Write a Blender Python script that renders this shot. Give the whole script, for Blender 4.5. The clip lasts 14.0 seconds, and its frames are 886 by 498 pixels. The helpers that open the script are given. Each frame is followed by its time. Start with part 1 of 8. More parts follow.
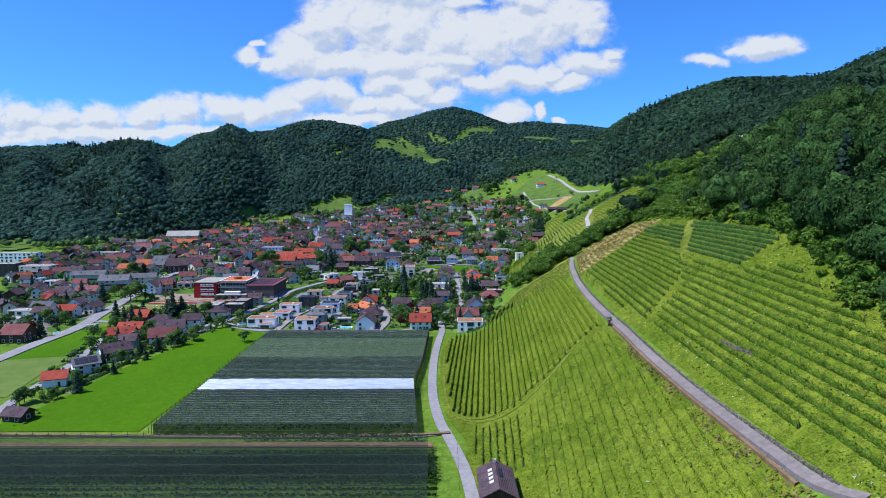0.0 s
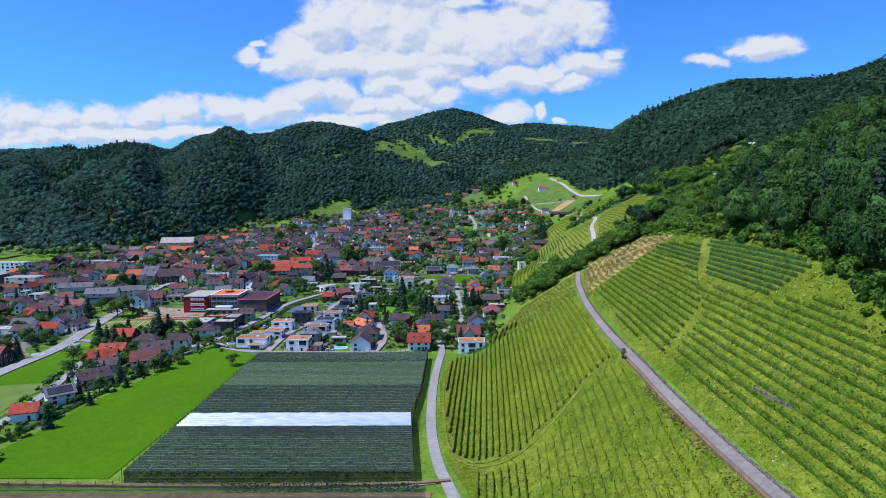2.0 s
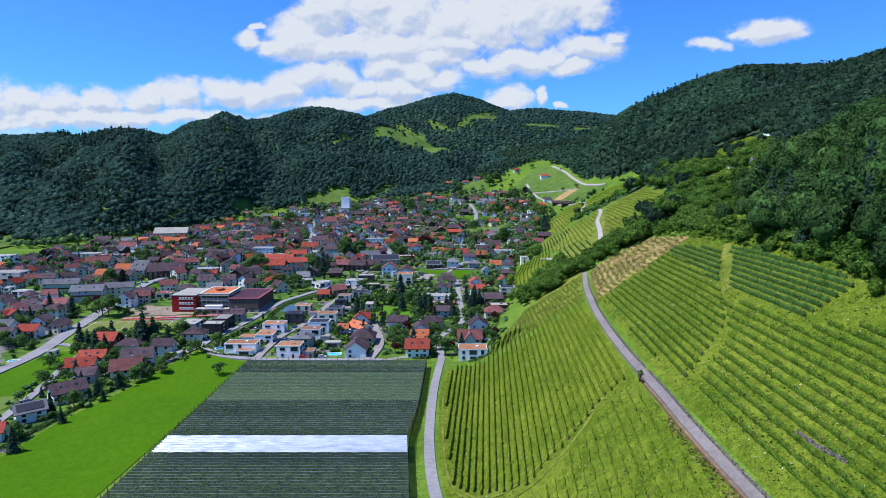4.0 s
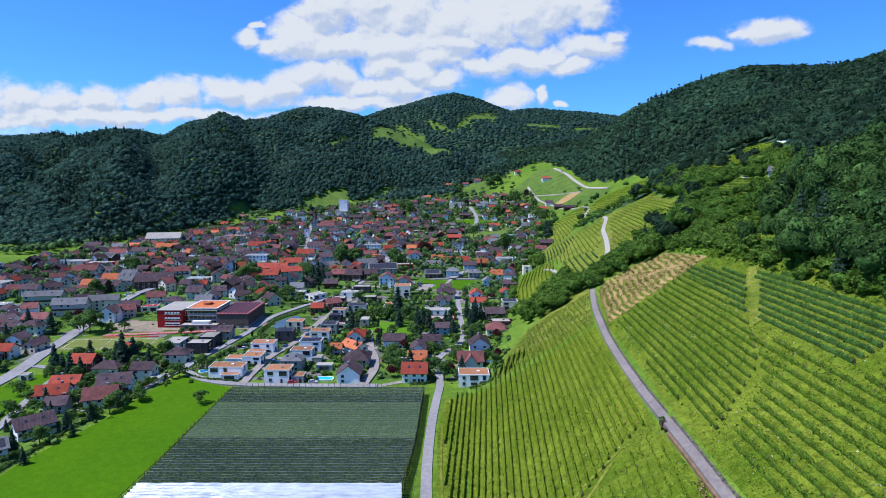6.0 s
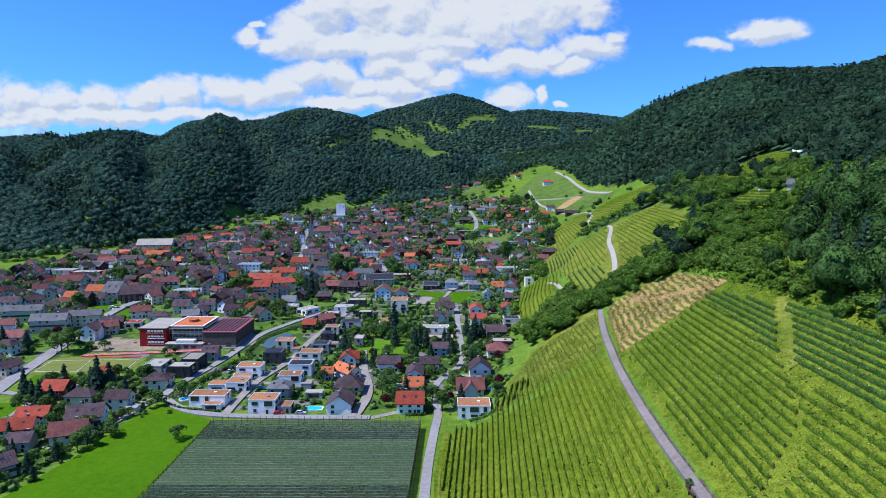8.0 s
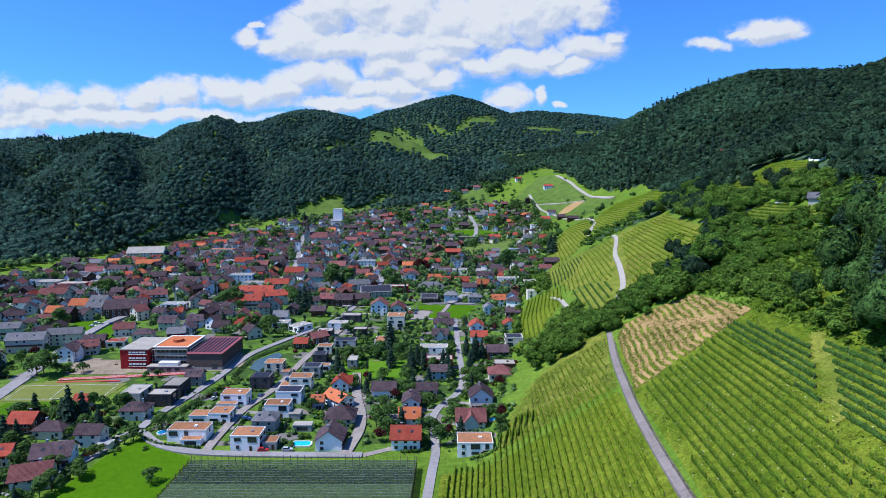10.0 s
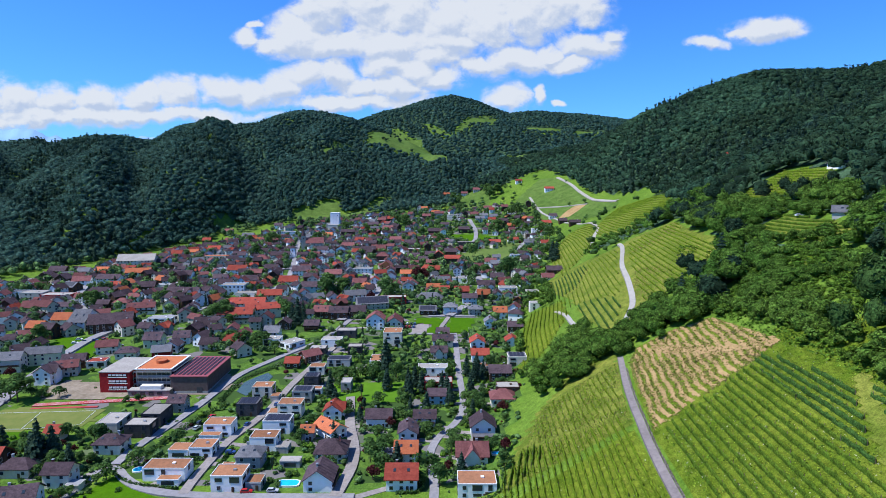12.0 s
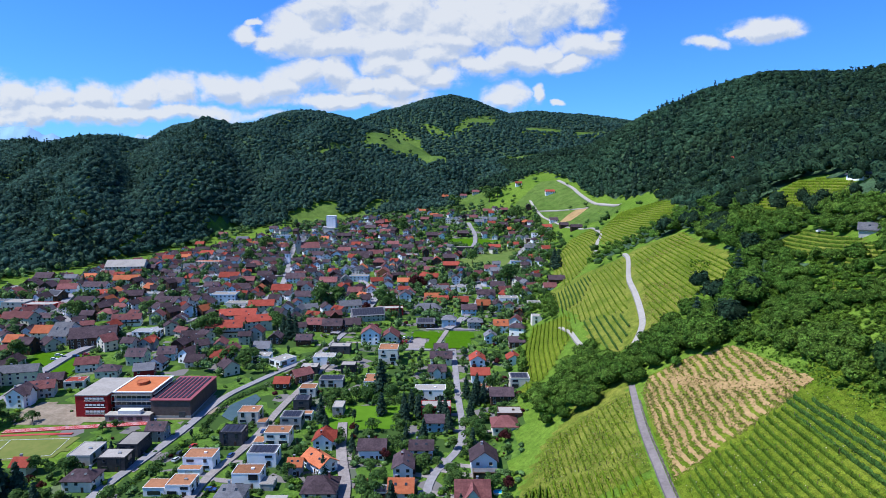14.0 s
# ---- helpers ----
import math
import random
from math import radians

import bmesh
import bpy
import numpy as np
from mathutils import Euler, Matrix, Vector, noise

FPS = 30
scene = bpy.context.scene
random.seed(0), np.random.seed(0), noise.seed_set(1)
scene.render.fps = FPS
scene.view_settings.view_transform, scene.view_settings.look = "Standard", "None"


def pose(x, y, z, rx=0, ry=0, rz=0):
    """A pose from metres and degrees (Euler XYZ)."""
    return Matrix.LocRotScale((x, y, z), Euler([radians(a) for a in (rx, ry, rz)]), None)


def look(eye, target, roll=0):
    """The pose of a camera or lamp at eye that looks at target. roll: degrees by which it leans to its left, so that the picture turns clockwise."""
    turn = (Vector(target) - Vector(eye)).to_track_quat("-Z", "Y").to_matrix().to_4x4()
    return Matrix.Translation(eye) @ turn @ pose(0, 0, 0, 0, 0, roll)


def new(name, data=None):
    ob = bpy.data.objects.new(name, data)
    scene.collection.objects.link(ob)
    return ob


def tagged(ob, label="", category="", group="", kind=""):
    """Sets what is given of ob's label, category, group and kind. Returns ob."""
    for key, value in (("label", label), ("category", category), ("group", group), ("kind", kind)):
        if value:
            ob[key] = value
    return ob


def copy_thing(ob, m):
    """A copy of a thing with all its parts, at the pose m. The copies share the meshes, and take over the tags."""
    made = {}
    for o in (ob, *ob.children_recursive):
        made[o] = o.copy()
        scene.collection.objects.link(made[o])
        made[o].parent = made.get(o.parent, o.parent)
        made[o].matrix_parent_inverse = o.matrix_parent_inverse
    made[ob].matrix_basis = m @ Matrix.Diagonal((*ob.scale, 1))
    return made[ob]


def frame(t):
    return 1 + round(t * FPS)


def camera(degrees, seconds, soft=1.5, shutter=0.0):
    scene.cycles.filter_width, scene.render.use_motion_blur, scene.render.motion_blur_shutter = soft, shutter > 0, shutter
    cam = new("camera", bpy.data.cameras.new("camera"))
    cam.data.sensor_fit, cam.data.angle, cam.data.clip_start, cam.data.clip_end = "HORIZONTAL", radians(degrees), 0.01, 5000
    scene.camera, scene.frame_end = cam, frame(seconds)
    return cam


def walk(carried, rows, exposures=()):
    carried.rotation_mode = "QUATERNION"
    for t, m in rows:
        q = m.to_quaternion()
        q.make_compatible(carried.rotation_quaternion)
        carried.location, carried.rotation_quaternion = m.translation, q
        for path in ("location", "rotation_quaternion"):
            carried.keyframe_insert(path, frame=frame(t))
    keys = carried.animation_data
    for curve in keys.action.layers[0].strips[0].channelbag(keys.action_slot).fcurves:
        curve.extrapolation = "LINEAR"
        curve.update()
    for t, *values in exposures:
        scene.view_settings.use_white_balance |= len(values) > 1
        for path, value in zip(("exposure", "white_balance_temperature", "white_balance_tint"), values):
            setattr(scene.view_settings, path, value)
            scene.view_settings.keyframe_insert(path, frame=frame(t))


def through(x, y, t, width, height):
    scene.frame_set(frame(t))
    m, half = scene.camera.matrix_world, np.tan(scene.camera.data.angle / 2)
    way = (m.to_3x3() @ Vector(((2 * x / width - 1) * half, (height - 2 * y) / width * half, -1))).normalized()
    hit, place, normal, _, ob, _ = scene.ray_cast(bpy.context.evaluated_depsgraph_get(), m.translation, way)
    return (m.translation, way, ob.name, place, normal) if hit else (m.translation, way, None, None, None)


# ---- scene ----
# ---- camera and its flight: seconds, x, y, z, yaw, pitch, roll ----
cam = camera(72.0, 14.0, soft=.4)
ROWS = [
    (0.0, 0.01, 0.00, 77.49, 0.040, -5.417, -0.160),
    (0.5, 0.10, 4.56, 79.26, -0.008, -5.451, -0.082),
    (1.0, 0.20, 9.12, 81.00, 0.037, -5.410, -0.166),
    (1.5, 0.31, 13.66, 82.66, 0.034, -5.409, -0.164),
    (2.0, 0.41, 18.27, 84.28, 0.079, -5.385, -0.203),
    (2.5, 0.46, 23.02, 85.87, 0.073, -5.456, -0.151),
    (3.0, 0.49, 27.92, 87.45, 0.113, -5.984, -0.191),
    (3.2, 0.51, 29.93, 88.09, 0.104, -6.285, -0.137),
    (4.2, 0.66, 40.10, 91.25, 0.120, -6.840, -0.080),
    (5.5, 0.85, 53.60, 95.40, 0.140, -6.899, -0.006),
    (6.0, 0.96, 58.79, 97.01, 0.117, -6.904, 0.000),
    (6.5, 1.08, 64.04, 98.64, 0.123, -6.914, 0.158),
    (7.0, 1.22, 69.33, 100.30, 0.135, -6.924, 0.152),
    (7.5, 1.36, 74.67, 101.98, 0.091, -6.935, 0.165),
    (8.0, 1.51, 80.03, 103.67, 0.088, -6.913, 0.130),
    (8.5, 1.64, 85.36, 105.33, 0.070, -6.894, 0.147),
    (9.0, 1.76, 90.66, 106.96, 0.064, -6.862, 0.094),
    (11.5, 2.19, 116.88, 115.04, -0.041, -6.943, 0.047),
    (12.0, 2.22, 122.05, 116.60, -0.055, -6.966, -0.048),
    (12.5, 2.22, 127.17, 118.15, -0.090, -7.000, 0.028),
    (13.0, 2.19, 132.27, 119.71, -0.112, -7.018, 0.059),
    (13.5, 2.17, 137.36, 121.30, -0.143, -7.017, 0.024),
    (14.0, 2.18, 142.44, 122.92, -0.175, -7.074, 0.155),
]
walk(cam, [(t, pose(x, y, z, 90 + pitch, -roll, yaw)) for t, x, y, z, yaw, pitch, roll in ROWS], [(0.0, .28, 6150, 10), (14.0, .28, 6150, 10)])

# ---- sun, sky and clouds ----
SUN_TURN, SUN_UP = radians(-102), radians(59)
sun = new("sun", bpy.data.lights.new("sun", "SUN"))
sun.data.energy, sun.data.angle, sun.data.color = 5.0, radians(.5), (1, .98, .93)
sun.matrix_world = look((0, 0, 0), (-math.sin(SUN_TURN) * math.cos(SUN_UP), -math.cos(SUN_TURN) * math.cos(SUN_UP), -math.sin(SUN_UP)))
world = bpy.data.worlds.new("sky")
scene.world = world
world.use_nodes = True


class Tree:
    """Short ways to add and join shader nodes."""

    def __init__(self, tree):
        self.t = tree

    def n(self, kind, **settings):
        node = self.t.nodes.new(kind)
        for key, value in settings.items():
            if key == "op":
                node.operation = value
            elif key == "type":
                node.data_type = value
            elif key == "blend":
                node.blend_type = value
        return node

    def put(self, node, key, value):
        if hasattr(value, "is_output"):
            self.t.links.new(value, node.inputs[key])
        elif value is not None:
            node.inputs[key].default_value = value

    def math(self, op, a, b=None, clamp=False):
        node = self.n("ShaderNodeMath", op=op)
        node.use_clamp = clamp
        self.put(node, 0, a), self.put(node, 1, b)
        return node.outputs[0]

    def vec(self, op, a, b=None):
        node = self.n("ShaderNodeVectorMath", op=op)
        self.put(node, 0, a), self.put(node, 1, b)
        return node.outputs["Value"] if op in ("LENGTH", "DOT_PRODUCT") else node.outputs[0]

    def ramp(self, fac, lo, hi, a=0.0, b=1.0):
        node = self.n("ShaderNodeMapRange")
        node.interpolation_type = "SMOOTHSTEP"
        self.put(node, 0, fac), self.put(node, 1, lo), self.put(node, 2, hi), self.put(node, 3, a), self.put(node, 4, b)
        return node.outputs[0]

    def mix(self, fac, a, b, blend="MIX"):
        node = self.n("ShaderNodeMix", type="RGBA", blend=blend)
        self.put(node, 0, fac), self.put(node, 6, a), self.put(node, 7, b)
        return node.outputs[2]

    def noise(self, where, scale, detail=3.0, rough=.55, warp=0.0):
        node = self.n("ShaderNodeTexNoise")
        self.put(node, "Vector", where), self.put(node, "Scale", scale), self.put(node, "Detail", detail)
        self.put(node, "Roughness", rough), self.put(node, "Distortion", warp)
        return node.outputs[0]


def build_sky():
    k = Tree(world.node_tree)
    k.t.nodes.clear()
    sky = k.n("ShaderNodeTexSky")
    sky.sky_type, sky.sun_disc = "NISHITA", False
    sky.sun_elevation, sky.sun_rotation = SUN_UP, SUN_TURN
    sky.air_density, sky.dust_density, sky.ozone_density = 1.0, .25, 3.0
    way = k.n("ShaderNodeTexCoord").outputs["Generated"]
    split = k.n("ShaderNodeSeparateXYZ")
    k.put(split, 0, way)
    depth = k.math("MAXIMUM", split.outputs[1], .05)
    u, v = k.math("DIVIDE", split.outputs[0], depth), k.math("DIVIDE", split.outputs[2], depth)
    flat = k.n("ShaderNodeCombineXYZ")
    k.put(flat, 0, u), k.put(flat, 1, v)
    plan = flat.outputs[0]
    # cumulus heaps: across, up, half width, half height
    main = [(-.174, .268, .049, .043), (-.12, .272, .063, .054), (-.057, .259, .063, .054), (.006, .241, .063, .045), (.069, .239, .059, .042), (.127, .26, .054, .045), (.181, .269, .049, .043), (.226, .265, .038, .03), (-.075, .32, .107, .034), (.131, .306, .054, .024),
            (.033, .295, .036, .012), (-.234, .217, .043, .03), (-.277, .208, .024, .013), (-.311, .217, .018, .012), (-.294, .233, .013, .005), (-.166, .205, .068, .023), (-.076, .208, .077, .028), (.015, .206, .063, .023), (-.201, .255, .036, .031)]
    lower = [(.11, .181, .05, .022), (.164, .19, .025, .014), (.236, .203, .047, .021), (.268, .219, .022, .013), (.196, .173, .044, .011), (.06, .172, .033, .013), (-.013, .186, .045, .016), (-.044, .169, .045, .021), (-.085, .178, .04, .018), (-.217, .157, .044, .023),
             (-.174, .16, .033, .023), (-.131, .141, .04, .018), (-.072, .142, .056, .021), (-.017, .155, .044, .02), (-.15, .119, .109, .013)]
    side = [(-.259, .141, .036, .021), (-.304, .132, .033, .02), (-.354, .134, .04, .022), (-.423, .132, .038, .025), (-.483, .124, .036, .02), (-.551, .118, .046, .022), (-.624, .119, .044, .023), (-.684, .121, .047, .027), (-.752, .123, .055, .027), (-.553, .093, .238, .014),
            (.101, .123, .031, .021), (.153, .123, .009, .013), (.188, .106, .011, .004), (.231, .247, .02, .017), (.513, .229, .054, .02), (.47, .224, .016, .009), (.423, .205, .029, .01)]
    def heaped(at):
        total = None
        for cx, cy, rx, ry in main + lower + side:
            off = k.vec("DIVIDE", k.vec("SUBTRACT", at, (cx, cy, 0)), (rx, ry, 1))
            near = k.math("SUBTRACT", 1.0, k.math("DIVIDE", k.vec("LENGTH", off), 1.6), True)
            total = near if total is None else k.math("MAXIMUM", total, near)
        return total

    stretched = k.vec("MULTIPLY", plan, (1.0, 1.25, 1))
    bend = k.n("ShaderNodeTexNoise")
    k.put(bend, "Vector", stretched), k.put(bend, "Scale", 16.0), k.put(bend, "Detail", 5.0)
    shift = k.vec("MULTIPLY", k.vec("SUBTRACT", bend.outputs[1], (.5, .5, .5)), (.055, .045, 0))
    bent = k.vec("ADD", plan, shift)
    total, sunward = heaped(bent), heaped(k.vec("ADD", bent, (-.006, .013, 0)))
    gate = k.ramp(total, .02, .3)
    billow = k.noise(stretched, 26.0, 8.0, .62, .3)
    billow_sunward = k.noise(k.vec("ADD", stretched, (-.004, .009, 0)), 26.0, 8.0, .62, .3)
    wisps = k.noise(k.vec("MULTIPLY", plan, (1, 1.8, 1)), 9.0, 7.0, .6, .5)
    mass = k.math("ADD", total, k.math("MULTIPLY", k.math("ADD", k.math("SUBTRACT", billow, .52), k.math("SUBTRACT", wisps, .5)), k.math("MULTIPLY", gate, .95)))
    cover = k.ramp(mass, .05, .56)
    relief = k.math("ADD", k.math("SUBTRACT", total, sunward), k.math("MULTIPLY", k.math("SUBTRACT", billow, billow_sunward), 1.0))
    lit = k.ramp(relief, -.32, .13)
    white = k.mix(lit, (.65, .74, .895, 1), (.975, .99, 1.0, 1))
    clouds = k.mix(1.0, white, (6.3, 6.35, 6.5, 1), "MULTIPLY")
    blue = k.mix(1.0, sky.outputs[0], (.36, .81, 1.50, 1), "MULTIPLY")
    colour = k.mix(k.math("MULTIPLY", cover, .96), blue, clouds)
    back = k.n("ShaderNodeBackground")
    k.put(back, 0, colour), k.put(back, 1, .105)
    out = k.n("ShaderNodeOutputWorld")
    k.t.links.new(back.outputs[0], out.inputs[0])


build_sky()


# ---- materials ----
def material(name, low, high, scale, rough=.9, bump=0.0, bump_scale=None, big=.02, big_mix=.35, island=0.0, each=0.0, metal=0.0, stretch=(1, 1, 1), grain=0.0, grain_depth=.4):
    """A surface between two colours: fine grain, broad patches, and a change of shade from piece to piece."""
    m = bpy.data.materials.new(name)
    m.use_nodes = True
    k = Tree(m.node_tree)
    shader = k.t.nodes["Principled BSDF"]
    place = k.n("ShaderNodeNewGeometry")
    where = k.vec("MULTIPLY", place.outputs["Position"], stretch)
    fine = k.noise(where, scale, 4.0, .6)
    broad = k.noise(where, big, 3.0, .5)
    fac = k.math("ADD", k.math("MULTIPLY", k.ramp(fine, .3, .7), 1 - big_mix), k.math("MULTIPLY", k.ramp(broad, .35, .65), big_mix))
    colour = k.mix(fac, (*low, 1), (*high, 1))
    if grain:
        speck = k.math("ADD", k.math("MULTIPLY", k.noise(where, grain, 3.0, .7), .65), k.math("MULTIPLY", k.noise(where, grain * .23, 2.0), .35))
        colour = k.mix(1.0, colour, k.ramp(speck, .36, .64, 1 - grain_depth, 1 + grain_depth), "MULTIPLY")
    if island:
        shade = k.ramp(place.outputs["Random Per Island"], 0, 1, 1 - island, 1 + island)
        colour = k.mix(1.0, colour, shade, "MULTIPLY")
    if each:
        info = k.n("ShaderNodeObjectInfo")
        colour = k.mix(1.0, colour, k.ramp(info.outputs["Random"], 0, 1, 1 - each, 1 + each * .5), "MULTIPLY")
    k.put(shader, "Base Color", colour)
    shader.inputs["Roughness"].default_value, shader.inputs["Metallic"].default_value = rough, metal
    shader.inputs["Specular IOR Level"].default_value = .05 if rough > .72 else .35
    if bump:
        b = k.n("ShaderNodeBump")
        b.inputs["Strength"].default_value, b.inputs["Distance"].default_value = min(bump, 1), max(bump, .05)
        k.put(b, "Height", k.noise(where, bump_scale or scale * 2, 3.0))
        k.put(shader, "Normal", b.outputs[0])
    return m


def leafage(name, low, high, scale=.11, island=.35, through=.42, grain=0.0):
    # grain also paints dark specks in, as shade between leaf clusters
    m = material(name, low, high, scale, rough=.75, island=island, big=.012, big_mix=.4, grain=grain, grain_depth=.5, bump=.9 if grain else 0, bump_scale=grain * .8)
    k = Tree(m.node_tree)
    shader, out = k.t.nodes["Principled BSDF"], k.t.nodes["Material Output"]
    glow = k.n("ShaderNodeBsdfTranslucent")
    k.t.links.new(shader.inputs["Base Color"].links[0].from_socket, glow.inputs[0])
    both = k.n("ShaderNodeMixShader")
    both.inputs[0].default_value = through
    k.t.links.new(shader.outputs[0], both.inputs[1])
    k.t.links.new(glow.outputs[0], both.inputs[2])
    k.t.links.new(both.outputs[0], out.inputs[0])
    return m


def tiled(name, low, high, row=.35, each=.25, rough=.8):
    """Roof tiles: courses and columns as fine relief over weathered clay."""
    m = material(name, low, high, 1.4, rough=rough, each=each, island=.22, big=.3, big_mix=.4)
    k = Tree(m.node_tree)
    shader = k.t.nodes["Principled BSDF"]
    where = k.n("ShaderNodeTexCoord").outputs["Object"]
    wave = k.n("ShaderNodeTexWave")
    wave.wave_type, wave.bands_direction = "BANDS", "Z"
    k.put(wave, "Vector", where), k.put(wave, "Scale", 1.2), k.put(wave, "Distortion", .4)
    b = k.n("ShaderNodeBump")
    b.inputs["Strength"].default_value, b.inputs["Distance"].default_value = .6, .08
    k.put(b, "Height", wave.outputs[1])
    k.put(shader, "Normal", b.outputs[0])
    return m


def glazed(name, colour, rough=.08):
    m = material(name, colour, [c * 1.4 for c in colour], .4, rough=rough)
    m.node_tree.nodes["Principled BSDF"].inputs["Specular IOR Level"].default_value = .6
    return m


def netted(name, low, high, see):
    """Woven net: threads with open mesh between them."""
    m = material(name, low, high, .8, rough=.95, big=.05, big_mix=.5, stretch=(.25, 1, 1))
    k = Tree(m.node_tree)
    shader, out = k.t.nodes["Principled BSDF"], k.t.nodes["Material Output"]
    clear = k.n("ShaderNodeBsdfTransparent")
    both = k.n("ShaderNodeMixShader")
    both.inputs[0].default_value = see
    k.t.links.new(shader.outputs[0], both.inputs[1])
    k.t.links.new(clear.outputs[0], both.inputs[2])
    k.t.links.new(both.outputs[0], out.inputs[0])
    return m


GRASS = material("grass", (.072, .140, .014), (.130, .205, .026), .35, bump=.3, bump_scale=1.2, big=.018, big_mix=.5, grain=1.2, grain_depth=.28)
LAWN = material("lawn", (.065, .155, .008), (.095, .20, .014), .25, bump=.15, bump_scale=2.0, big=.03, big_mix=.5)
MEADOW = material("meadow", (.046, .122, .0015), (.062, .145, .002), .12, bump=.2, bump_scale=1.5, big=.02, big_mix=.6, grain=1.6, grain_depth=.14)
HAYFIELD = material("hayfield", (.09, .145, .03), (.135, .18, .045), .15, bump=.2, bump_scale=1.0, big=.03)
VINE_GROUND = material("vineyard_grass", (.061, .104, .006), (.145, .177, .018), .25, bump=.5, bump_scale=1.8, big=.03, big_mix=.45, grain=2.2, grain_depth=.42)
STRAW = material("straw", (.25, .165, .070), (.40, .265, .125), .5, bump=.4, bump_scale=1.2, big=.05)
SITE = material("pale_building_soil", (.18, .145, .105), (.30, .245, .185), .4, bump=.5, bump_scale=.9, big=.08)
SOIL = material("soil", (.13, .085, .05), (.24, .16, .095), .5, bump=.3, big=.06)
ASPHALT = material("asphalt", (.20, .19, .20), (.29, .275, .285), .6, rough=.9, big=.05, bump=.05)
WORN_ROAD = material("worn_concrete_road", (.155, .132, .128), (.245, .21, .20), .7, rough=.9, big=.06, bump=.08)
PALE_ROAD = material("pale_concrete_road", (.27, .25, .225), (.38, .35, .315), .7, rough=.9, big=.06, bump=.08)
PAVING = material("paving", (.20, .175, .165), (.30, .265, .25), .8, rough=.9, big=.1)
# leaf colour darkened for the shade between trees, blue raised for haze
FOREST_SHADED = leafage("shaded_forest_leaves", (.014, .037, .022), (.036, .070, .034), .09, .45, .25, 1.1)
# far forest leaves: distance haze painted in as extra blue
FOREST_HAZED = leafage("hazed_forest_leaves", (.031, .078, .062), (.072, .134, .098), .03, .34, .45, .35)
# lighter copy of the forest leaves, painted for the brightly lit spur
FOREST_SPUR = leafage("lit_forest_leaves", (.021, .056, .016), (.060, .116, .028), .09, .42, .25, 1.1)
# blue raised here as well, haze put into the leaf colour
FOREST_SLOPE = leafage("slope_forest_leaves", (.020, .054, .032), (.050, .100, .052), .05, .35, .25, .9)
TOWN_LEAF = leafage("village_tree_leaves", (.048, .106, .036), (.122, .200, .062), .2, .5, .15, 1.4)
BROADLEAF = leafage("broad_leaves", (.045, .105, .030), (.11, .19, .048), .12, .4)
CONIFER = leafage("conifer_needles", (.028, .060, .042), (.056, .100, .064), .2, .35)
PLUM = leafage("dark_red_leaves", (.045, .012, .014), (.09, .025, .025), .4)
VINE = leafage("vine_leaves", (.118, .195, .012), (.205, .285, .022), .3, .1, .38, 2.2)
VINE_DARK = leafage("dense_vine_leaves", (.062, .122, .012), (.118, .190, .020), .3, .1, .32, 2.2)
VINE_THICK = leafage("old_vine_leaves", (.030, .076, .014), (.062, .125, .024), .3, .2, .15, 2.2)
WOOD_LEAF = leafage("woodland_leaves", (.048, .118, .017), (.124, .208, .034), .12, .45, .35, 1.3)
FRUIT_LEAF = leafage("orchard_leaves", (.018, .05, .012), (.04, .085, .02), .3, .3)
BARK = material("bark", (.07, .05, .035), (.14, .1, .07), 3.0)
NET = netted("hail_net", (.020, .034, .030), (.040, .058, .050), .34)
NET_PALE = netted("pale_hail_net", (.058, .094, .056), (.096, .136, .082), .34)
NET_EDGE = material("net_seam", (.085, .11, .095), (.15, .18, .15), 1.0)
NET_OPEN = netted("open_dark_net", (.012, .020, .020), (.024, .038, .036), .5)
NET_DARK = netted("dark_net", (.012, .024, .018), (.024, .042, .030), .72)
FILM = material("white_film", (.22, .27, .35), (.46, .50, .56), .5, rough=.35, bump=.5, bump_scale=.8, stretch=(.3, 1, 1))
WALL_WHITE = material("white_render", (.82, .83, .85), (.90, .91, .93), .6, each=.10, island=.1)
WALL_CREAM = material("cream_render", (.62, .57, .49), (.76, .71, .62), .6, each=.22, island=.2)
WALL_GREY = material("grey_render", (.34, .33, .33), (.44, .43, .42), .6, each=.25, island=.2)
WALL_DARK = material("charcoal_cladding", (.045, .045, .05), (.08, .08, .085), .8, each=.3)
WALL_RED = material("red_cladding", (.28, .022, .025), (.36, .035, .035), .7, each=.1)
WALL_BLUE = material("pale_blue_render", (.34, .48, .60), (.44, .58, .70), .6)
WALL_ORANGE = material("orange_render", (.58, .22, .08), (.68, .30, .12), .6)
WALL_GREEN = material("pale_green_render", (.46, .52, .34), (.56, .62, .42), .6)
WOOD = material("dark_timber", (.055, .035, .026), (.12, .075, .05), 1.2, stretch=(1, 1, .15), each=.3)
ROOF_BROWN = tiled("brown_tiles", (.044, .031, .037), (.105, .072, .082))
ROOF_MAUVE = tiled("faded_red_tiles", (.125, .048, .048), (.225, .092, .088))
ROOF_RED = tiled("red_tiles", (.22, .042, .030), (.34, .075, .05))
ROOF_ORANGE = tiled("orange_tiles", (.34, .095, .045), (.46, .15, .07))
ROOF_GREY = tiled("grey_tiles", (.10, .10, .115), (.18, .18, .195))
GRAVEL = material("roof_gravel", (.24, .22, .2), (.36, .33, .3), 1.5, each=.25, big=.15)
SEDUM = material("rusty_sedum", (.22, .105, .058), (.35, .16, .085), .9, each=.25, big=.12, bump=.2)
SOLAR = glazed("solar_cells", (.018, .02, .034), .6)
SOLAR.node_tree.nodes["Principled BSDF"].inputs["Specular IOR Level"].default_value = .25
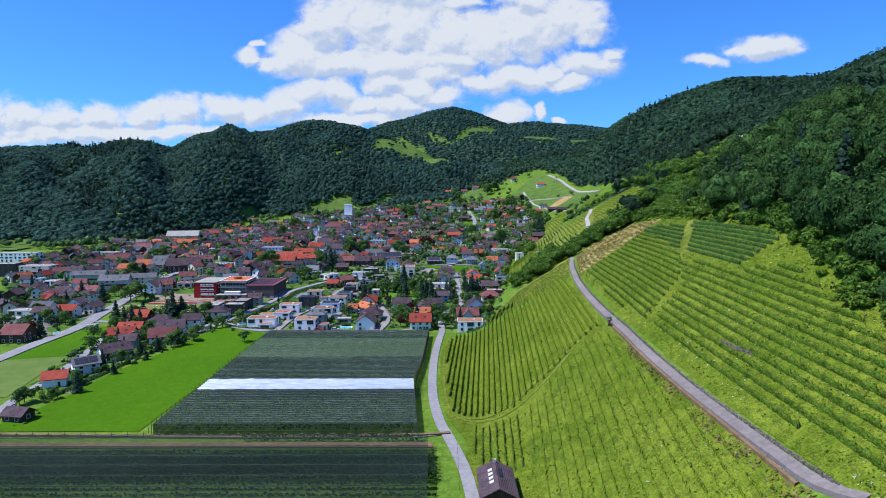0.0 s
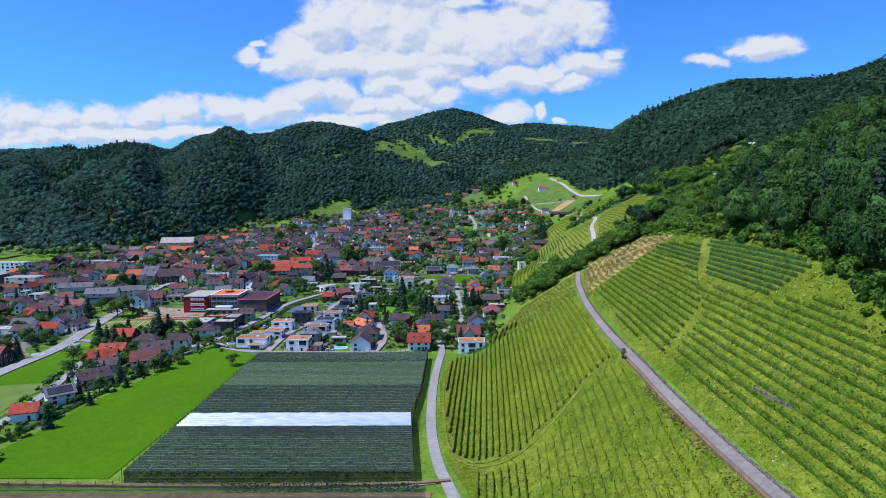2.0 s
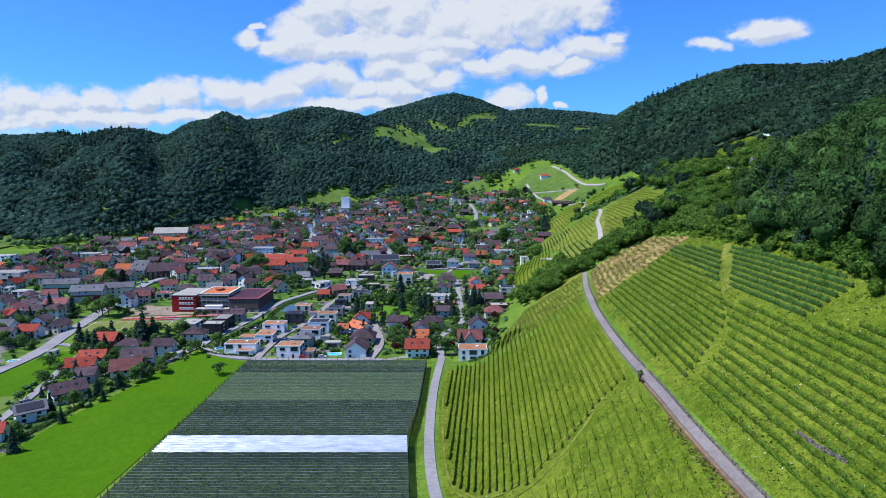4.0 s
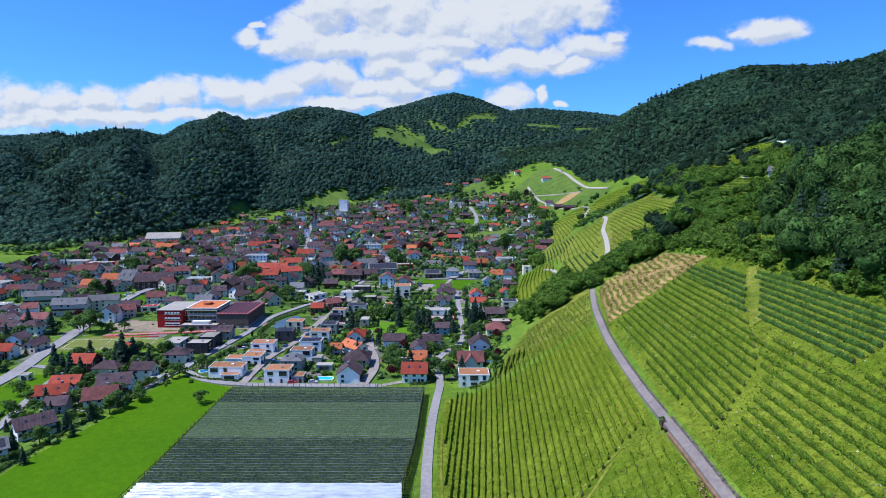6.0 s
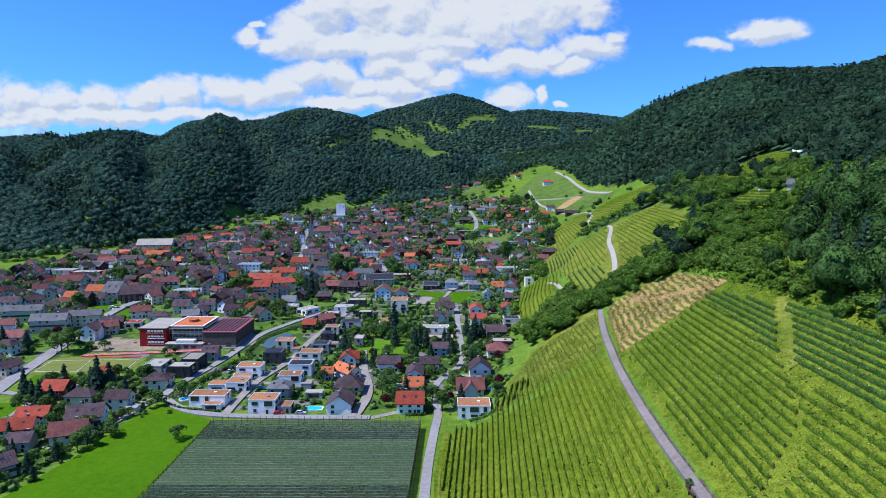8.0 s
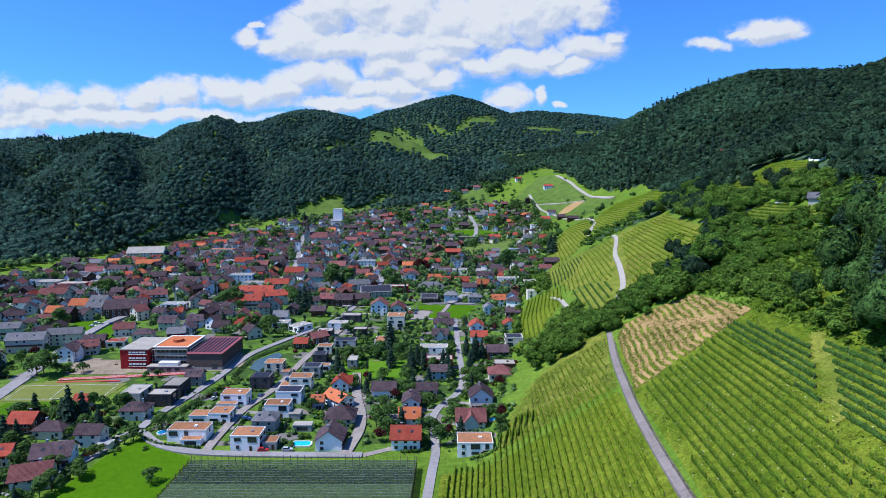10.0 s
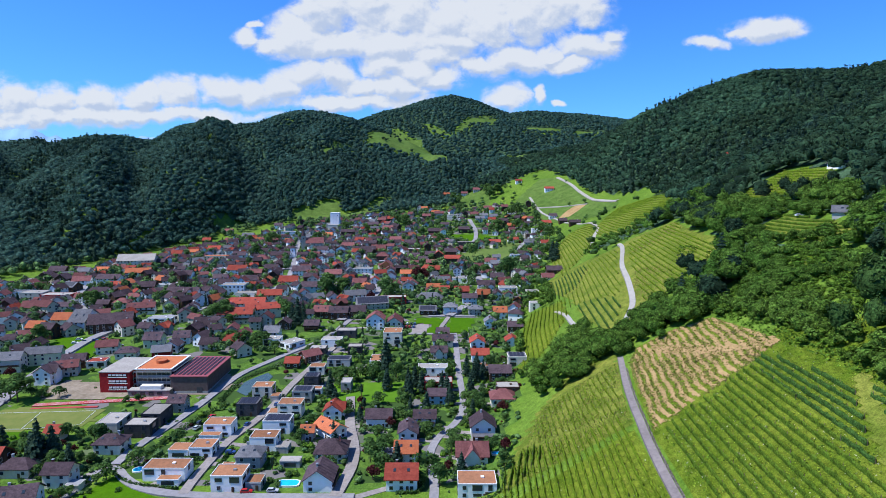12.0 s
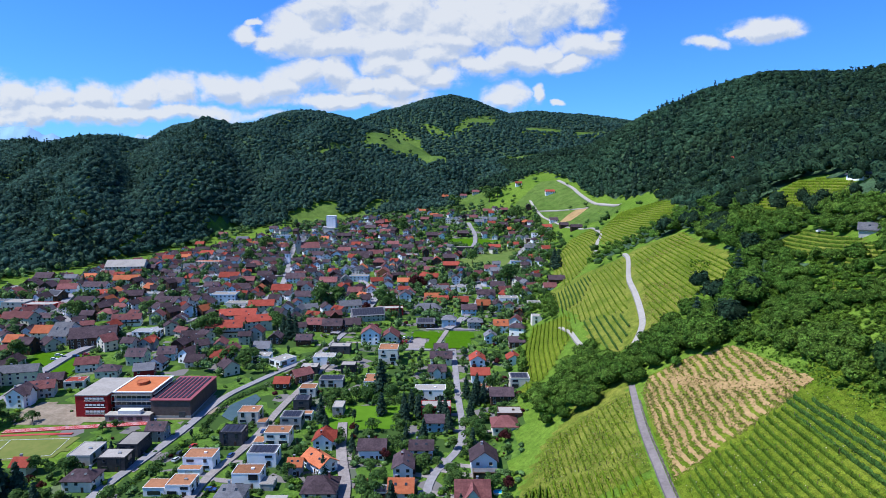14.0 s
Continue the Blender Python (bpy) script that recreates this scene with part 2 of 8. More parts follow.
DRY_SLOPE = material("dry_grass_slope", (.082, .122, .012), (.185, .195, .034), .2, bump=.4, bump_scale=1.5, big=.05, big_mix=.5, grain=2.0, grain_depth=.35)
FOREST_FLOOR = material("forest_floor", (.032, .066, .034), (.058, .100, .05), .3, grain=.5)
GLASS = glazed("window_glass", (.02, .027, .035))
WATER = glazed("pond_water", (.05, .075, .06), .06)
POOL = glazed("pool_water", (.02, .38, .58), .1)
WHITE_SHEET = material("white_roof_sheet", (.22, .22, .22), (.29, .29, .30), 1.0)
TRIM = material("pale_trim", (.6, .6, .6), (.75, .75, .75), 1.0)
METAL = material("galvanised_metal", (.35, .36, .37), (.5, .5, .5), 2.0, rough=.45, metal=.7)
CLAY_TRACK = material("red_running_track", (.33, .05, .05), (.42, .075, .07), .4, big=.08)
TURF = material("worn_sports_turf", (.115, .150, .034), (.175, .185, .052), .2, big=.04)
POST = material("weathered_posts", (.13, .10, .075), (.25, .2, .15), 2.0)
SCRUB = leafage("bright_scrub_leaves", (.050, .112, .012), (.108, .185, .022), .14, .4, .15, 1.6)
GRASS_TUFT = leafage("long_grass", (.15, .24, .018), (.26, .33, .04), .5, .35)
DRY_TUFT = leafage("dry_grass", (.22, .19, .06), (.34, .27, .11), .5, .3)
SAND_STONE = material("tan_stone", (.24, .18, .11), (.42, .33, .21), 1.2, bump=.3, island=.35)
STONE = material("dry_stone", (.10, .085, .07), (.20, .175, .15), 1.2, bump=.3, island=.3)
NET_SEAM_DARK = material("dark_net_seam", (.012, .022, .012), (.032, .045, .026), 1.0)
WHITE_TUFT = leafage("pale_flowering_weeds", (.30, .34, .20), (.50, .52, .36), .5, .3)
# rock colour carries the blue of distance haze
FAR_ROCK = material("haze_blue_rock", (.20, .34, .55), (.26, .41, .62), .004, big=.001)
def yard_ground():
    """Gardens, rough grass and gravelled yards side by side."""
    m = material("town_yards", (.055, .118, .017), (.104, .178, .028), .3, bump=.2, bump_scale=1.5, big=.03, big_mix=.4, grain=1.0, grain_depth=.3)
    k = Tree(m.node_tree)
    shader = k.t.nodes["Principled BSDF"]
    green = shader.inputs["Base Color"].links[0].from_socket
    cell = k.n("ShaderNodeTexVoronoi")
    k.put(cell, "Vector", k.n("ShaderNodeNewGeometry").outputs["Position"]), k.put(cell, "Scale", .11)
    pick = k.n("ShaderNodeSeparateColor")
    k.t.links.new(cell.outputs["Color"], pick.inputs[0])
    dark = k.mix(k.ramp(pick.outputs[1], .55, .75), green, (.044, .084, .020, 1))
    colour = k.mix(k.ramp(pick.outputs[0], .88, .91), dark, (.16, .148, .142, 1))
    k.t.links.new(colour, shader.inputs["Base Color"])
    return m


TOWN_GROUND = yard_ground()
HIGH_MEADOW = material("high_meadow_grass", (.058, .110, .018), (.105, .160, .034), .08, bump=.3, bump_scale=.8, big=.008, big_mix=.5, grain=.4, grain_depth=.25)


# ---- lie of the land: valley floor, vineyard hill, wooded ridges ----
def knots(v, *pairs):
    """Straight lines between (place, value) pairs."""
    a = np.array(pairs, float)
    return np.interp(v, a[:, 0], a[:, 1])


def foot(y):
    """Where the hillside starts to rise, by distance along the valley."""
    return knots(y, (-600, 60), (0, 30), (150, 20), (200, 15), (250, 14), (320, 15), (370, 24), (420, 32), (500, 42),
                 (600, 66), (700, 86), (850, 112), (1000, 125), (1150, 110), (1300, 60), (1500, 10), (1900, -20), (2600, 0))


def soft(d, w):
    return w * np.logaddexp(0, d / w)


def ripple(x, y):
    return np.sin(x * .013 + 1.3 * np.sin(y * .009)) * np.sin(y * .011 + .8 * np.sin(x * .008 + 2))


def ridge_height(way):
    """Height of the ridge across the valley, by bearing, fitted to the skyline in the camera's view."""
    return knots(way, (-.95, 165), (-.72, 173), (-.683, 177), (-.63, 185), (-.6, 188), (-.584, 179), (-.559, 184), (-.528, 194), (-.503, 197), (-.476, 205), (-.454, 206), (-.44, 213), (-.427, 231),
                 (-.412, 250), (-.395, 266), (-.37, 278), (-.348, 285), (-.329, 272), (-.312, 258), (-.297, 262), (-.278, 277), (-.254, 299), (-.227, 315), (-.207, 320), (-.18, 317), (-.152, 300),
                 (-.13, 276), (-.118, 264), (-.085, 236), (-.05, 205), (0, 160), (.1, 120), (.3, 80))


def land(x, y):
    x, y = np.asarray(x, float), np.asarray(y, float)
    base = knots(y, (-600, -3), (420, 0), (520, 4), (800, 9), (1060, 16), (1250, 44), (1400, 70), (1600, 88), (2000, 110),
                 (3000, 150), (5000, 150))
    d = x - foot(y)
    steep = knots(y, (0, .70), (200, .66), (600, .64), (850, .56), (1000, .40), (1400, .31), (2000, .25), (3000, .2))
    rise = steep * (soft(d, 4) - .40 * soft(d - 200, 30) - .5 * soft(d - 560, 60))
    right = base + rise + 7 * ripple(x, y) * np.clip(d / 260, 0, 1)
    yf = knots(x, (-2500, 930), (-1000, 900), (-612, 850), (-480, 800), (-420, 900), (-350, 1170), (-200, 1250), (-100, 1330),
               (50, 1390), (200, 1450), (400, 1500))
    # the ridge across the valley: how far off it stands and how high, by bearing from the camera's start, to fit its
    # view
    way = x / np.maximum(y, 300)
    yc = knots(way, (-.85, 1480), (-.5, 1560), (-.465, 1750), (-.435, 2120), (-.3, 2200), (-.16, 2200), (-.12, 2080), (-.05, 1800), (.1, 1750))
    crest = ridge_height(way)
    u = (y - yf) / (yc - yf)
    up = np.where(u < 1, np.clip(u, 0, 1) * (1.25 - .25 * np.clip(u, 0, 1)), 1 - .35 * np.clip((u - 1) / 1.6, 0, 1))
    fold = 15 * np.sin(way * 34 + 1.1 * np.sin(y * .0055)) + 9 * np.sin(way * 71 + 1.7 * np.sin(y * .008 + 1))
    left = base + (crest - base) * up + (9 * ripple(x + 300, y * 1.3) + fold) * np.clip(u * 3, 0, 1) * np.clip(3.2 - u * 3.2, 0, 1)
    top = knots(x, (-3000, 200), (-700, 230), (-400, 320), (-233, 388), (-90, 428), (44, 452), (150, 430), (235, 392), (281, 372), (400, 384),
                (600, 372), (800, 345), (1200, 320), (3000, 280))
    v = (y - 1850) / 1150
    peak = np.where(v < 1, 110 + (top - 110) * np.sin(np.clip(v, 0, 1) * np.pi / 2) ** 1.1, top - 60 * np.clip(v - 1, 0, 1))
    peak = peak + 12 * ripple(x * .8, y * .8 + 90) * np.clip(v * 3, 0, 1) * np.clip(3 - v * 3, 0, 1)
    peak = np.where(v > 0, peak, 0)
    ridge = knots(x, (100, 0), (230, 70), (300, 145), (345, 190), (393, 226), (501, 272), (598, 301), (742, 304), (802, 308), (863, 328),
                  (945, 353), (1500, 380), (4000, 380))
    w = (y - 480) / 820
    side = ridge * np.where(w < 1, np.clip(w, 0, 1) * (1.3 - .3 * np.clip(w, 0, 1)), 1 - .3 * np.clip(w - 1, 0, 1))
    side = side + 6 * ripple(x * 1.3 + 40, y * 1.2) * np.clip(w * 2, 0, 1) * np.clip(2 - w * 2, 0, 1)
    return np.maximum(np.maximum(right, side), np.maximum(left, peak))


# ---- mesh helpers ----
def mesh_of(name, verts, faces, mats, which=None, smooth=False):
    """A mesh from arrays of places and of triangles or quads; which: the material of each face."""
    verts, faces = np.asarray(verts, np.float32), np.asarray(faces, np.int32)
    me = bpy.data.meshes.new(name)
    me.vertices.add(len(verts)), me.loops.add(faces.size), me.polygons.add(len(faces))
    me.vertices.foreach_set("co", verts.ravel())
    me.loops.foreach_set("vertex_index", faces.ravel())
    me.polygons.foreach_set("loop_start", np.arange(0, faces.size, faces.shape[1], dtype=np.int32))
    if which is not None:
        me.polygons.foreach_set("material_index", np.asarray(which, np.int32))
    me.polygons.foreach_set("use_smooth", np.full(len(faces), smooth))
    for m in mats if isinstance(mats, (list, tuple)) else [mats]:
        me.materials.append(m)
    me.update(calc_edges=True)
    me.validate()
    return me


def grid_faces(nu, nv, start=0):
    i = np.arange(nu * nv).reshape(nu, nv) + start
    return np.stack([i[:-1, :-1], i[1:, :-1], i[1:, 1:], i[:-1, 1:]], -1).reshape(-1, 4)


def along(points, step):
    """A polyline cut into even steps, softened at its corners."""
    p = np.array(points, float)
    for _ in range(2):
        q = np.empty((2 * len(p) - 2, 2))
        q[0::2], q[1::2] = .75 * p[:-1] + .25 * p[1:], .25 * p[:-1] + .75 * p[1:]
        p = np.vstack([p[:1], q, p[-1:]])
    s = np.concatenate([[0], np.cumsum(np.hypot(*np.diff(p, axis=0).T))])
    at = np.linspace(0, s[-1], max(2, int(s[-1] / step)))
    return np.stack([np.interp(at, s, p[:, 0]), np.interp(at, s, p[:, 1])], -1)


LAID = []


def ribbon(name, points, width, mat, up=.3, label="", category="road", across=3):
    """A road or path laid on the land, with edges that turn down into the ground."""
    LAID.append(name)
    up += .035 * len(LAID)
    c = along(points, 4)
    t = np.gradient(c, axis=0)
    t /= np.hypot(*t.T)[:, None]
    side = np.stack([-t[:, 1], t[:, 0]], -1)
    k = np.linspace(-.5, .5, across + 1)
    mid = land(c[:, 0], c[:, 1])
    rows = []
    for j in np.concatenate([[-.5], k, [.5]]):
        xy = c + side * (width * j)
        rows.append(np.column_stack([xy, .45 * land(xy[:, 0], xy[:, 1]) + .55 * mid + up]))
    rows[0][:, 2] -= 1.6
    rows[-1][:, 2] -= 1.6
    v = np.stack(rows, 1)
    ob = new(name, mesh_of(name, v.reshape(-1, 3), grid_faces(len(c), len(rows))[:, ::-1], mat))
    return tagged(ob, label, category, kind="structure")


def sheet(name, a, b, mat, up=.2, label="", category="field", step=5):
    """A field laid on the land between two lines."""
    n = int(max(np.hypot(*np.diff(np.array(a, float), axis=0).T).sum(), 10) / step) + 2
    m = int(np.hypot(*(np.mean(np.array(a), 0) - np.mean(np.array(b), 0))) / step) + 2

    def even(p):
        p = np.array(p, float)
        s = np.concatenate([[0], np.cumsum(np.hypot(*np.diff(p, axis=0).T))])
        at = np.linspace(0, s[-1], n)
        return np.stack([np.interp(at, s, p[:, 0]), np.interp(at, s, p[:, 1])], -1)
    a, b = even(a), even(b)
    w = np.linspace(0, 1, m)[None, :, None]
    xy = a[:, None] * (1 - w) + b[:, None] * w
    v = np.concatenate([xy, (land(xy[..., 0], xy[..., 1]) + up)[..., None]], -1)
    me = mesh_of(name, v.reshape(-1, 3), grid_faces(n, m), mat)
    if me.polygons[0].normal.z < 0:
        me.flip_normals()
    return tagged(new(name, me), label, category, kind="structure")


def inside(p, poly):
    """Which places lie within an outline."""
    x, y = p[:, 0], p[:, 1]
    q = np.array(poly, float)
    hit = np.zeros(len(p), bool)
    for (x0, y0), (x1, y1) in zip(q, np.roll(q, -1, 0)):
        cross = (y0 > y) != (y1 > y)
        hit ^= cross & (x < (x1 - x0) * (y - y0) / (y1 - y0 + 1e-9) + x0)
    return hit


# ---- the ground ----
# outline of the built-up town
SCHOOL = [(-250, 500), (-215, 400), (-222, 440), (-205, 424), (-140, 405), (-128, 384), (-110, 480), (-160, 510)]
VILLAS = [(-128, 345), (-60, 336), (22, 338), (36, 400), (44, 440), (60, 640), (-60, 600), (-120, 500)]
MEADOW_ROW = [(-166, 240), (-148, 225), (-130, 350), (-130, 384), (-212, 384), (-190, 350)]
TOWN = [(-235, 300), (-400, 560), (-430, 720), (-395, 800), (-375, 900), (-330, 1010), (-290, 1100), (-200, 1190), (-60, 1260), (70, 1290), (165, 1200), (160, 1050), (128, 900), (106, 740), (76, 640), (48, 540),
        (30, 440), (10, 420), (-60, 470), (-110, 480), (-160, 510), (-250, 500), (-215, 400), (-215, 320)]


def ground():
    lines = lambda *runs: np.unique(np.concatenate([np.arange(a, b, s) for a, b, s in runs] + [[runs[-1][1]]]))
    xs = lines((-4600, -1400, 160), (-1400, -600, 22), (-600, 330, 6), (330, 1000, 18), (1000, 4600, 150))
    ys = lines((-3000, -100, 145), (-100, 560, 5), (560, 1500, 9), (1500, 3100, 24), (3100, 4900, 150))
    gx, gy = np.meshgrid(xs, ys, indexing="ij")
    z = land(gx, gy)
    v = np.stack([gx, gy, z], -1).reshape(-1, 3)
    f = grid_faces(len(xs), len(ys))
    middle = v[f].mean(1)[:, :2]
    town = np.any([inside(middle, outline) for outline in (TOWN, VILLAS, MEADOW_ROW, SCHOOL)], 0)
    ob = new("ground", mesh_of("ground", v, f, [GRASS, TOWN_GROUND], town.astype(int), smooth=True))
    tagged(ob, "green grassy valley floor and hillsides", "ground", kind="structure")


ground()


def far_peaks():
    """Limestone peaks far beyond the wooded ridge, distance haze painted into their blue."""
    r = np.random.default_rng(12)
    xs = np.arange(-3700, -1500, 24.0)
    crest = knots(xs, (-3700, 300), (-3300, 390), (-3067, 405), (-2953, 418), (-2838, 430), (-2726, 410), (-2653, 366), (-2596, 384), (-2520, 330), (-2300, 300), (-2130, 335), (-2070, 352), (-2029, 386), (-1985, 362), (-1950, 370), (-1900, 335), (-1500, 200))
    crest = crest + r.normal(0, 3.5, len(xs))
    rows = [np.column_stack([xs + r.normal(0, 8, len(xs)), np.full(len(xs), 4300.0 + dy), crest * f + r.normal(0, 6 if f < 1 else 0, len(xs))]) for dy, f in ((-260, 0), (-170, .45), (-70, .8), (0, 1), (120, .4), (200, 0))]
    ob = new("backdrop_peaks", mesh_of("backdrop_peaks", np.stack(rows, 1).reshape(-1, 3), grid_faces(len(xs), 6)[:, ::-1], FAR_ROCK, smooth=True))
    tagged(ob, "rocky peaks on the horizon with pale blue haze painted in", "mountains", kind="structure")


far_peaks()
# roads
ribbon("road_valley", [(14, -240), (12, -100), (9, 40), (8, 120), (7, 157), (2.5, 182), (-2, 200), (-5, 233), (-4.5, 282), (-2.2, 318), (-.5, 335), (-2, 352), (-3.7, 366), (0, 382), (5, 391),
                       (10.3, 402), (13.3, 423), (11.8, 457), (11.4, 490), (10.7, 545)], 3.5, ASPHALT, label="narrow grey asphalt lane through the fields and village")
ribbon("road_hill", [(66.5, 91.5), (63.6, 99), (63.2, 107), (62.2, 127), (61.3, 155), (60.8, 183), (61, 200), (61.4, 218), (62.2, 250), (65.6, 294.5), (69.3, 324), (75, 356), (78.6, 372), (82, 388)], 2.4, WORN_ROAD,
       label="steep worn concrete vineyard road", up=.5)
ribbon("road_lower", [(79.5, 528), (79.7, 518), (80.4, 498), (79.2, 474.5), (80.5, 452), (82.5, 440)], 2.6, PALE_ROAD, label="narrow pale lane below the terraces", up=.5)
ribbon("road_terrace", [(88, 418), (93, 425), (100.9, 437), (106.5, 449), (113.5, 478), (121.5, 517), (129, 550), (149, 614), (153, 640)], 3.1, PALE_ROAD, label="pale winding road between vineyards", up=1.0)
ribbon("road_bend", [(150, 715), (153, 733), (173, 806), (188, 840), (208, 973), (188, 1078), (167, 1160), (163, 1246)], 4, PALE_ROAD, label="pale hillside road past farmhouses", up=.6)
ribbon("road_upper", [(264, 1032), (259, 1050), (249, 1143), (240, 1201), (238, 1238), (223, 1301)], 6, PALE_ROAD, label="pale road climbing out of the valley", up=.8)
ribbon("road_main", [(-204, 200), (-207, 278), (-209, 305), (-208, 342), (-220, 389), (-228, 432), (-236, 480), (-240, 560)], 7.5, ASPHALT, label="wide grey asphalt main road")
ribbon("road_side", [(-208, 360), (-187, 354), (-185, 335), (-177, 304), (-171, 284), (-164, 250), (-160, 215), (-150, 192)], 3.6, ASPHALT, label="small asphalt access lane")
ribbon("road_town", [(-130.2, 356), (-130.2, 366), (-128.4, 380), (-125.8, 391), (-123.2, 408), (-120.6, 427), (-118.5, 443), (-115, 464), (-105.5, 482), (-95, 502), (-83, 520), (-75, 545), (-70, 578), (-58, 640), (-58, 720)], 4.2, ASPHALT,
       label="grey asphalt village street with a hedge")
ribbon("road_fork", [(-30, 331), (-60, 331), (-89, 332), (-106, 335), (-119.5, 343), (-130, 356), (-134, 344), (-137, 322), (-150, 300)], 4.2, ASPHALT, label="curved asphalt lane beside the meadow")
ribbon("road_villas", [(-93, 333), (-93.5, 345), (-93.1, 358), (-92.4, 378), (-87, 397), (-83.6, 417), (-81.5, 446), (-76, 475), (-70, 505), (-62, 560)], 3.9, PAVING, label="paved street between flat-roofed houses")
ribbon("road_lane", [(-37, 331), (-33, 361), (-42, 398), (-46, 430)], 4.6, PAVING, label="paved residential lane")
ribbon("path_orchard", [(2, 189), (-7, 187), (-60, 185), (-150, 189), (-200, 188)], 1.3, SOIL, label="narrow farm path beside the orchard", category="path")
ribbon("road_farm", [(168, 1180), (190, 1160), (206, 1146), (238, 1115)], 4, PALE_ROAD, label="pale farm lane across the upper meadow", up=.7)
# fields
sheet("field_bare", [(187, 1093), (205, 1117), (221, 1129)], [(202, 1082), (220, 1097), (236, 1114)], STRAW, up=.5, label="dry tan patch of the upper meadow", category="meadow")
sheet("field_upper_hay", [(71, 1071), (100, 1082), (125, 1092)], [(53, 923), (80, 945), (110, 968)], HAYFIELD, up=.5, label="pale mown hay field behind the town", category="meadow")
sheet("field_meadow", [(-99, 191), (-97, 260), (-96.5, 328), (-110, 336), (-126, 347)], [(-150, 192), (-143.5, 225), (-142.5, 256), (-134, 295), (-131, 330)], MEADOW, label="bright green mown meadow", category="meadow")
sheet("field_roadside", [(-171, 284), (-176, 305), (-184, 334), (-189, 348)], [(-203, 276), (-204.5, 305), (-203, 330), (-203, 346)], MEADOW, label="bright green roadside meadow", category="meadow")
sheet("field_hay", [(-166, 225), (-173, 258), (-171, 284)], [(-202, 220), (-203, 250), (-203, 276)], HAYFIELD, label="pale mown hay field", category="meadow")
sheet("field_vines_low", [(-1, 110), (5, 150), (7, 182), (1, 202), (-1.5, 233), (-1.5, 282), (1.5, 316)], [(62, 100), (59.5, 150), (58.8, 182), (58.8, 202), (59.5, 226), (62, 262), (66, 316)], VINE_GROUND, label="grassy vineyard ground with sparse young vines", category="vineyard")
sheet("field_vines_edge", [(22, 326), (30, 350), (48, 384)], [(67, 320), (72, 350), (80, 385)], DRY_SLOPE, up=.16, label="dry grassy slope below the road", category="vineyard")
sheet("field_vines_high", [(66, 90), (64, 140), (63.4, 190), (64, 226), (66.5, 262), (69.3, 309.5)], [(92, 96), (98, 140), (111, 190), (115, 240), (116, 290), (114, 319)], VINE_GROUND, up=.25, label="grassy upper vineyard ground", category="vineyard")
sheet("field_straw", [(69.5, 308), (75, 343), (82.5, 376), (89, 388)], [(113, 316), (114.5, 340), (115.5, 372), (104, 384)], VINE_GROUND, up=.28, label="weedy cleared vineyard terraces", category="vineyard")


# ---- trees: crowns of many leaf clumps ----
rng = np.random.default_rng(7)


def clumps(points, normals, size, r):
    """A bent leaf clump at each place, turned by chance about its outward way."""
    n = len(points)
    axis = normals + r.normal(0, .30, (n, 3))
    axis /= np.linalg.norm(axis, axis=1)[:, None]
    other = r.normal(0, 1, (n, 3))
    a = np.cross(axis, other)
    a /= np.linalg.norm(a, axis=1)[:, None] + 1e-9
    b = np.cross(axis, a)
    s = size * r.uniform(.6, 1.35, (n, 1))
    v = np.stack([points - a * s * 1.25 - axis * s * .2, points + a * s * .75 + b * s * 1.1, points + a * s * .75 - b * s * 1.1 - axis * s * .2], 1)
    return v.reshape(-1, 3), np.arange(3 * n).reshape(-1, 3)


def broad_crown(n, size, r, slim=1.0):
    """Lobes heaped into an uneven crown one unit high and about .8 wide."""
    k = int(r.integers(7, 11))
    centre = np.column_stack([r.normal(0, .17 * slim, k), r.normal(0, .17 * slim, k), r.uniform(.34, .82, k)])
    centre[0] = (0, 0, .78)
    radius = r.uniform(.15, .27, k) * (1.15 - .5 * np.abs(centre[:, 2] - .5))
    which = r.integers(0, k, n)
    way = r.normal(0, 1, (n, 3))
    way[:, 2] = np.where(way[:, 2] < -.5, -way[:, 2], way[:, 2])
    way /= np.linalg.norm(way, axis=1)[:, None]
    p = centre[which] + way * radius[which, None] * r.uniform(.8, 1.08, (n, 1))
    return clumps(p, way, size, r)


def lump_crown(level, leaves, size, r, slim=1.0):
    """A closed crown of swelling lobes with leaf clumps standing off it, one unit high."""
    bm = bmesh.new()
    bmesh.ops.create_icosphere(bm, subdivisions=level, radius=1)
    bmesh.ops.triangulate(bm, faces=bm.faces[:])
    d = np.array([v.co for v in bm.verts])
    f = np.array([[v.index for v in q.verts] for q in bm.faces])
    bm.free()
    f = f[(d[f][:, :, 2] > -.42).any(1)]
    lobes = r.normal(0, 1, (9, 3))
    lobes[:, 2] = np.abs(lobes[:, 2]) * .9 - .15
    lobes /= np.linalg.norm(lobes, axis=1)[:, None]
    swell = r.uniform(.6, 1.2, 9)

    def shape(way):
        reach = .215 + .20 * (np.exp((way @ lobes.T - 1) * 9) * swell).max(1) + .03 * np.sin(way @ (9, 5, 7) + 3)
        p = way * reach[:, None] * (1.05 * slim, 1.05 * slim, 1.2)
        p[:, 2] += .54
        return p
    v = shape(d)
    way = r.normal(0, 1, (leaves, 3))
    way[:, 2] = np.where(way[:, 2] < -.3, -way[:, 2], way[:, 2])
    way /= np.linalg.norm(way, axis=1)[:, None]
    p = shape(way)
    p = p + (p - (0, 0, .54)) * r.uniform(-.02, .12, (leaves, 1))
    lv, lf = clumps(p, way, size, r)
    return np.vstack([v, lv]), np.vstack([f, lf + len(v)])


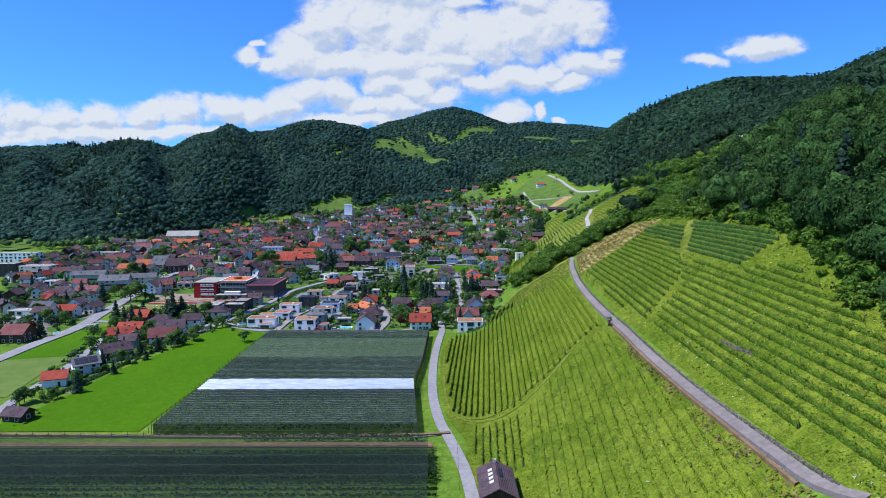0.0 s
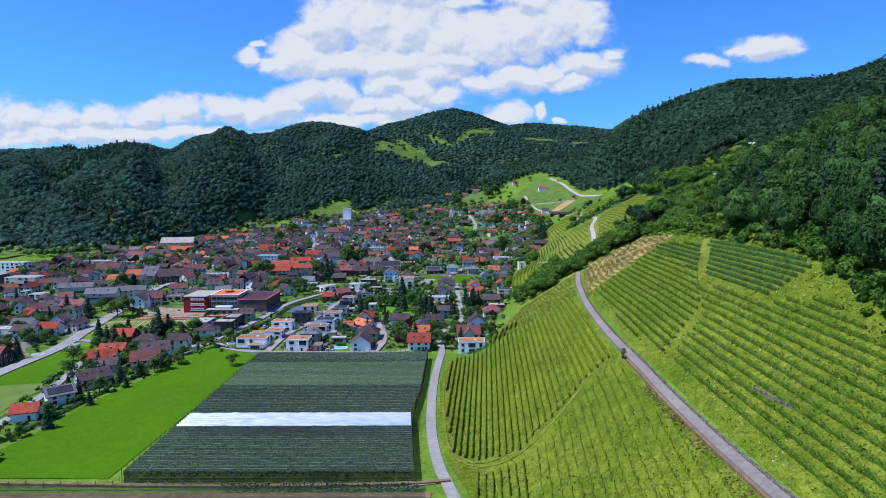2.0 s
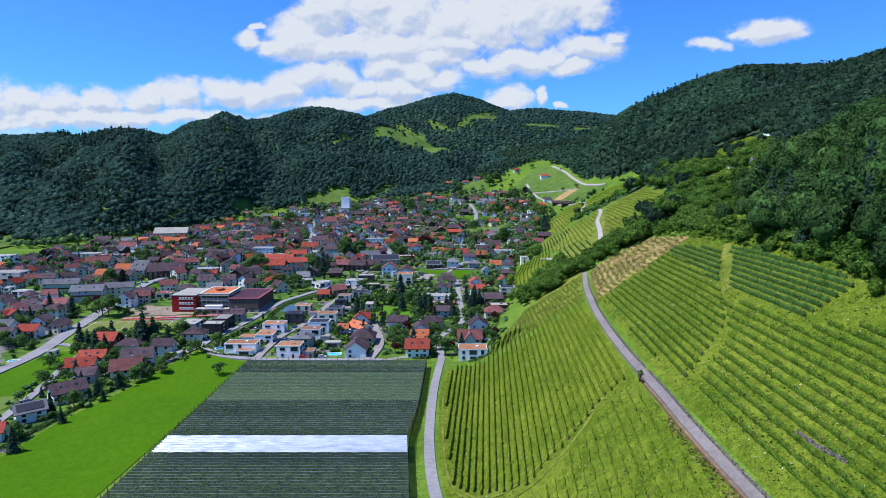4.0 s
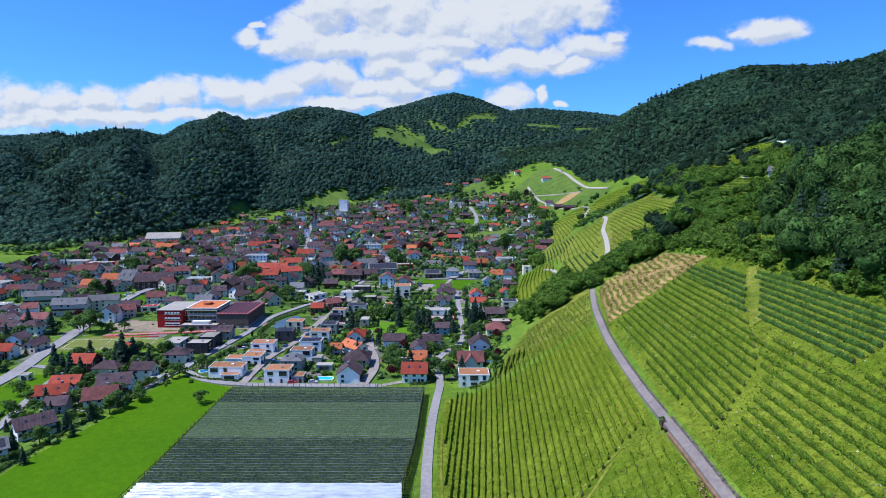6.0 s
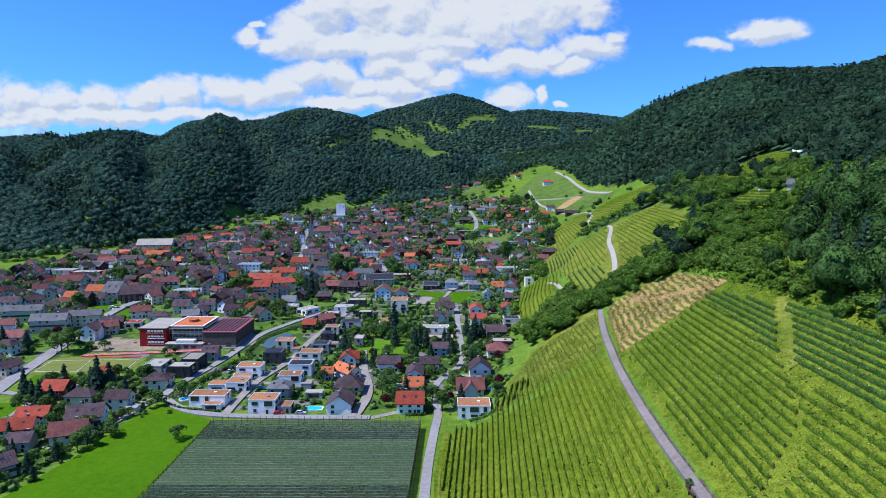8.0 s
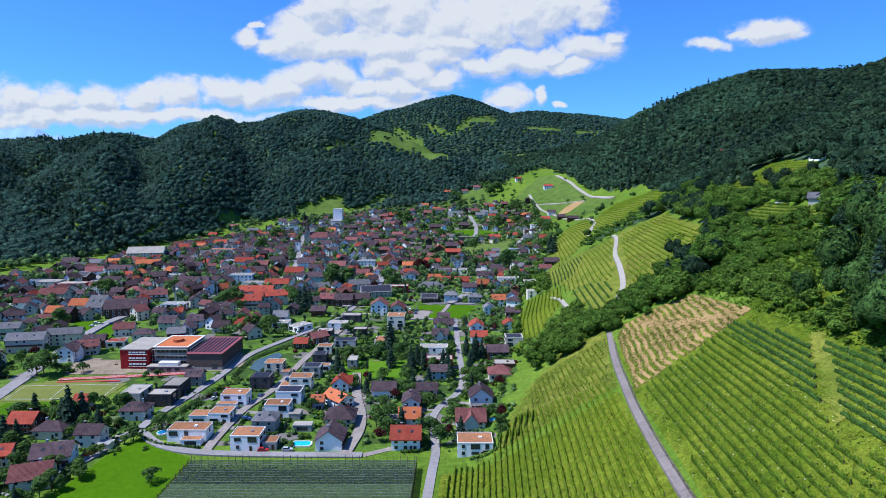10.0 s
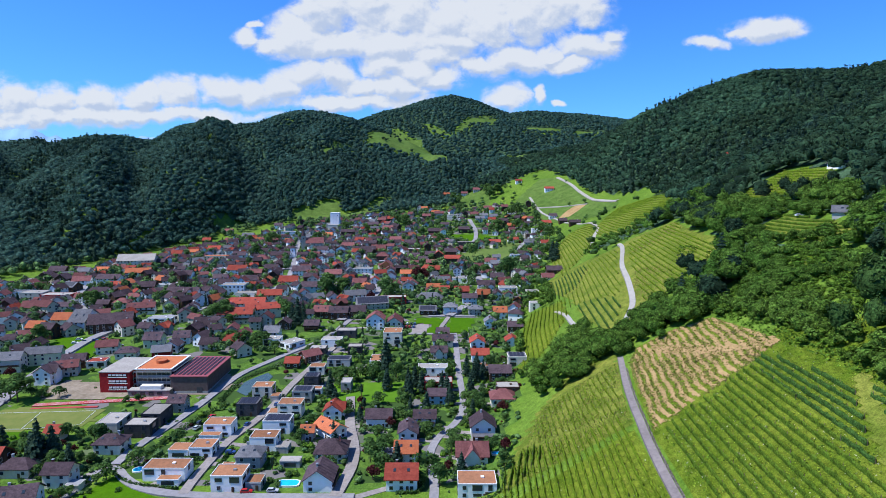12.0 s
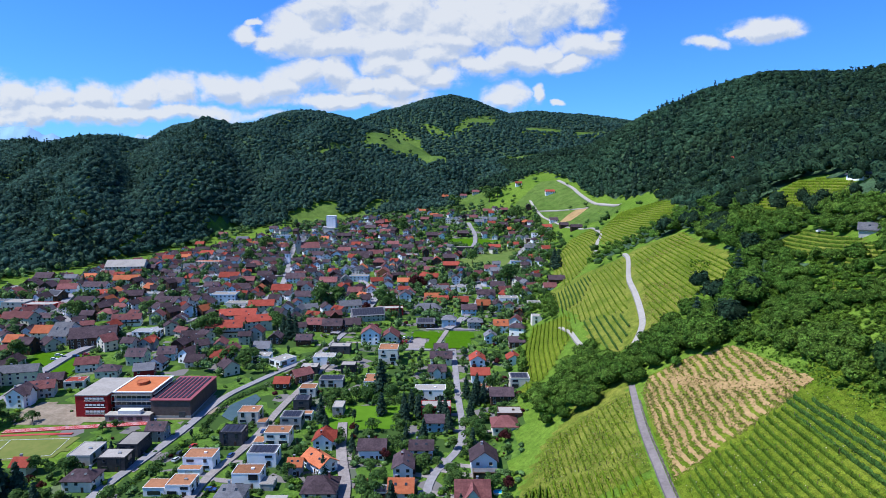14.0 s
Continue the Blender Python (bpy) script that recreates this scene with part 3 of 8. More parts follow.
def fir_crown(n, size, r):
    """Drooping tiers of a fir, one unit high."""
    z = 1 - r.power(1.8, n) * .88
    tier = np.round(z * 11) / 11
    a = r.uniform(0, 2 * np.pi, n)
    reach = (1 - tier) * .24 + .015
    out = reach * r.uniform(.35, 1.1, n) * (1 + .18 * np.sin(a * 5 + tier * 40))
    p = np.column_stack([np.cos(a) * out, np.sin(a) * out, tier - .25 * out + r.normal(0, .012, n)])
    way = np.column_stack([np.cos(a), np.sin(a), np.full(n, .7)])
    way /= np.linalg.norm(way, axis=1)[:, None]
    return clumps(p, way, size, r)


def scatter(name, kinds, places, heights, spread, turn, mat, label):
    """Many trees as one mesh."""
    vs, fs, at = [], [], 0
    which = rng.integers(0, len(kinds), len(places))
    z = land(places[:, 0], places[:, 1]) - .6
    for j, (v, f) in enumerate(kinds):
        pick = np.nonzero(which == j)[0]
        if not len(pick):
            continue
        c, s = np.cos(turn[pick])[:, None], np.sin(turn[pick])[:, None]
        h, w = heights[pick][:, None], (heights * spread)[pick][:, None]
        x = (v[None, :, 0] * c - v[None, :, 1] * s) * w + places[pick, 0][:, None]
        y = (v[None, :, 0] * s + v[None, :, 1] * c) * w + places[pick, 1][:, None]
        q = np.stack([x, y, v[None, :, 2] * h + z[pick][:, None]], -1)
        vs.append(q.reshape(-1, 3))
        fs.append((f[None] + (np.arange(len(pick)) * len(v))[:, None, None] + at).reshape(-1, f.shape[1]))
        at += len(pick) * len(v)
    ob = new(name, mesh_of(name, np.concatenate(vs), np.concatenate(fs), mat, smooth=True))
    return tagged(ob, label, "forest", kind="stuff")


def cells(x0, x1, y0, y1, step, jitter=.42):
    gx, gy = np.meshgrid(np.arange(x0, x1, step), np.arange(y0, y1, step), indexing="ij")
    gx, gy = gx.ravel(), gy.ravel()
    return np.column_stack([gx + rng.uniform(-jitter, jitter, gx.size) * step, gy + rng.uniform(-jitter, jitter, gx.size) * step])


# clearings on the wooded slopes
CLEARINGS = [
    [(-371, 1127), (-362, 1161), (-342, 1169), (-302, 1138), (-307, 1119), (-349, 1097)],
    [(-272, 1209), (-270, 1235), (-240, 1253), (-220, 1284), (-194, 1289), (-182, 1246), (-150, 1277), (-129, 1335), (-99, 1356), (-114, 1300), (-139, 1228), (-181, 1192), (-240, 1183)],
    [(-186, 1656), (-195, 1772), (-170, 1943), (-178, 2321), (-128, 2252), (-108, 2188), (-70, 2172), (-35, 1774), (17, 1616), (22, 1579), (-30, 1562), (-62, 1680), (-112, 1681)],
    [(-265, 1479), (-247, 1501), (-229, 1638), (-219, 1627), (-224, 1510), (-253, 1465)],
    [(-794, 1253), (-801, 1286), (-777, 1275), (-783, 1266), (-775, 1225)],
    [(-566, 774), (-602, 837), (-561, 838), (-509, 753), (-521, 712)],
]
CLEARINGS += [
    [(-465, 1814), (-448, 1891), (-422, 1898), (-434, 1837)],
    [(110, 1180), (230, 1000), (262, 1020), (255, 1060), (247, 1143), (239, 1201), (236, 1238), (222, 1301), (195, 1330), (140, 1260)],
    [(15, 1280), (90, 1270), (105, 1390), (40, 1410)],
    [(190, 2053), (284, 1909), (223, 1606), (181, 1848)],
    [(31, 2196), (102, 2375), (215, 2456), (178, 2310), (109, 2299), (66, 2202)],
    [(296, 2375), (435, 2358), (409, 2273), (294, 2285)],
    [(150, 2489), (221, 2567), (202, 2479), (144, 2395)],
    [(488, 2370), (589, 2366), (526, 2313), (460, 2281)],
    [(-68, 2304), (-29, 2286), (38, 2164), (19, 2161)],
    [(285, 841), (358, 916), (289, 752), (262, 767)],
    [(-522, 1329), (-514, 1369), (-497, 1355), (-503, 1317)],
    [(234, 496), (245, 502), (248, 484), (238, 478)],
]
LOW_WOOD = [(140, 400), (166, 388), (184, 382), (236, 470), (228, 478), (204, 484), (197, 500), (204, 540), (203, 566), (188, 560), (176, 470), (150, 440)]
SCRUBLAND = [(117, 297), (120, 388), (131, 392), (150, 409), (166, 404), (160, 352), (150, 320)]
OPEN_SLOPE = [(84, 420), (80, 445), (78, 480), (100, 450), (125, 445), (152, 447), (160, 480), (168, 540), (183, 592), (168, 559), (152, 495), (147, 436), (138, 428), (129, 424), (116, 427), (101, 428), (94, 416)]
VINES = [
    [(95, 677), (128, 659), (150, 630), (161, 632), (182, 596), (168, 524), (160, 456), (146, 447), (132, 449), (104, 426), (98, 424), (87, 436), (84, 469), (90, 518), (92, 578)],
    [(183, 849), (257, 1003), (272, 900), (256, 804), (208, 686), (183, 699), (162, 712)],
    [(216, 556), (231, 556), (244, 556), (242, 528), (236, 488), (227, 483), (216, 470), (212, 480), (207, 494), (198, 507), (205, 538)],
]
VINES += [
    [(174, 456), (188, 453), (187, 430), (181, 390), (174, 372), (166, 381), (168, 410), (169, 437)],
    [(114, 742), (135, 839), (171, 932), (202, 946), (183, 842), (152, 738), (132, 688), (108, 654)],
    [(45, 450), (52, 447), (66, 469), (81, 497), (88, 553), (70, 577), (55, 520)],
    [(154, 383), (166, 375), (160, 360), (151, 344), (147, 352), (150, 368)],
]


def wooded(p):
    """Where woods stand: above the foot of the slopes, but for fields and clearings."""
    x, y = p[:, 0], p[:, 1]
    d = x - foot(y)
    edge = knots(y, (-300, 60), (90, 62), (150, 80), (205, 100), (290, 102), (340, 104), (372, 94), (386, 60), (395, 18), (440, 14), (452, 34), (470, 70),
                 (520, 115), (600, 116), (640, 84), (700, 45), (760, 95), (880, 150), (1000, 175), (1100, 150), (1350, 190), (1480, 140), (3000, 60))
    upper = knots(y, (960, 290), (1050, 259), (1143, 249), (1201, 240), (1238, 238), (1301, 223), (1340, 200))
    right = ((d > edge) & (x > -40)) | ((x > upper + 7) & (y > 990) & (y < 1340))
    yf = knots(x, (-2500, 900), (-1000, 860), (-612, 805), (-480, 770), (-420, 860), (-350, 1110), (-260, 1190), (-200, 1195), (-100, 1250), (50, 1320), (130, 1370), (200, 1400), (400, 1500))
    keep = right | (y > yf + 8)
    for outline in CLEARINGS + VINES + [SCRUBLAND, OPEN_SLOPE, [(178, 392), (196, 394), (200, 412), (184, 416)]]:
        keep &= ~inside(p, outline)
    road = along([(290, 960), (259, 1050), (249, 1143), (240, 1201), (238, 1238), (223, 1301)], 8)
    for q in road:
        keep &= np.hypot(x - q[0], y - q[1]) > 9
    return keep


def forest():
    r = np.random.default_rng(3)
    near = [lump_crown(2, 520, .034, r) for _ in range(10)]
    bushy = [lump_crown(1, 210, .055, r) for _ in range(8)]
    firs = [fir_crown(800, .026, r) for _ in range(4)]
    middle = [lump_crown(1, 40, .052, r) for _ in range(12)]
    tall = [lump_crown(2, 640, .025, r) for _ in range(8)]
    middle_firs = [fir_crown(62, .09, r) for _ in range(4)]
    far = [lump_crown(1, 16, .07, r) for _ in range(14)]
    far_firs = [fir_crown(26, .13, r) for _ in range(5)]

    def stand(name, places, kinds, low, high, spread, mat, label):
        n = len(places)
        scatter(name, kinds, places, rng.uniform(low, high, n), spread * rng.uniform(.8, 1.25, n), rng.uniform(0, 6.28, n), mat, label)

    def split(p, share):
        patch = np.sin(p[:, 0] * .021 + 2 * np.sin(p[:, 1] * .013)) * .5 + rng.uniform(-.6, .6, len(p))
        return patch > share
    p = cells(20, 420, 60, 620, 6.0)
    p = p[wooded(p) & (p[:, 0] - foot(p[:, 1]) < 330)]
    p = p[~inside(p, LOW_WOOD)]
    deep = p[:, 0] - foot(p[:, 1]) > np.where(p[:, 1] > 380, 150, 165)
    inner, p = p[deep & (rng.uniform(0, 1, len(p)) < .6)], p[~deep]
    stand("forest_upper_hillside", inner, middle, 10, 17, 1.1, FOREST_SHADED, "dense broadleaf woods higher on the hillside")
    low = (p[:, 1] > 380) & (p[:, 0] - foot(p[:, 1]) < 85)
    rim_wood, p = p[low], p[~low]
    stand("forest_above_village", rim_wood, near, 6, 11, 1.15, WOOD_LEAF, "mid-green broadleaf woods above the village")
    spur = (p[:, 1] < 318) & (rng.uniform(0, 1, len(p)) < .72)
    fir = rng.uniform(0, 1, len(p)) < .1
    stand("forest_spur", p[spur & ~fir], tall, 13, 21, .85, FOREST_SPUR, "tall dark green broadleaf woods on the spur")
    stand("forest_spur_firs", p[spur & fir], firs, 16, 25, .8, CONIFER, "tall dark firs on the spur")
    p = p[p[:, 1] >= 318]
    leafy = rng.uniform(0, 1, len(p)) < .8
    stand("forest_leafy_slope", p[leafy], near, 8, 14, 1.1, WOOD_LEAF, "mid-green broadleaf woods on the steep slope")
    p = p[~leafy]
    fir = split(p, .75)
    stand("forest_hillside", p[~fir], near, 9, 16, 1.05, FOREST_SHADED, "dense broadleaf woods on the hillside above the vineyards")
    stand("forest_hillside_firs", p[fir], firs, 13, 21, .9, CONIFER, "dark firs among the hillside woods")
    p = cells(110, 180, 290, 415, 2.4)
    p = p[inside(p, SCRUBLAND) & (rng.uniform(0, 1, len(p)) < .9)]
    big = np.sin(p[:, 0] * .23 + 2 * np.sin(p[:, 1] * .09)) + rng.uniform(-1, 1, len(p)) > .55
    stand("scrub", p[~big], bushy, 1.4, 3.6, 1.5, SCRUB, "bright green scrub on the steep slope")
    stand("slope_trees", p[big], near, 3.5, 8.0, 1.15, WOOD_LEAF, "mid-green trees in the scrub of the steep slope")
    p = cells(130, 215, 390, 505, 5.0)
    p = p[inside(p, LOW_WOOD) & wooded(p)]
    stand("low_woods", p, near, 4.5, 9.5, 1.15, WOOD_LEAF, "low broadleaf trees between hillside vineyards")
    p = cells(55, 265, 640, 1400, 13, .48)
    p = p[(rng.uniform(0, 1, len(p)) < np.where(p[:, 1] > 960, .12, .6)) & (p[:, 0] > foot(p[:, 1]) - 25) & ~wooded(p)]
    for outline in VINES + CLEARINGS:
        p = p[~inside(p, outline)]
    stand("hillside_trees", p, middle, 6, 13, 1.15, BROADLEAF, "scattered trees among hillside gardens")
    p = np.column_stack([rng.uniform(-640, 120, 520), rng.uniform(-42, 6, 520)])
    p[:, 1] += knots(p[:, 0], (-1000, 860), (-612, 805), (-480, 770), (-420, 860), (-350, 1110), (-260, 1190), (-200, 1195), (-100, 1250), (50, 1320), (130, 1370))
    stand("forest_foot_trees", p[np.sin(p[:, 0] * .05) + rng.uniform(-1, 1, len(p)) > -.2], middle, 6, 13, 1.15, TOWN_LEAF, "lighter broadleaf trees along the foot of the forest")
    p = cells(40, 125, 425, 760, 7.5, .48)
    p = p[inside(p, [(44, 432), (52, 440), (60, 560), (86, 640), (112, 735), (96, 740), (76, 650), (56, 560), (46, 470)]) | inside(p, [(82, 510), (90, 585), (95, 650), (84, 640), (74, 585)])]
    p = p[(rng.uniform(0, 1, len(p)) < .75)]
    for outline in VINES + [OPEN_SLOPE]:
        p = p[~inside(p, outline)]
    stand("slope_garden_trees", p, bushy, 4, 10, 1.1, WOOD_LEAF, "garden trees between the town and the vineyards")
    p = cells(180, 245, 490, 610, 5.5)
    p = p[inside(p, [(186, 500), (195, 505), (202, 541), (222, 573), (236, 605), (200, 605), (182, 560)])]
    stand("low_woods_knoll", p, bushy, 5, 10, 1.1, WOOD_LEAF, "leafy trees below the knoll's vineyard")
    p = cells(56, 116, 392, 450, 4.4)
    p = p[inside(p, [(57, 398), (58, 432), (65, 444), (76, 446), (80, 428), (86, 411), (94, 413), (101, 425), (113, 423), (113, 396), (104, 389), (92, 392), (85, 398), (76, 398)]) & (rng.uniform(0, 1, len(p)) < .85)]
    bright = rng.uniform(0, 1, len(p)) < .45
    stand("lane_trees", p[~bright], near, 7, 12, 1.05, WOOD_LEAF, "leafy trees round the bend of the lane")
    stand("lane_trees", p[bright], bushy, 2.5, 6, 1.2, SCRUB, "bright bushes round the bend of the lane")
    p = np.array([(205, 478), (202, 470), (209, 474), (206, 486), (199, 463), (211, 465), (216, 458)])
    stand("knoll_trees", p, near, 8, 13, .95, FOREST_SHADED, "dark trees below the knoll house")
    p = cells(95, 250, 1010, 1300, 24, .48)
    p = p[(rng.uniform(0, 1, len(p)) < .4) & (np.sin(p[:, 0] * .06) + np.sin(p[:, 1] * .05 + 1) > .9)]
    stand("meadow_trees", p, middle, 6, 11, 1.1, BROADLEAF, "single trees and bushes on the upper meadows")
    p = np.column_stack([rng.uniform(80, 130, 2600), rng.uniform(95, 392, 2600)])
    d = p[:, 0] - foot(p[:, 1])
    rim = knots(p[:, 1], (90, 62), (150, 80), (205, 100), (290, 102), (340, 104), (372, 94))
    p = p[(d > rim - 2 + 1.5 * np.sin(p[:, 1] * .3)) & (d < rim + 5)]
    bright = rng.uniform(0, 1, len(p)) < .4
    stand("woodland_edge", p[bright], bushy, 2, 5, 1.2, SCRUB, "bright bushes along the edge of the woods")
    stand("woodland_edge", p[~bright], bushy, 3, 7.5, 1.1, WOOD_LEAF, "leafy undergrowth along the edge of the woods")
    low = lambda q: (q[:, 1] < 790) & (q[:, 0] - foot(q[:, 1]) < 135)
    p = cells(60, 330, 590, 790, 7.0)
    p = p[wooded(p) & low(p) & (p[:, 1] > 620)]
    stand("low_woods_above_road", p, middle, 4, 8, 1.2, WOOD_LEAF, "low trees between hillside vineyards")
    p = np.concatenate([cells(20, 560, 620, 1350, 8.8), cells(60, 300, 1350, 1500, 9.5), cells(420, 700, 300, 620, 11)])
    p = p[wooded(p) & ~low(p)]
    fir = split(p, .55)
    # the shade-darkened leaf colour stands in for shadow gaps up here
    dark = (p[:, 0] > 230) & (p[:, 1] < 1050)
    stand("forest_dark_slope", p[~fir & dark], middle, 11, 18, 1.0, FOREST_SHADED, "dense very dark green forest high on the slope")
    stand("forest_slope", p[~fir & ~dark], middle, 11, 17, 1.12, FOREST_SLOPE, "dense dark green mixed forest on the slope")
    stand("forest_slope_firs", p[fir], middle_firs, 14, 22, .9, CONIFER, "dark firs on the forest slope")
    p = cells(-1250, 60, 780, 1500, 8.3)
    p = p[wooded(p) & (p[:, 0] > -.82 * p[:, 1] - 60)]
    # extra firs towards the left, added to darken the shadowed ridge end
    fir = split(p, .72 - .3 * np.clip((-350 - p[:, 0]) / 500, 0, 1))
    stand("forest_ridge", p[~fir], middle, 11.5, 16, 1.15, FOREST_HAZED, "dense dark green forest across the valley side")
    stand("forest_ridge_firs", p[fir], middle_firs, 14, 23, .9, CONIFER, "dark conifers on the valley side")
    p = np.concatenate([cells(-1350, 420, 1500, 2320, 11.6), cells(560, 1050, 560, 1500, 10.5), cells(300, 560, 1350, 1600, 11)])
    p = p[wooded(p) & (np.abs(p[:, 0]) < .76 * p[:, 1] + 40) & ((p[:, 0] > -480) | (p[:, 1] < 2320)) & ((p[:, 0] < -.1 * p[:, 1]) | (p[:, 1] < 1830))]
    fir = split(p, .8)
    # the same shade-darkened leaf colour on the right-hand crest
    east = p[:, 0] > 150
    stand("forest_dark_crest", p[~fir & east], far, 12, 17, 1.2, FOREST_SHADED, "far dark green forest on the upper slope")
    stand("forest_crest", p[~fir & ~east], far, 12, 17, 1.25, FOREST_HAZED, "far forest along the ridge")
    stand("forest_crest_firs", p[fir], far_firs, 14, 19, .95, CONIFER, "far conifers along the ridge")
    p = cells(-500, 650, 1420, 2720, 15)
    p = p[(rng.uniform(0, 1, len(p)) < .16) & (np.sin(p[:, 0] * .03) + np.sin(p[:, 1] * .023) > -.3) & (np.abs(p[:, 0]) < .3 * p[:, 1] - 60)]
    clear = np.zeros(len(p), bool)
    for outline in CLEARINGS:
        clear |= inside(p, outline)
    stand("meadow_copses", p[clear], far, 7, 15, 1.2, FOREST_SHADED, "small copses on the high meadows")
    p = cells(-480, 920, 1830, 3080, 14.5)
    p = p[wooded(p) & (np.abs(p[:, 0] - 200) < 900) & ((p[:, 0] > -.1 * p[:, 1]) | (p[:, 1] > 2320))]
    stand("forest_mountain", p, far, 13, 20, 1.25, FOREST_HAZED, "distant wooded mountain")


def forest_floor():
    """Dark ground below the woods, laid just over the land."""
    vs, fs, at = [], [], 0
    for x0, x1, y0, y1, step in ((130, 700, 100, 620, 7), (60, 700, 620, 1400, 9), (-1400, 60, 780, 1830, 12), (60, 1500, 1400, 3080, 16), (-900, 60, 1830, 3080, 16), (700, 1300, 560, 1400, 16)):
        gx, gy = np.meshgrid(np.arange(x0, x1 + step, step), np.arange(y0, y1 + step, step), indexing="ij")
        q = np.column_stack([gx.ravel(), gy.ravel()])
        f = grid_faces(*gx.shape)
        f = f[wooded(q)[f].all(1)]
        vs.append(np.column_stack([q, land(q[:, 0], q[:, 1]) + .5]))
        fs.append(f + at)
        at += len(q)
    tagged(new("forest_floor", mesh_of("forest_floor", np.concatenate(vs), np.concatenate(fs), FOREST_FLOOR)), "dark leaf-covered ground under the woods", "ground", kind="structure")


forest_floor()
forest()


# ---- vineyards ----
def vine_row(points, mat, tall, wide, gap, label, seed):
    """One row of trained vines: a narrow leafy wall with loose shoots, and its stakes."""
    r = np.random.default_rng(seed)
    c = along(points, .8 if seed < 600 or seed > 1200 else 1.6)
    n = len(c)
    if n < 4:
        return
    t = np.gradient(c, axis=0)
    t /= np.hypot(*t.T)[:, None]
    side = np.stack([-t[:, 1], t[:, 0]], -1)
    c = c + side * r.normal(0, .06, (n, 1))
    grown = np.where(r.uniform(0, 1, n) < gap, .25, 1) * r.uniform(.85, 1.12, n)
    z = land(c[:, 0], c[:, 1]) + .2
    prof = ((-.42, 0), (-.5, .5), (-.2, .95), (.2, 1.0), (.5, .5), (.42, 0))
    v = np.stack([np.column_stack([c + side * (wide * (a * (.4 + .6 * grown) + r.normal(0, .1, n)))[:, None], z + tall * b * grown * r.uniform(.88, 1.1, n)]) for a, b in prof], 1)
    q = grid_faces(n, 6)
    wall_faces = np.concatenate([q[:, (0, 1, 2)], q[:, (0, 2, 3)]])
    m = int(n * 1.6)
    at = r.integers(0, n, m)
    p = np.column_stack([c[at] + r.normal(0, wide * .3, (m, 2)), z[at] + tall * grown[at] * r.uniform(.5, 1.15, m)])
    way = np.column_stack([r.normal(0, .5, m), r.normal(0, .5, m), r.uniform(.4, 1.3, m)])
    way /= np.linalg.norm(way, axis=1)[:, None]
    lv, lf = clumps(p, way, .2, r)
    v, f = np.vstack([v.reshape(-1, 3), lv]), np.vstack([wall_faces[:, ::-1], lf + n * 6])
    row = new("vine_row", mesh_of("vine_row", v, f, mat, smooth=True))
    tagged(row, label, "vine row", "rows of the vineyard", kind="stuff")
    s = c[::8]
    z = land(s[:, 0], s[:, 1])
    base = np.array([(-.04, -.04), (.04, -.04), (.04, .04), (-.04, .04)])
    q = np.concatenate([np.concatenate([np.repeat(s[:, None], 4, 1) + base, np.broadcast_to((z + h)[:, None, None], (len(s), 4, 1))], -1) for h in (-.3, tall + .7)], 1)
    box = np.array([(0, 1, 5, 4), (1, 2, 6, 5), (2, 3, 7, 6), (3, 0, 4, 7), (4, 5, 6, 7)])
    f = (box[None] + (np.arange(len(s)) * 8)[:, None, None]).reshape(-1, 4)
    stakes = new("stakes", mesh_of("stakes", q.reshape(-1, 3), f, POST))
    stakes.parent = row
    stakes["kind"] = "stuff"


def clipped(line, outline):
    """The longest stretch of a line that lies within an outline."""
    ok = inside(line, outline)
    best, run = None, None
    for i, k in enumerate(list(ok) + [False]):
        if k and run is None:
            run = i
        elif not k and run is not None:
            if best is None or i - run > best[1] - best[0]:
                best = (run, i)
            run = None
    return line[best[0]:best[1]] if best and best[1] - best[0] > 4 else None


def vineyard(outline, first, last, gap_width, mat, tall, wide, thin, label, contour=1.0, lean=0.0, seed=1):
    """Rows that follow the slope at even distances."""
    ys = np.arange(60, 1050, 2.0)
    i = 0
    for d in np.arange(first, last, gap_width):
        x = d + contour * (foot(ys) - foot(np.array(200.0))) + lean * (ys - 200)
        line = clipped(np.column_stack([x, ys]), outline)
        i += 1
        if line is not None:
            vine_row(line[::2], mat, tall, wide, thin, label, seed * 100 + i)


LOW = [(3, 205), (1, 240), (1.2, 300), (5, 320), (20, 321), (24, 330), (34, 352), (66, 330), (59, 250), (57, 222), (46, 216), (24, 197)]
LOW_NEAR = [(10, 160), (24, 160), (24, 193), (8, 196)]
LOW_FAR = [(24, 90), (60, 90), (57, 219), (47, 213), (26, 193)]
HIGH_LEFT = [(66, 200), (67, 235), (69, 268), (71.5, 309.5), (92, 311), (103, 315), (99, 275), (94, 243), (92.5, 236), (84, 215)]
HIGH_RIGHT = [(70, 85), (67, 140), (67, 197), (84, 213), (90.5, 236), (96.5, 261), (91.5, 236), (94.5, 193), (102, 178), (94, 140), (86, 96)]
THICK = [(94.5, 194), (95, 238), (103, 255), (112.6, 277), (112.6, 250), (111.5, 217), (109.5, 195)]
THICK_END = [(95.5, 246), (102, 259), (108, 272), (109.5, 283), (107, 314), (102, 314.5)]
vineyard(LOW, -8, 62, 2.1, VINE, 1.3, .55, .05, "green vine row on a grassy slope", contour=0, lean=.07)
vineyard([(36, 353), (66, 332), (70, 348), (75, 374), (78, 384), (50, 384)], -8, 90, 2.1, VINE, .9, .36, .4, "sparse vine row on the dry slope", contour=0, lean=.07, seed=23)
vineyard(LOW_NEAR, 2, 40, 2.2, VINE_DARK, .95, .4, .25, "short young vine row", contour=0, lean=.06, seed=2)
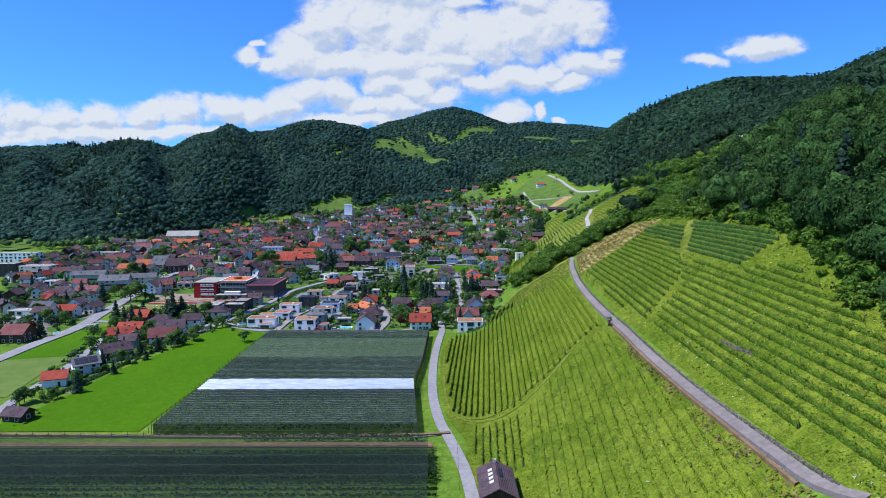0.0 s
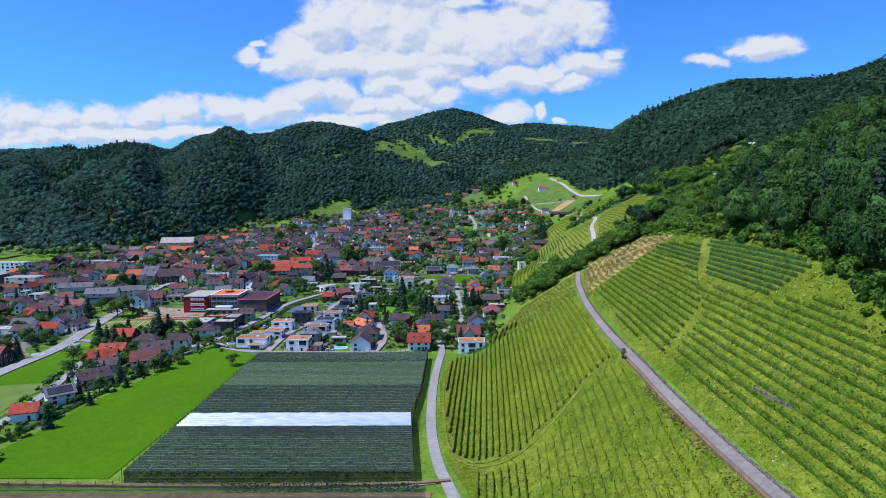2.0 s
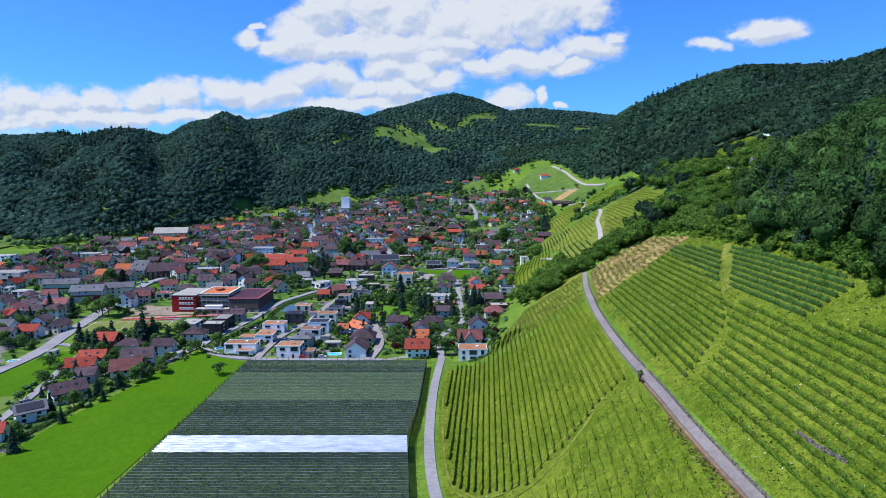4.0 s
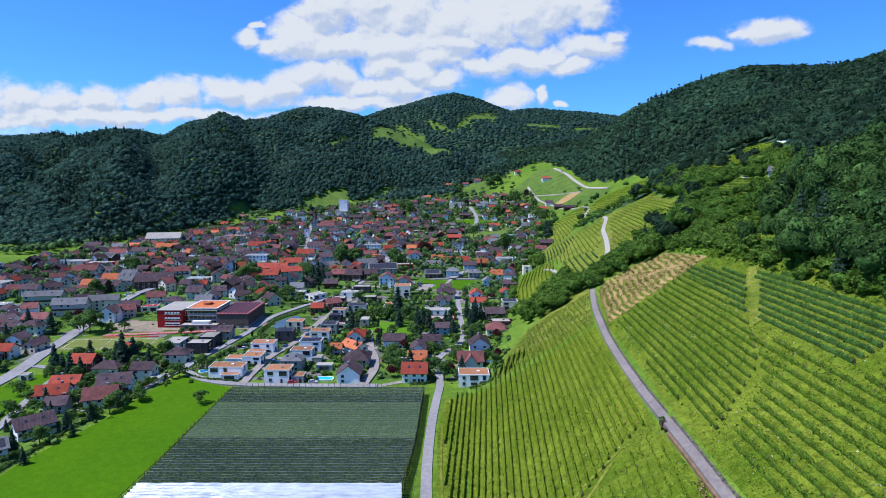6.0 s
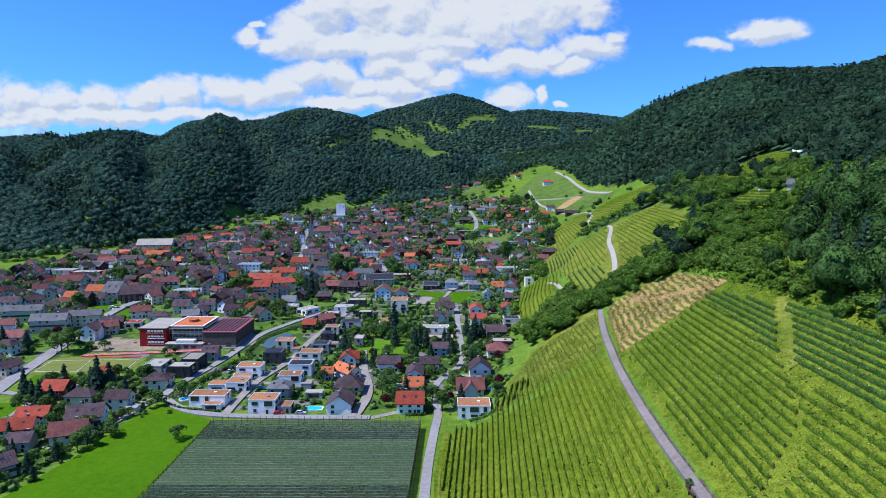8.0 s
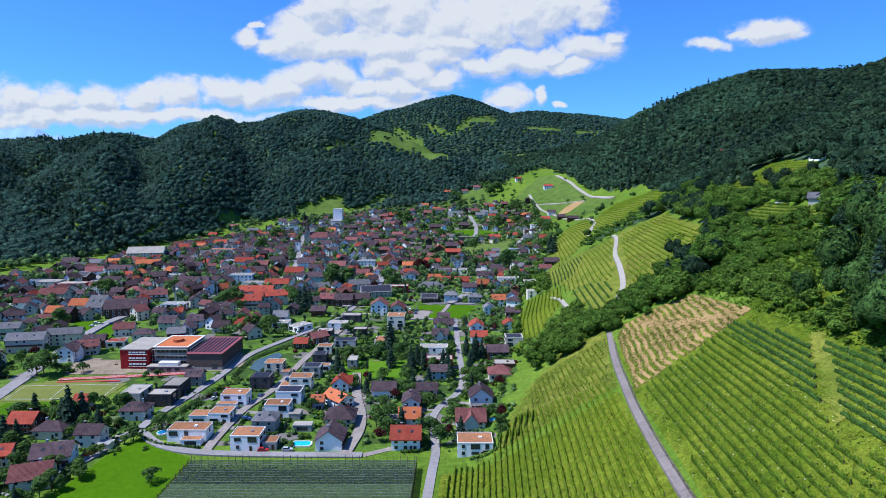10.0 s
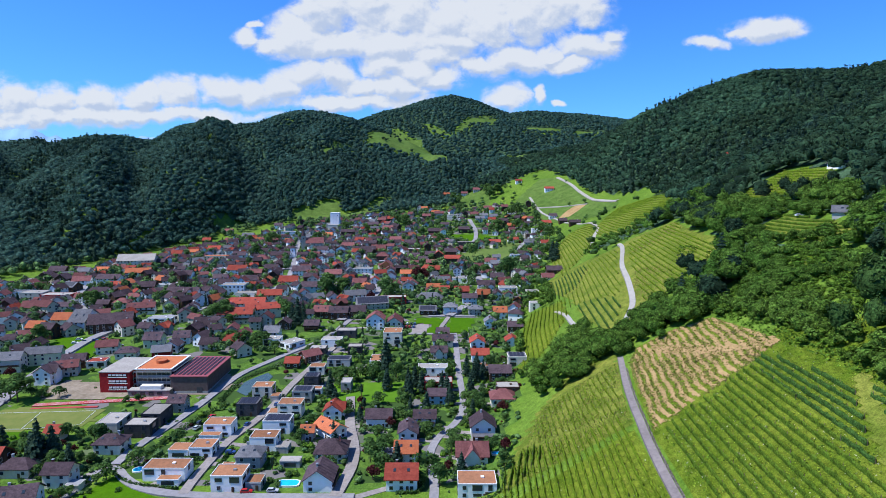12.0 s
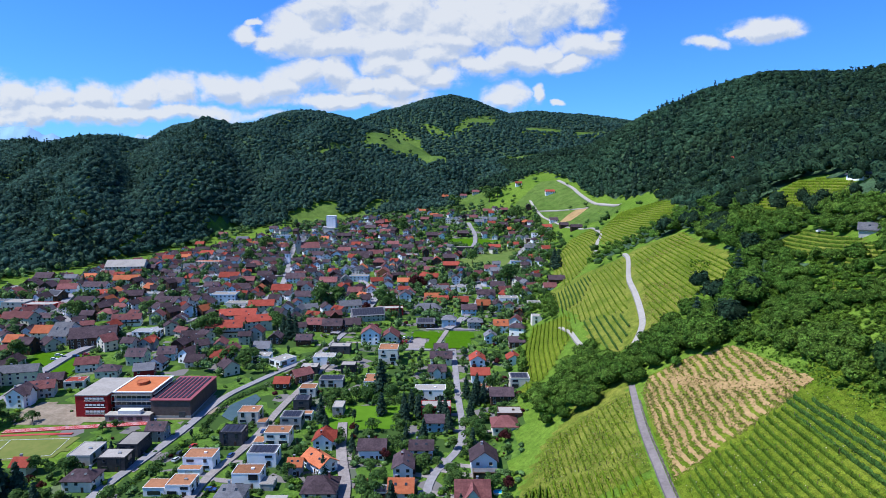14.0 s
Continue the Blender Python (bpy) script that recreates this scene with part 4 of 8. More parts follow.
vineyard(LOW_FAR, 24, 74, 2.3, VINE, .6, .4, .6, "sparse young vine row in long grass", contour=0, lean=.09, seed=3)
vineyard(HIGH_LEFT, 44, 116, 2.15, VINE_DARK, 1.3, .46, .01, "leafy vine row on a steep slope", contour=0, lean=.05, seed=4)
vineyard(HIGH_RIGHT, 56, 116, 2.4, VINE_DARK, 1.3, .6, .1, "uneven leafy vine row in long grass", contour=.3, lean=.02, seed=14)
vineyard(THICK, 90, 120, 2.0, VINE_THICK, 1.35, .56, 0, "thick dark green vine row on a terrace", contour=0, lean=.01, seed=5)
vineyard(THICK_END, 90, 120, 2.0, VINE_THICK, 1.35, .56, 0, "short thick dark green vine row", contour=0, lean=.05, seed=19)
ABOVE_ROAD = [(153.5, 617), (182.6, 588), (166, 537), (158.5, 470), (152, 443), (137, 435), (124, 438.7), (111, 430), (105.5, 433), (113, 456), (119.5, 485), (127.5, 520), (136, 556)]
TERRACE_FAR = [(91, 641), (100, 650), (124, 642), (122, 618), (101, 564), (87, 566)]
TERRACE_MIDDLE = [(124, 642), (132, 634), (148, 622), (138, 592), (126, 550), (111, 488), (106, 476), (96, 500), (85, 514), (87, 562), (102, 562), (123, 617)]
TERRACE_NEAR = [(86, 511), (96, 497), (107, 473), (99.5, 448), (89, 432), (85, 425), (84.5, 449), (85, 478)]
vineyard(TERRACE_FAR, 30, 190, 2.6, VINE_THICK, 1.4, .8, .02, "dense dark vine row on a terrace", contour=.7, seed=7)
vineyard(TERRACE_MIDDLE, 30, 190, 2.9, VINE, 1.0, .55, .35, "thin young vine row on a grassy terrace", contour=.7, seed=21)
vineyard(TERRACE_NEAR, 30, 190, 3.3, VINE_THICK, 1.4, .75, .05, "curved dark vine row on a terrace", contour=.7, seed=22)
vineyard(ABOVE_ROAD, 30, 190, 2.7, VINE, 1.1, .6, .2, "pale green vine row above the winding road", contour=.7, seed=20)
vineyard(VINES[1], 30, 290, 3.6, VINE, 1.4, .8, .1, "distant vine row on the hillside", contour=.8, seed=8)
vineyard(VINES[2], 100, 260, 3.2, VINE, 1.5, .8, .1, "vine row on the knoll by the hill house", contour=.5, seed=9)
vineyard(VINES[3], 100, 260, 2.8, VINE_DARK, 1.2, .8, .1, "vine row beside the hill car park", contour=.3, seed=10)
vineyard(VINES[4], -60, 200, 3.4, VINE, 1.4, .8, .1, "far vine row on the hillside", contour=.8, seed=11)
vineyard(VINES[5], 0, 80, 2.8, VINE, 1.3, .6, .1, "vine row on a green strip below the road", contour=.8, seed=15)
vineyard(VINES[6], 90, 200, 2.8, VINE, .8, .8, .2, "vine row on a bare terrace", contour=.4, seed=16)
vineyard([(26, 322), (42, 338), (36, 352), (28, 345), (23, 330)], 4, 40, 2.5, VINE_DARK, 1.8, .7, .03, "dense dark vine row by the white house", contour=.3, lean=.15, seed=12)
vineyard([(101, 1270), (156, 1270), (166, 1228), (120, 1207)], 20, 190, 4.5, VINE_DARK, 1.4, .9, .1, "far vine row below the upper farm", contour=.4, lean=.25, seed=17)
vineyard([(175, 1268), (215, 1283), (221, 1212), (235, 1132), (175, 1188)], 120, 300, 5, VINE, 1.0, .9, .3, "low vine row in the upper meadow", contour=.6, lean=-.1, seed=18)


# ---- long grass between the rows ----
def tufts(name, outline, many, mat, label, seed, size=.2):
    r = np.random.default_rng(seed)
    q = np.array(outline, float)
    p = r.uniform(q.min(0), q.max(0), (many, 2))
    patch = np.sin(p[:, 0] * .35 + 2 * np.sin(p[:, 1] * .11)) * np.sin(p[:, 1] * .17 + 1.5 * np.sin(p[:, 0] * .2))
    p = p[inside(p, outline) & (patch + r.uniform(-1, 1, len(p)) > 0)]
    n = len(p)
    p = np.column_stack([p, land(p[:, 0], p[:, 1]) + .3 + r.uniform(0, .25, n)])
    way = np.column_stack([r.normal(0, .5, n), r.normal(0, .5, n), r.uniform(.3, 1, n)])
    v, f = clumps(p, way / np.linalg.norm(way, axis=1)[:, None], size, r)
    tagged(new(name, mesh_of(name, v, f, mat)), label, "grass", kind="stuff")


LOW_ALL = [(2, 100), (9, 150), (8, 196), (2, 208), (0, 260), (3, 318), (22, 326), (46, 382), (79, 384), (66, 316), (60, 250), (58.5, 180), (61, 100)]
HIGH_ALL = [(67, 90), (65, 140), (64.5, 200), (66, 250), (71, 306), (113, 314), (115, 240), (110, 190), (95, 130), (88, 90)]
tufts("long_grass", LOW_ALL, 26000, GRASS_TUFT, "long yellow-green grass below the vines", 21)
SLOPE_END = [(24, 326), (32, 350), (50, 385), (80, 385), (72, 350), (67, 322)]
tufts("long_grass", SLOPE_END, 9000, GRASS_TUFT, "long yellow-green grass on the dry slope", 33)
tufts("dry_grass", SLOPE_END, 5000, DRY_TUFT, "dry straw-coloured grass on the slope", 34)
tufts("weeds", SLOPE_END, 1500, SCRUB, "green weeds on the dry slope", 35, .26)
TERRACES = [(126, 508), (135, 479), (131, 448), (117, 438), (104, 432), (109, 461)]
tufts("dry_grass", TERRACES, 5000, DRY_TUFT, "dry grass between the upper vine rows", 36, .3)
tufts("dry_grass", [(137, 573), (179, 584), (169, 553), (149, 560)], 2500, DRY_TUFT, "dry grass between the highest vine rows", 37, .3)
tufts("weeds", [(152, 502), (154, 479), (145, 472), (143, 493)], 900, SCRUB, "dark weeds in a hollow of the vineyard", 38, .6)
tufts("weeds", LOW_ALL, 5000, SCRUB, "green weeds in the lower vineyard", 22, .26)
tufts("dry_grass", LOW_ALL, 5000, DRY_TUFT, "dry straw-coloured grass patches", 23)
tufts("upper_grass", HIGH_ALL, 16000, GRASS_TUFT, "long grass on the upper vineyard", 24)
tufts("pale_weeds", HIGH_ALL, 3500, WHITE_TUFT, "pale flowering weeds on the upper vineyard", 28, .2)
tufts("pale_weeds", LOW_ALL, 2500, WHITE_TUFT, "pale flowering weeds below the vines", 29, .22)
tufts("upper_weeds", HIGH_ALL, 7000, SCRUB, "green weeds in the upper vineyard", 25, .28)
tufts("verge_weeds", [(113, 317), (117, 371), (127, 358), (127, 340), (118, 306), (116, 260), (114, 200), (112, 200), (112.8, 262)], 9000, SCRUB, "lush weeds between the vines and the woods", 32, .5)
tufts("straw_litter", [(69.5, 308), (82, 376), (89, 388), (104, 384), (115.5, 372), (113, 316)], 22000, DRY_TUFT, "straw litter on the cleared terraces", 26, .3)


# straw mulch in ragged strips over the cleared terraces
def straw_mulch():
    r = np.random.default_rng(19)
    outline = [(70.5, 310), (76.5, 343), (83, 373), (89, 386.5), (104, 383), (115, 371.5), (113, 317)]
    gx, gy = np.meshgrid(np.arange(68, 117, .5), np.arange(307, 390, .8), indexing="ij")
    q = np.column_stack([gx.ravel(), gy.ravel()])
    q += r.normal(0, .1, q.shape)
    wob = lambda a, b: np.sin(q[:, 0] * a + 1.7 * np.sin(q[:, 1] * b)) * np.sin(q[:, 1] * a * .7 + 1.3 * np.sin(q[:, 0] * b))
    up_slope = q[:, 0] - (foot(q[:, 1]) - foot(np.array(200.0))) + .25 * np.sin(q[:, 1] * .3)
    strip = np.sin(up_slope * 2 * np.pi / 2.5)
    track = np.array([(93, 376), (96, 362), (98.5, 350), (103, 336), (108, 325), (113, 316)], float)
    t = along(track.tolist(), 1.0)
    near = np.hypot(q[:, :1] - t[:, 0], q[:, 1:] - t[:, 1]).min(1)
    straw = 1.9 * strip + .4 * wob(.55, .31) + .3 * wob(1.9, 1.1) + r.normal(0, .16, len(q)) + 2.2 * np.exp(-(near / 2.6) ** 2) + .05
    f = grid_faces(*gx.shape)
    keep = inside(q[f].mean(1), outline) & (straw[f].mean(1) > 0)
    f = f[keep]
    used, f = np.unique(f, return_inverse=True)
    p = q[used]
    v = np.column_stack([p, land(p[:, 0], p[:, 1]) + .38 + .1 * np.clip(straw[used], 0, 1)])
    tagged(new("straw_mulch", mesh_of("straw_mulch", v, f.reshape(-1, 4), STRAW, smooth=True)), "tan straw mulch in ragged strips on cleared terraces", "straw", kind="stuff")


def patch(name, outline, mat, step, label, up=.3):
    """Ground cover within an outline, laid on the land."""
    q = np.array(outline, float)
    gx, gy = np.meshgrid(np.arange(q[:, 0].min(), q[:, 0].max() + step, step), np.arange(q[:, 1].min(), q[:, 1].max() + step, step), indexing="ij")
    p = np.column_stack([gx.ravel(), gy.ravel()])
    f = grid_faces(*gx.shape)
    f = f[inside(p[f].mean(1), outline)]
    used, f = np.unique(f, return_inverse=True)
    p = p[used]
    tagged(new(name, mesh_of(name, np.column_stack([p, land(p[:, 0], p[:, 1]) + up]), f.reshape(-1, 4), mat, smooth=True)), label, "field", kind="structure")


patch("straw_track", [(94, 238), (97, 238.5), (105.5, 256), (114, 277), (112, 280), (102, 259)], DRY_SLOPE, 1.5, "dry yellow track down the vineyard", .5)
for k in range(7):
    patch("field_vines", VINES[k], VINE_GROUND if k == 5 else DRY_SLOPE, 2.5 if k in (0, 2, 3, 5, 6) else 4, "yellow-green grass between hillside vine rows")
patch("field_edge", [(92, 96), (98, 140), (111, 190), (115, 240), (116, 290), (114, 319), (121, 332), (130, 300), (128, 240), (122, 190), (110, 130), (102, 90)], VINE_GROUND, 3, "rough grass along the edge of the woods")
patch("field_slope", [(22, 334), (30, 352), (46, 384), (62, 402), (84, 398), (80, 386), (48, 384)], DRY_SLOPE, 3, "dry grass at the foot of the woods", .12)
TOWN_FIELDS = [([(-1, 873), (9, 909), (59, 959), (107, 979), (109, 945), (85, 881), (56, 858), (22, 850)], HAYFIELD, "mown hay field between the houses"),
               ([(-15, 1063), (-3, 1091), (108, 1087), (95, 1049), (43, 1031)], MEADOW, "green meadow behind the houses"),
               ([(2.5, 546), (22, 547), (27, 586), (9.5, 588)], MEADOW, "bright green plot between village houses"),
               ([(-9, 545), (-3, 546), (-1.5, 556), (4.5, 585), (-17, 587), (-18, 571), (-6, 570)], MEADOW, "bright green plot beside a parking place"),
               ([(-259, 518), (-263, 535), (-233, 532), (-227, 526), (-219, 499), (-221, 472), (-228, 450), (-236, 488)], MEADOW, "bright green lawn between apartment houses"),
               ([(-243, 633), (-229, 633), (-219, 615), (-231, 611)], HAYFIELD, "pale mown plot behind the timber hall")]
for outline, mat, words in TOWN_FIELDS:
    patch("field_town", outline, mat, 3 if outline[0][1] < 700 else 5, words, .45)
ribbon("road_plots", [(11.5, 541), (4, 541.5), (-10, 542), (-24, 543)], 3.2, ASPHALT, up=.3, label="short asphalt lane past the green plots")
ribbon("road_plots", [(-9, 593), (8, 593), (28, 592)], 3.0, ASPHALT, up=.3, label="short asphalt lane behind the green plots")
ribbon("path_plot", [(-1, 543), (0, 556), (4, 575), (7, 591)], 3.2, PAVING, up=.5 - .035 * len(LAID), label="paved path between two green plots", category="path")
patch("parking_place", [(-20, 545), (-10.5, 546), (-7, 568.5), (-20, 569.5)], PAVING, 3, "paved parking place beside the green plots", .3)
patch("field_town", [(-58, 424), (-20, 424), (-20, 450), (-58, 450)], LAWN, 3, "bright garden meadow between houses", .2)
for k, outline in enumerate(CLEARINGS[:-1]):
    near = k in (0, 1, 7, 8, 15)
    patch("field_high_meadow", outline, HIGH_MEADOW, 4 if near else 10, "rough green meadow on the high slopes", .35 if near else 1.6)
straw_mulch()
tufts("terrace_weeds", [(71, 311), (77, 343), (83.5, 372), (89, 386), (104, 382), (114.5, 371), (112.5, 318)], 3500, GRASS_TUFT, "green weeds on the cleared terraces", 27, .4)


# ---- netted orchards ----
def net_row(x0, x1, y, wide, top, mat, label, sag=.75, seed=0):
    """One bay of net, tented over a wire and sagging to both sides, drawn down to each post."""
    r = np.random.default_rng(seed)
    n = int((x1 - x0) / 2.0)
    xs = np.linspace(x0, x1, n)
    prof = np.array([(-.44, -1.25), (-.3, -.7), (-.12, -.15), (-.045, 0), (.045, 0), (.12, -.15), (.3, -.7), (.44, -1.25)])
    wave = .06 * np.sin(xs * 2 * np.pi / 6.5) + r.normal(0, .035, n)
    v = np.stack([np.stack([xs, y + wide * a + r.normal(0, .04, n), land(xs, y) + top + sag * b + wave * (1 + b * .5)], -1) for a, b in prof], 1)
    root = tagged(new("orchard_net"), label, "net", "nets over the orchard")
    seam = FILM if mat is FILM else NET_SEAM_DARK if mat in (NET_DARK, NET_OPEN) else NET_EDGE
    for name, cut, m in (("left_panel", slice(0, 4), mat), ("ridge_seam", slice(3, 5), seam), ("right_panel", slice(4, 8), mat)):
        q = v[:, cut]
        piece = new(name, mesh_of(name, q.reshape(-1, 3), grid_faces(n, q.shape[1])[:, ::-1], m, smooth=True))
        piece.parent = root
    return root


def fruit_row(x0, x1, y, tall, seed, label="row of dark green fruit trees under a net"):
    r = np.random.default_rng(seed)
    n = int((x1 - x0) / .24)
    xs = np.linspace(x0, x1, n)
    p = np.column_stack([xs, y + r.normal(0, .38, n), land(xs, y) + r.uniform(.3, 1, n) * tall])
    way = np.column_stack([r.normal(0, .6, n), r.normal(0, .8, n), r.uniform(.2, 1, n)])
    way /= np.linalg.norm(way, axis=1)[:, None]
    v, f = clumps(p, way, .36, r)
    return tagged(new("fruit_tree_row", mesh_of("fruit_tree_row", v, f, FRUIT_LEAF)), label, "orchard row", "rows of the orchard", kind="stuff")


def posts(name, places, tall, thick, mat, label, category="posts", group=""):
    p = np.array(places, float)
    base = np.array([(-.5, -.5), (.5, -.5), (.5, .5), (-.5, .5)]) * thick
    z = land(p[:, 0], p[:, 1])
    q = np.concatenate([np.concatenate([np.repeat(p[:, None], 4, 1) + base, np.broadcast_to((z + h)[:, None, None], (len(p), 4, 1))], -1) for h in (-.3, tall)], 1)
    box = np.array([(0, 1, 5, 4), (1, 2, 6, 5), (2, 3, 7, 6), (3, 0, 4, 7), (4, 5, 6, 7)])
    f = (box[None] + (np.arange(len(p)) * 8)[:, None, None]).reshape(-1, 4)
    return tagged(new(name, mesh_of(name, q.reshape(-1, 3), f, mat)), label, category, group, kind="stuff")


for i, y in enumerate(np.arange(189.0, 319, 1.8)):
    left, right = -92.5, knots(y, (187, -8.5), (235, -12), (262, -9.5), (320, -8))
    film = 222.5 < y < 235.5
    net_row(left, float(right), y, 1.8, 4.2, FILM if film else NET_PALE if 268 < y < 302 else NET, "white plastic film stretched over an orchard row" if film else "grey-green hail net over an orchard row", sag=.42, seed=i)
    if i % 2:
        fruit_row(left + 1, float(right) - 1, y, 3.4, 300 + i)
for i, y in enumerate(np.arange(157.0, 173, 2.0)):
    right = -2.2 - .1 * i
    fruit_row(-190, right, y, 2.7, 400 + i, "row of dark green orchard trees")
    fruit_row(-190, right, y + .7, 2.3, 440 + i, "row of dark green orchard trees")
    net_row(-190, right, y, 2.0, 3.3, NET_DARK, "thin dark net over an orchard row", sag=.35, seed=60 + i)
for i, y in enumerate(np.arange(98, 156, 3.2)):
    fruit_row(-190, -2, y, .7, 470 + i, "row of young orchard trees in the grass")
fruit_row(-63, -7, 182.8, 2.4, 490), fruit_row(-63, -7, 183.8, 2.0, 491)
ribbon("soil_strip", [(-190, 180.4), (-100, 180.2), (-3.5, 180.2)], 3.6, SOIL, up=.3 - .035 * len(LAID), label="bare brown soil strip between orchard rows", category="soil")
# one wide dark net over the whole lower orchard
for i, y in enumerate(np.arange(98.0, 182, 6.0)):
    net_row(-190, -3.2 - .02 * (y - 98), float(y), 6.75, 4.3, NET_OPEN, "wide thin dark net over the lower orchard", sag=.12, seed=160 + i)


def braced_fence(x0, x1, y, step=5.0):
    """Rails crossed between the posts of the orchard fence."""
    vs, fs = [], []
    for x in np.arange(x0, x1 - step, step):
        for z0, z1 in ((.15, 1.5), (1.5, .15)):
            a, b = land(x, y), land(x + step, y)
            at = len(vs)
            for px, pz in ((x, a + z0), (x + step, b + z1)):
                vs += [(px, y - .05, pz - .06), (px, y + .05, pz - .06), (px, y + .05, pz + .06), (px, y - .05, pz + .06)]
            fs += [(at, at + 4, at + 5, at + 1), (at + 1, at + 5, at + 6, at + 2), (at + 2, at + 6, at + 7, at + 3), (at + 3, at + 7, at + 4, at)]
    tagged(new("fence_rails", mesh_of("fence_rails", np.array(vs, float), np.array(fs), POST)), "crossed weathered rails of the orchard fence", "fence", kind="stuff")


braced_fence(-190, -8, 186.1)
ribbon("lane_spur", [(-2.5, 188.5), (-6, 187), (-10, 186.6)], 2.4, ASPHALT, up=.3 - .035 * len(LAID), label="short paved spur of the lane", category="road")
ribbon("path_vines", [(.3, 286), (-.2, 260), (.2, 235), (1.4, 212), (5, 200.5), (12, 197), (23, 195), (35, 203), (46, 214.5)], .8, DRY_SLOPE, up=.36 - .035 * len(LAID), label="dry trodden grass path round the vineyard", category="path")
# net hung down round the main orchard
def net_skirt(points, tall, label):
    c = along(points, 1.4)
    n = len(c)
    wave = np.random.default_rng(n).normal(0, .07, (n, 2))
    z = land(c[:, 0], c[:, 1])
    v = np.stack([np.column_stack([c + wave * k, z + h]) for k, h in ((1, .15), (2, tall * .5), (.3, tall))], 1)
    ob = new("net_skirt", mesh_of("net_skirt", v.reshape(-1, 3), grid_faces(n, 3), NET))
    tagged(ob, label, "net")


net_skirt([(-92.6, 187.9), (-50, 187.9), (-8.7, 187.9)], 3.9, "grey-green net hanging down the orchard's front edge")
net_skirt([(-92.9, 188), (-92.9, 250), (-92.9, 320)], 3.9, "grey-green net hanging down beside the meadow")
net_skirt([(-8.4, 188), (-11.8, 235), (-9.3, 262), (-7.8, 320)], 3.9, "grey-green net hanging down beside the lane")
posts("orchard_posts", [(x, y) for y in np.arange(187.5, 322, 3.5) for x in (-93, knots(y, (187, -8.5), (235, -12), (262, -9.5), (320, -8)))], 5.1, .16, POST, "weathered wooden posts that hold the hail nets")
posts("orchard_end_posts", [(x, 320.5) for x in np.arange(-92, -7, 2.6)], 5.2, .16, POST, "leaning row of wooden end posts of the nets")
posts("fence_posts", [(-95.2, y) for y in np.arange(190, 326, 4)] + [(x, 186.2) for x in np.arange(-190, -8, 5)], 2.0, .14, POST, "wooden fence posts along the meadow edge")
posts("lane_fence_posts", [(-8 - .02 * abs(y - 250), y) for y in np.arange(192, 318, 3)] + [(4, y) for y in np.arange(152, 180, 3)], 1.3, .1, POST, "low wooden posts beside the lane")


# ---- houses ----
def part(name, verts, faces, mats, parent, which=None, label=""):
    """One mesh part under its thing."""
    me = bpy.data.meshes.new(name)
    me.from_pydata(verts, [], faces)
    for m in mats if isinstance(mats, (list, tuple)) else [mats]:
        me.materials.append(m)
    if which:
        me.polygons.foreach_set("material_index", which)
    me.update()
    ob = new(name, me)
    ob.parent = parent
    if label:
        tagged(ob, label)
    return ob


BOX = [(0, 3, 2, 1), (4, 5, 6, 7), (0, 1, 5, 4), (1, 2, 6, 5), (2, 3, 7, 6), (3, 0, 4, 7)]


def box(x0, x1, y0, y1, z0, z1):
    return [(x0, y0, z0), (x1, y0, z0), (x1, y1, z0), (x0, y1, z0), (x0, y0, z1), (x1, y0, z1), (x1, y1, z1), (x0, y1, z1)]


def boxes(name, sizes, mats, parent, label="", which=None):
    verts, faces, w = [], [], []
    for i, s in enumerate(sizes):
        faces += [tuple(k + len(verts) for k in f) for f in BOX]
        verts += box(*s)
        w += [which[i] if which else 0] * 6
    return part(name, verts, faces, mats, parent, w, label)


def roof_gable(w, d, h, rise, over=.75, thick=.28):
    """A pitched slab over the ridge along x, with eaves."""
    a, b = w / 2 + over, d / 2 + over
    low = h - rise * over / (d / 2)
    prof = [(-b, low), (0, h + rise), (b, low), (b, low + thick), (0, h + rise + thick), (-b, low + thick)]
    v = [(x, y, z) for x in (-a, a) for y, z in prof]
    f = [(0, 1, 7, 6), (1, 2, 8, 7), (2, 3, 9, 8), (3, 4, 10, 9), (4, 5, 11, 10), (5, 0, 6, 11), (0, 5, 4, 1), (1, 4, 3, 2), (6, 7, 10, 11), (7, 8, 9, 10)]
    return v, f


def roof_hip(w, d, h, rise, over=.7, thick=.25):
    a, b, r = w / 2 + over, d / 2 + over, max(w / 2 - d / 2 * .85, .6)
    low = h - .15
    v = box(-a, a, -b, b, low, low + thick)[:4] + [(-a, -b, low + thick), (a, -b, low + thick), (a, b, low + thick), (-a, b, low + thick), (-r, 0, h + rise), (r, 0, h + rise)]
    f = [(0, 3, 2, 1), (0, 1, 5, 4), (1, 2, 6, 5), (2, 3, 7, 6), (3, 0, 4, 7), (4, 5, 9, 8), (5, 6, 9), (6, 7, 8, 9), (7, 4, 8)]
    return v, f


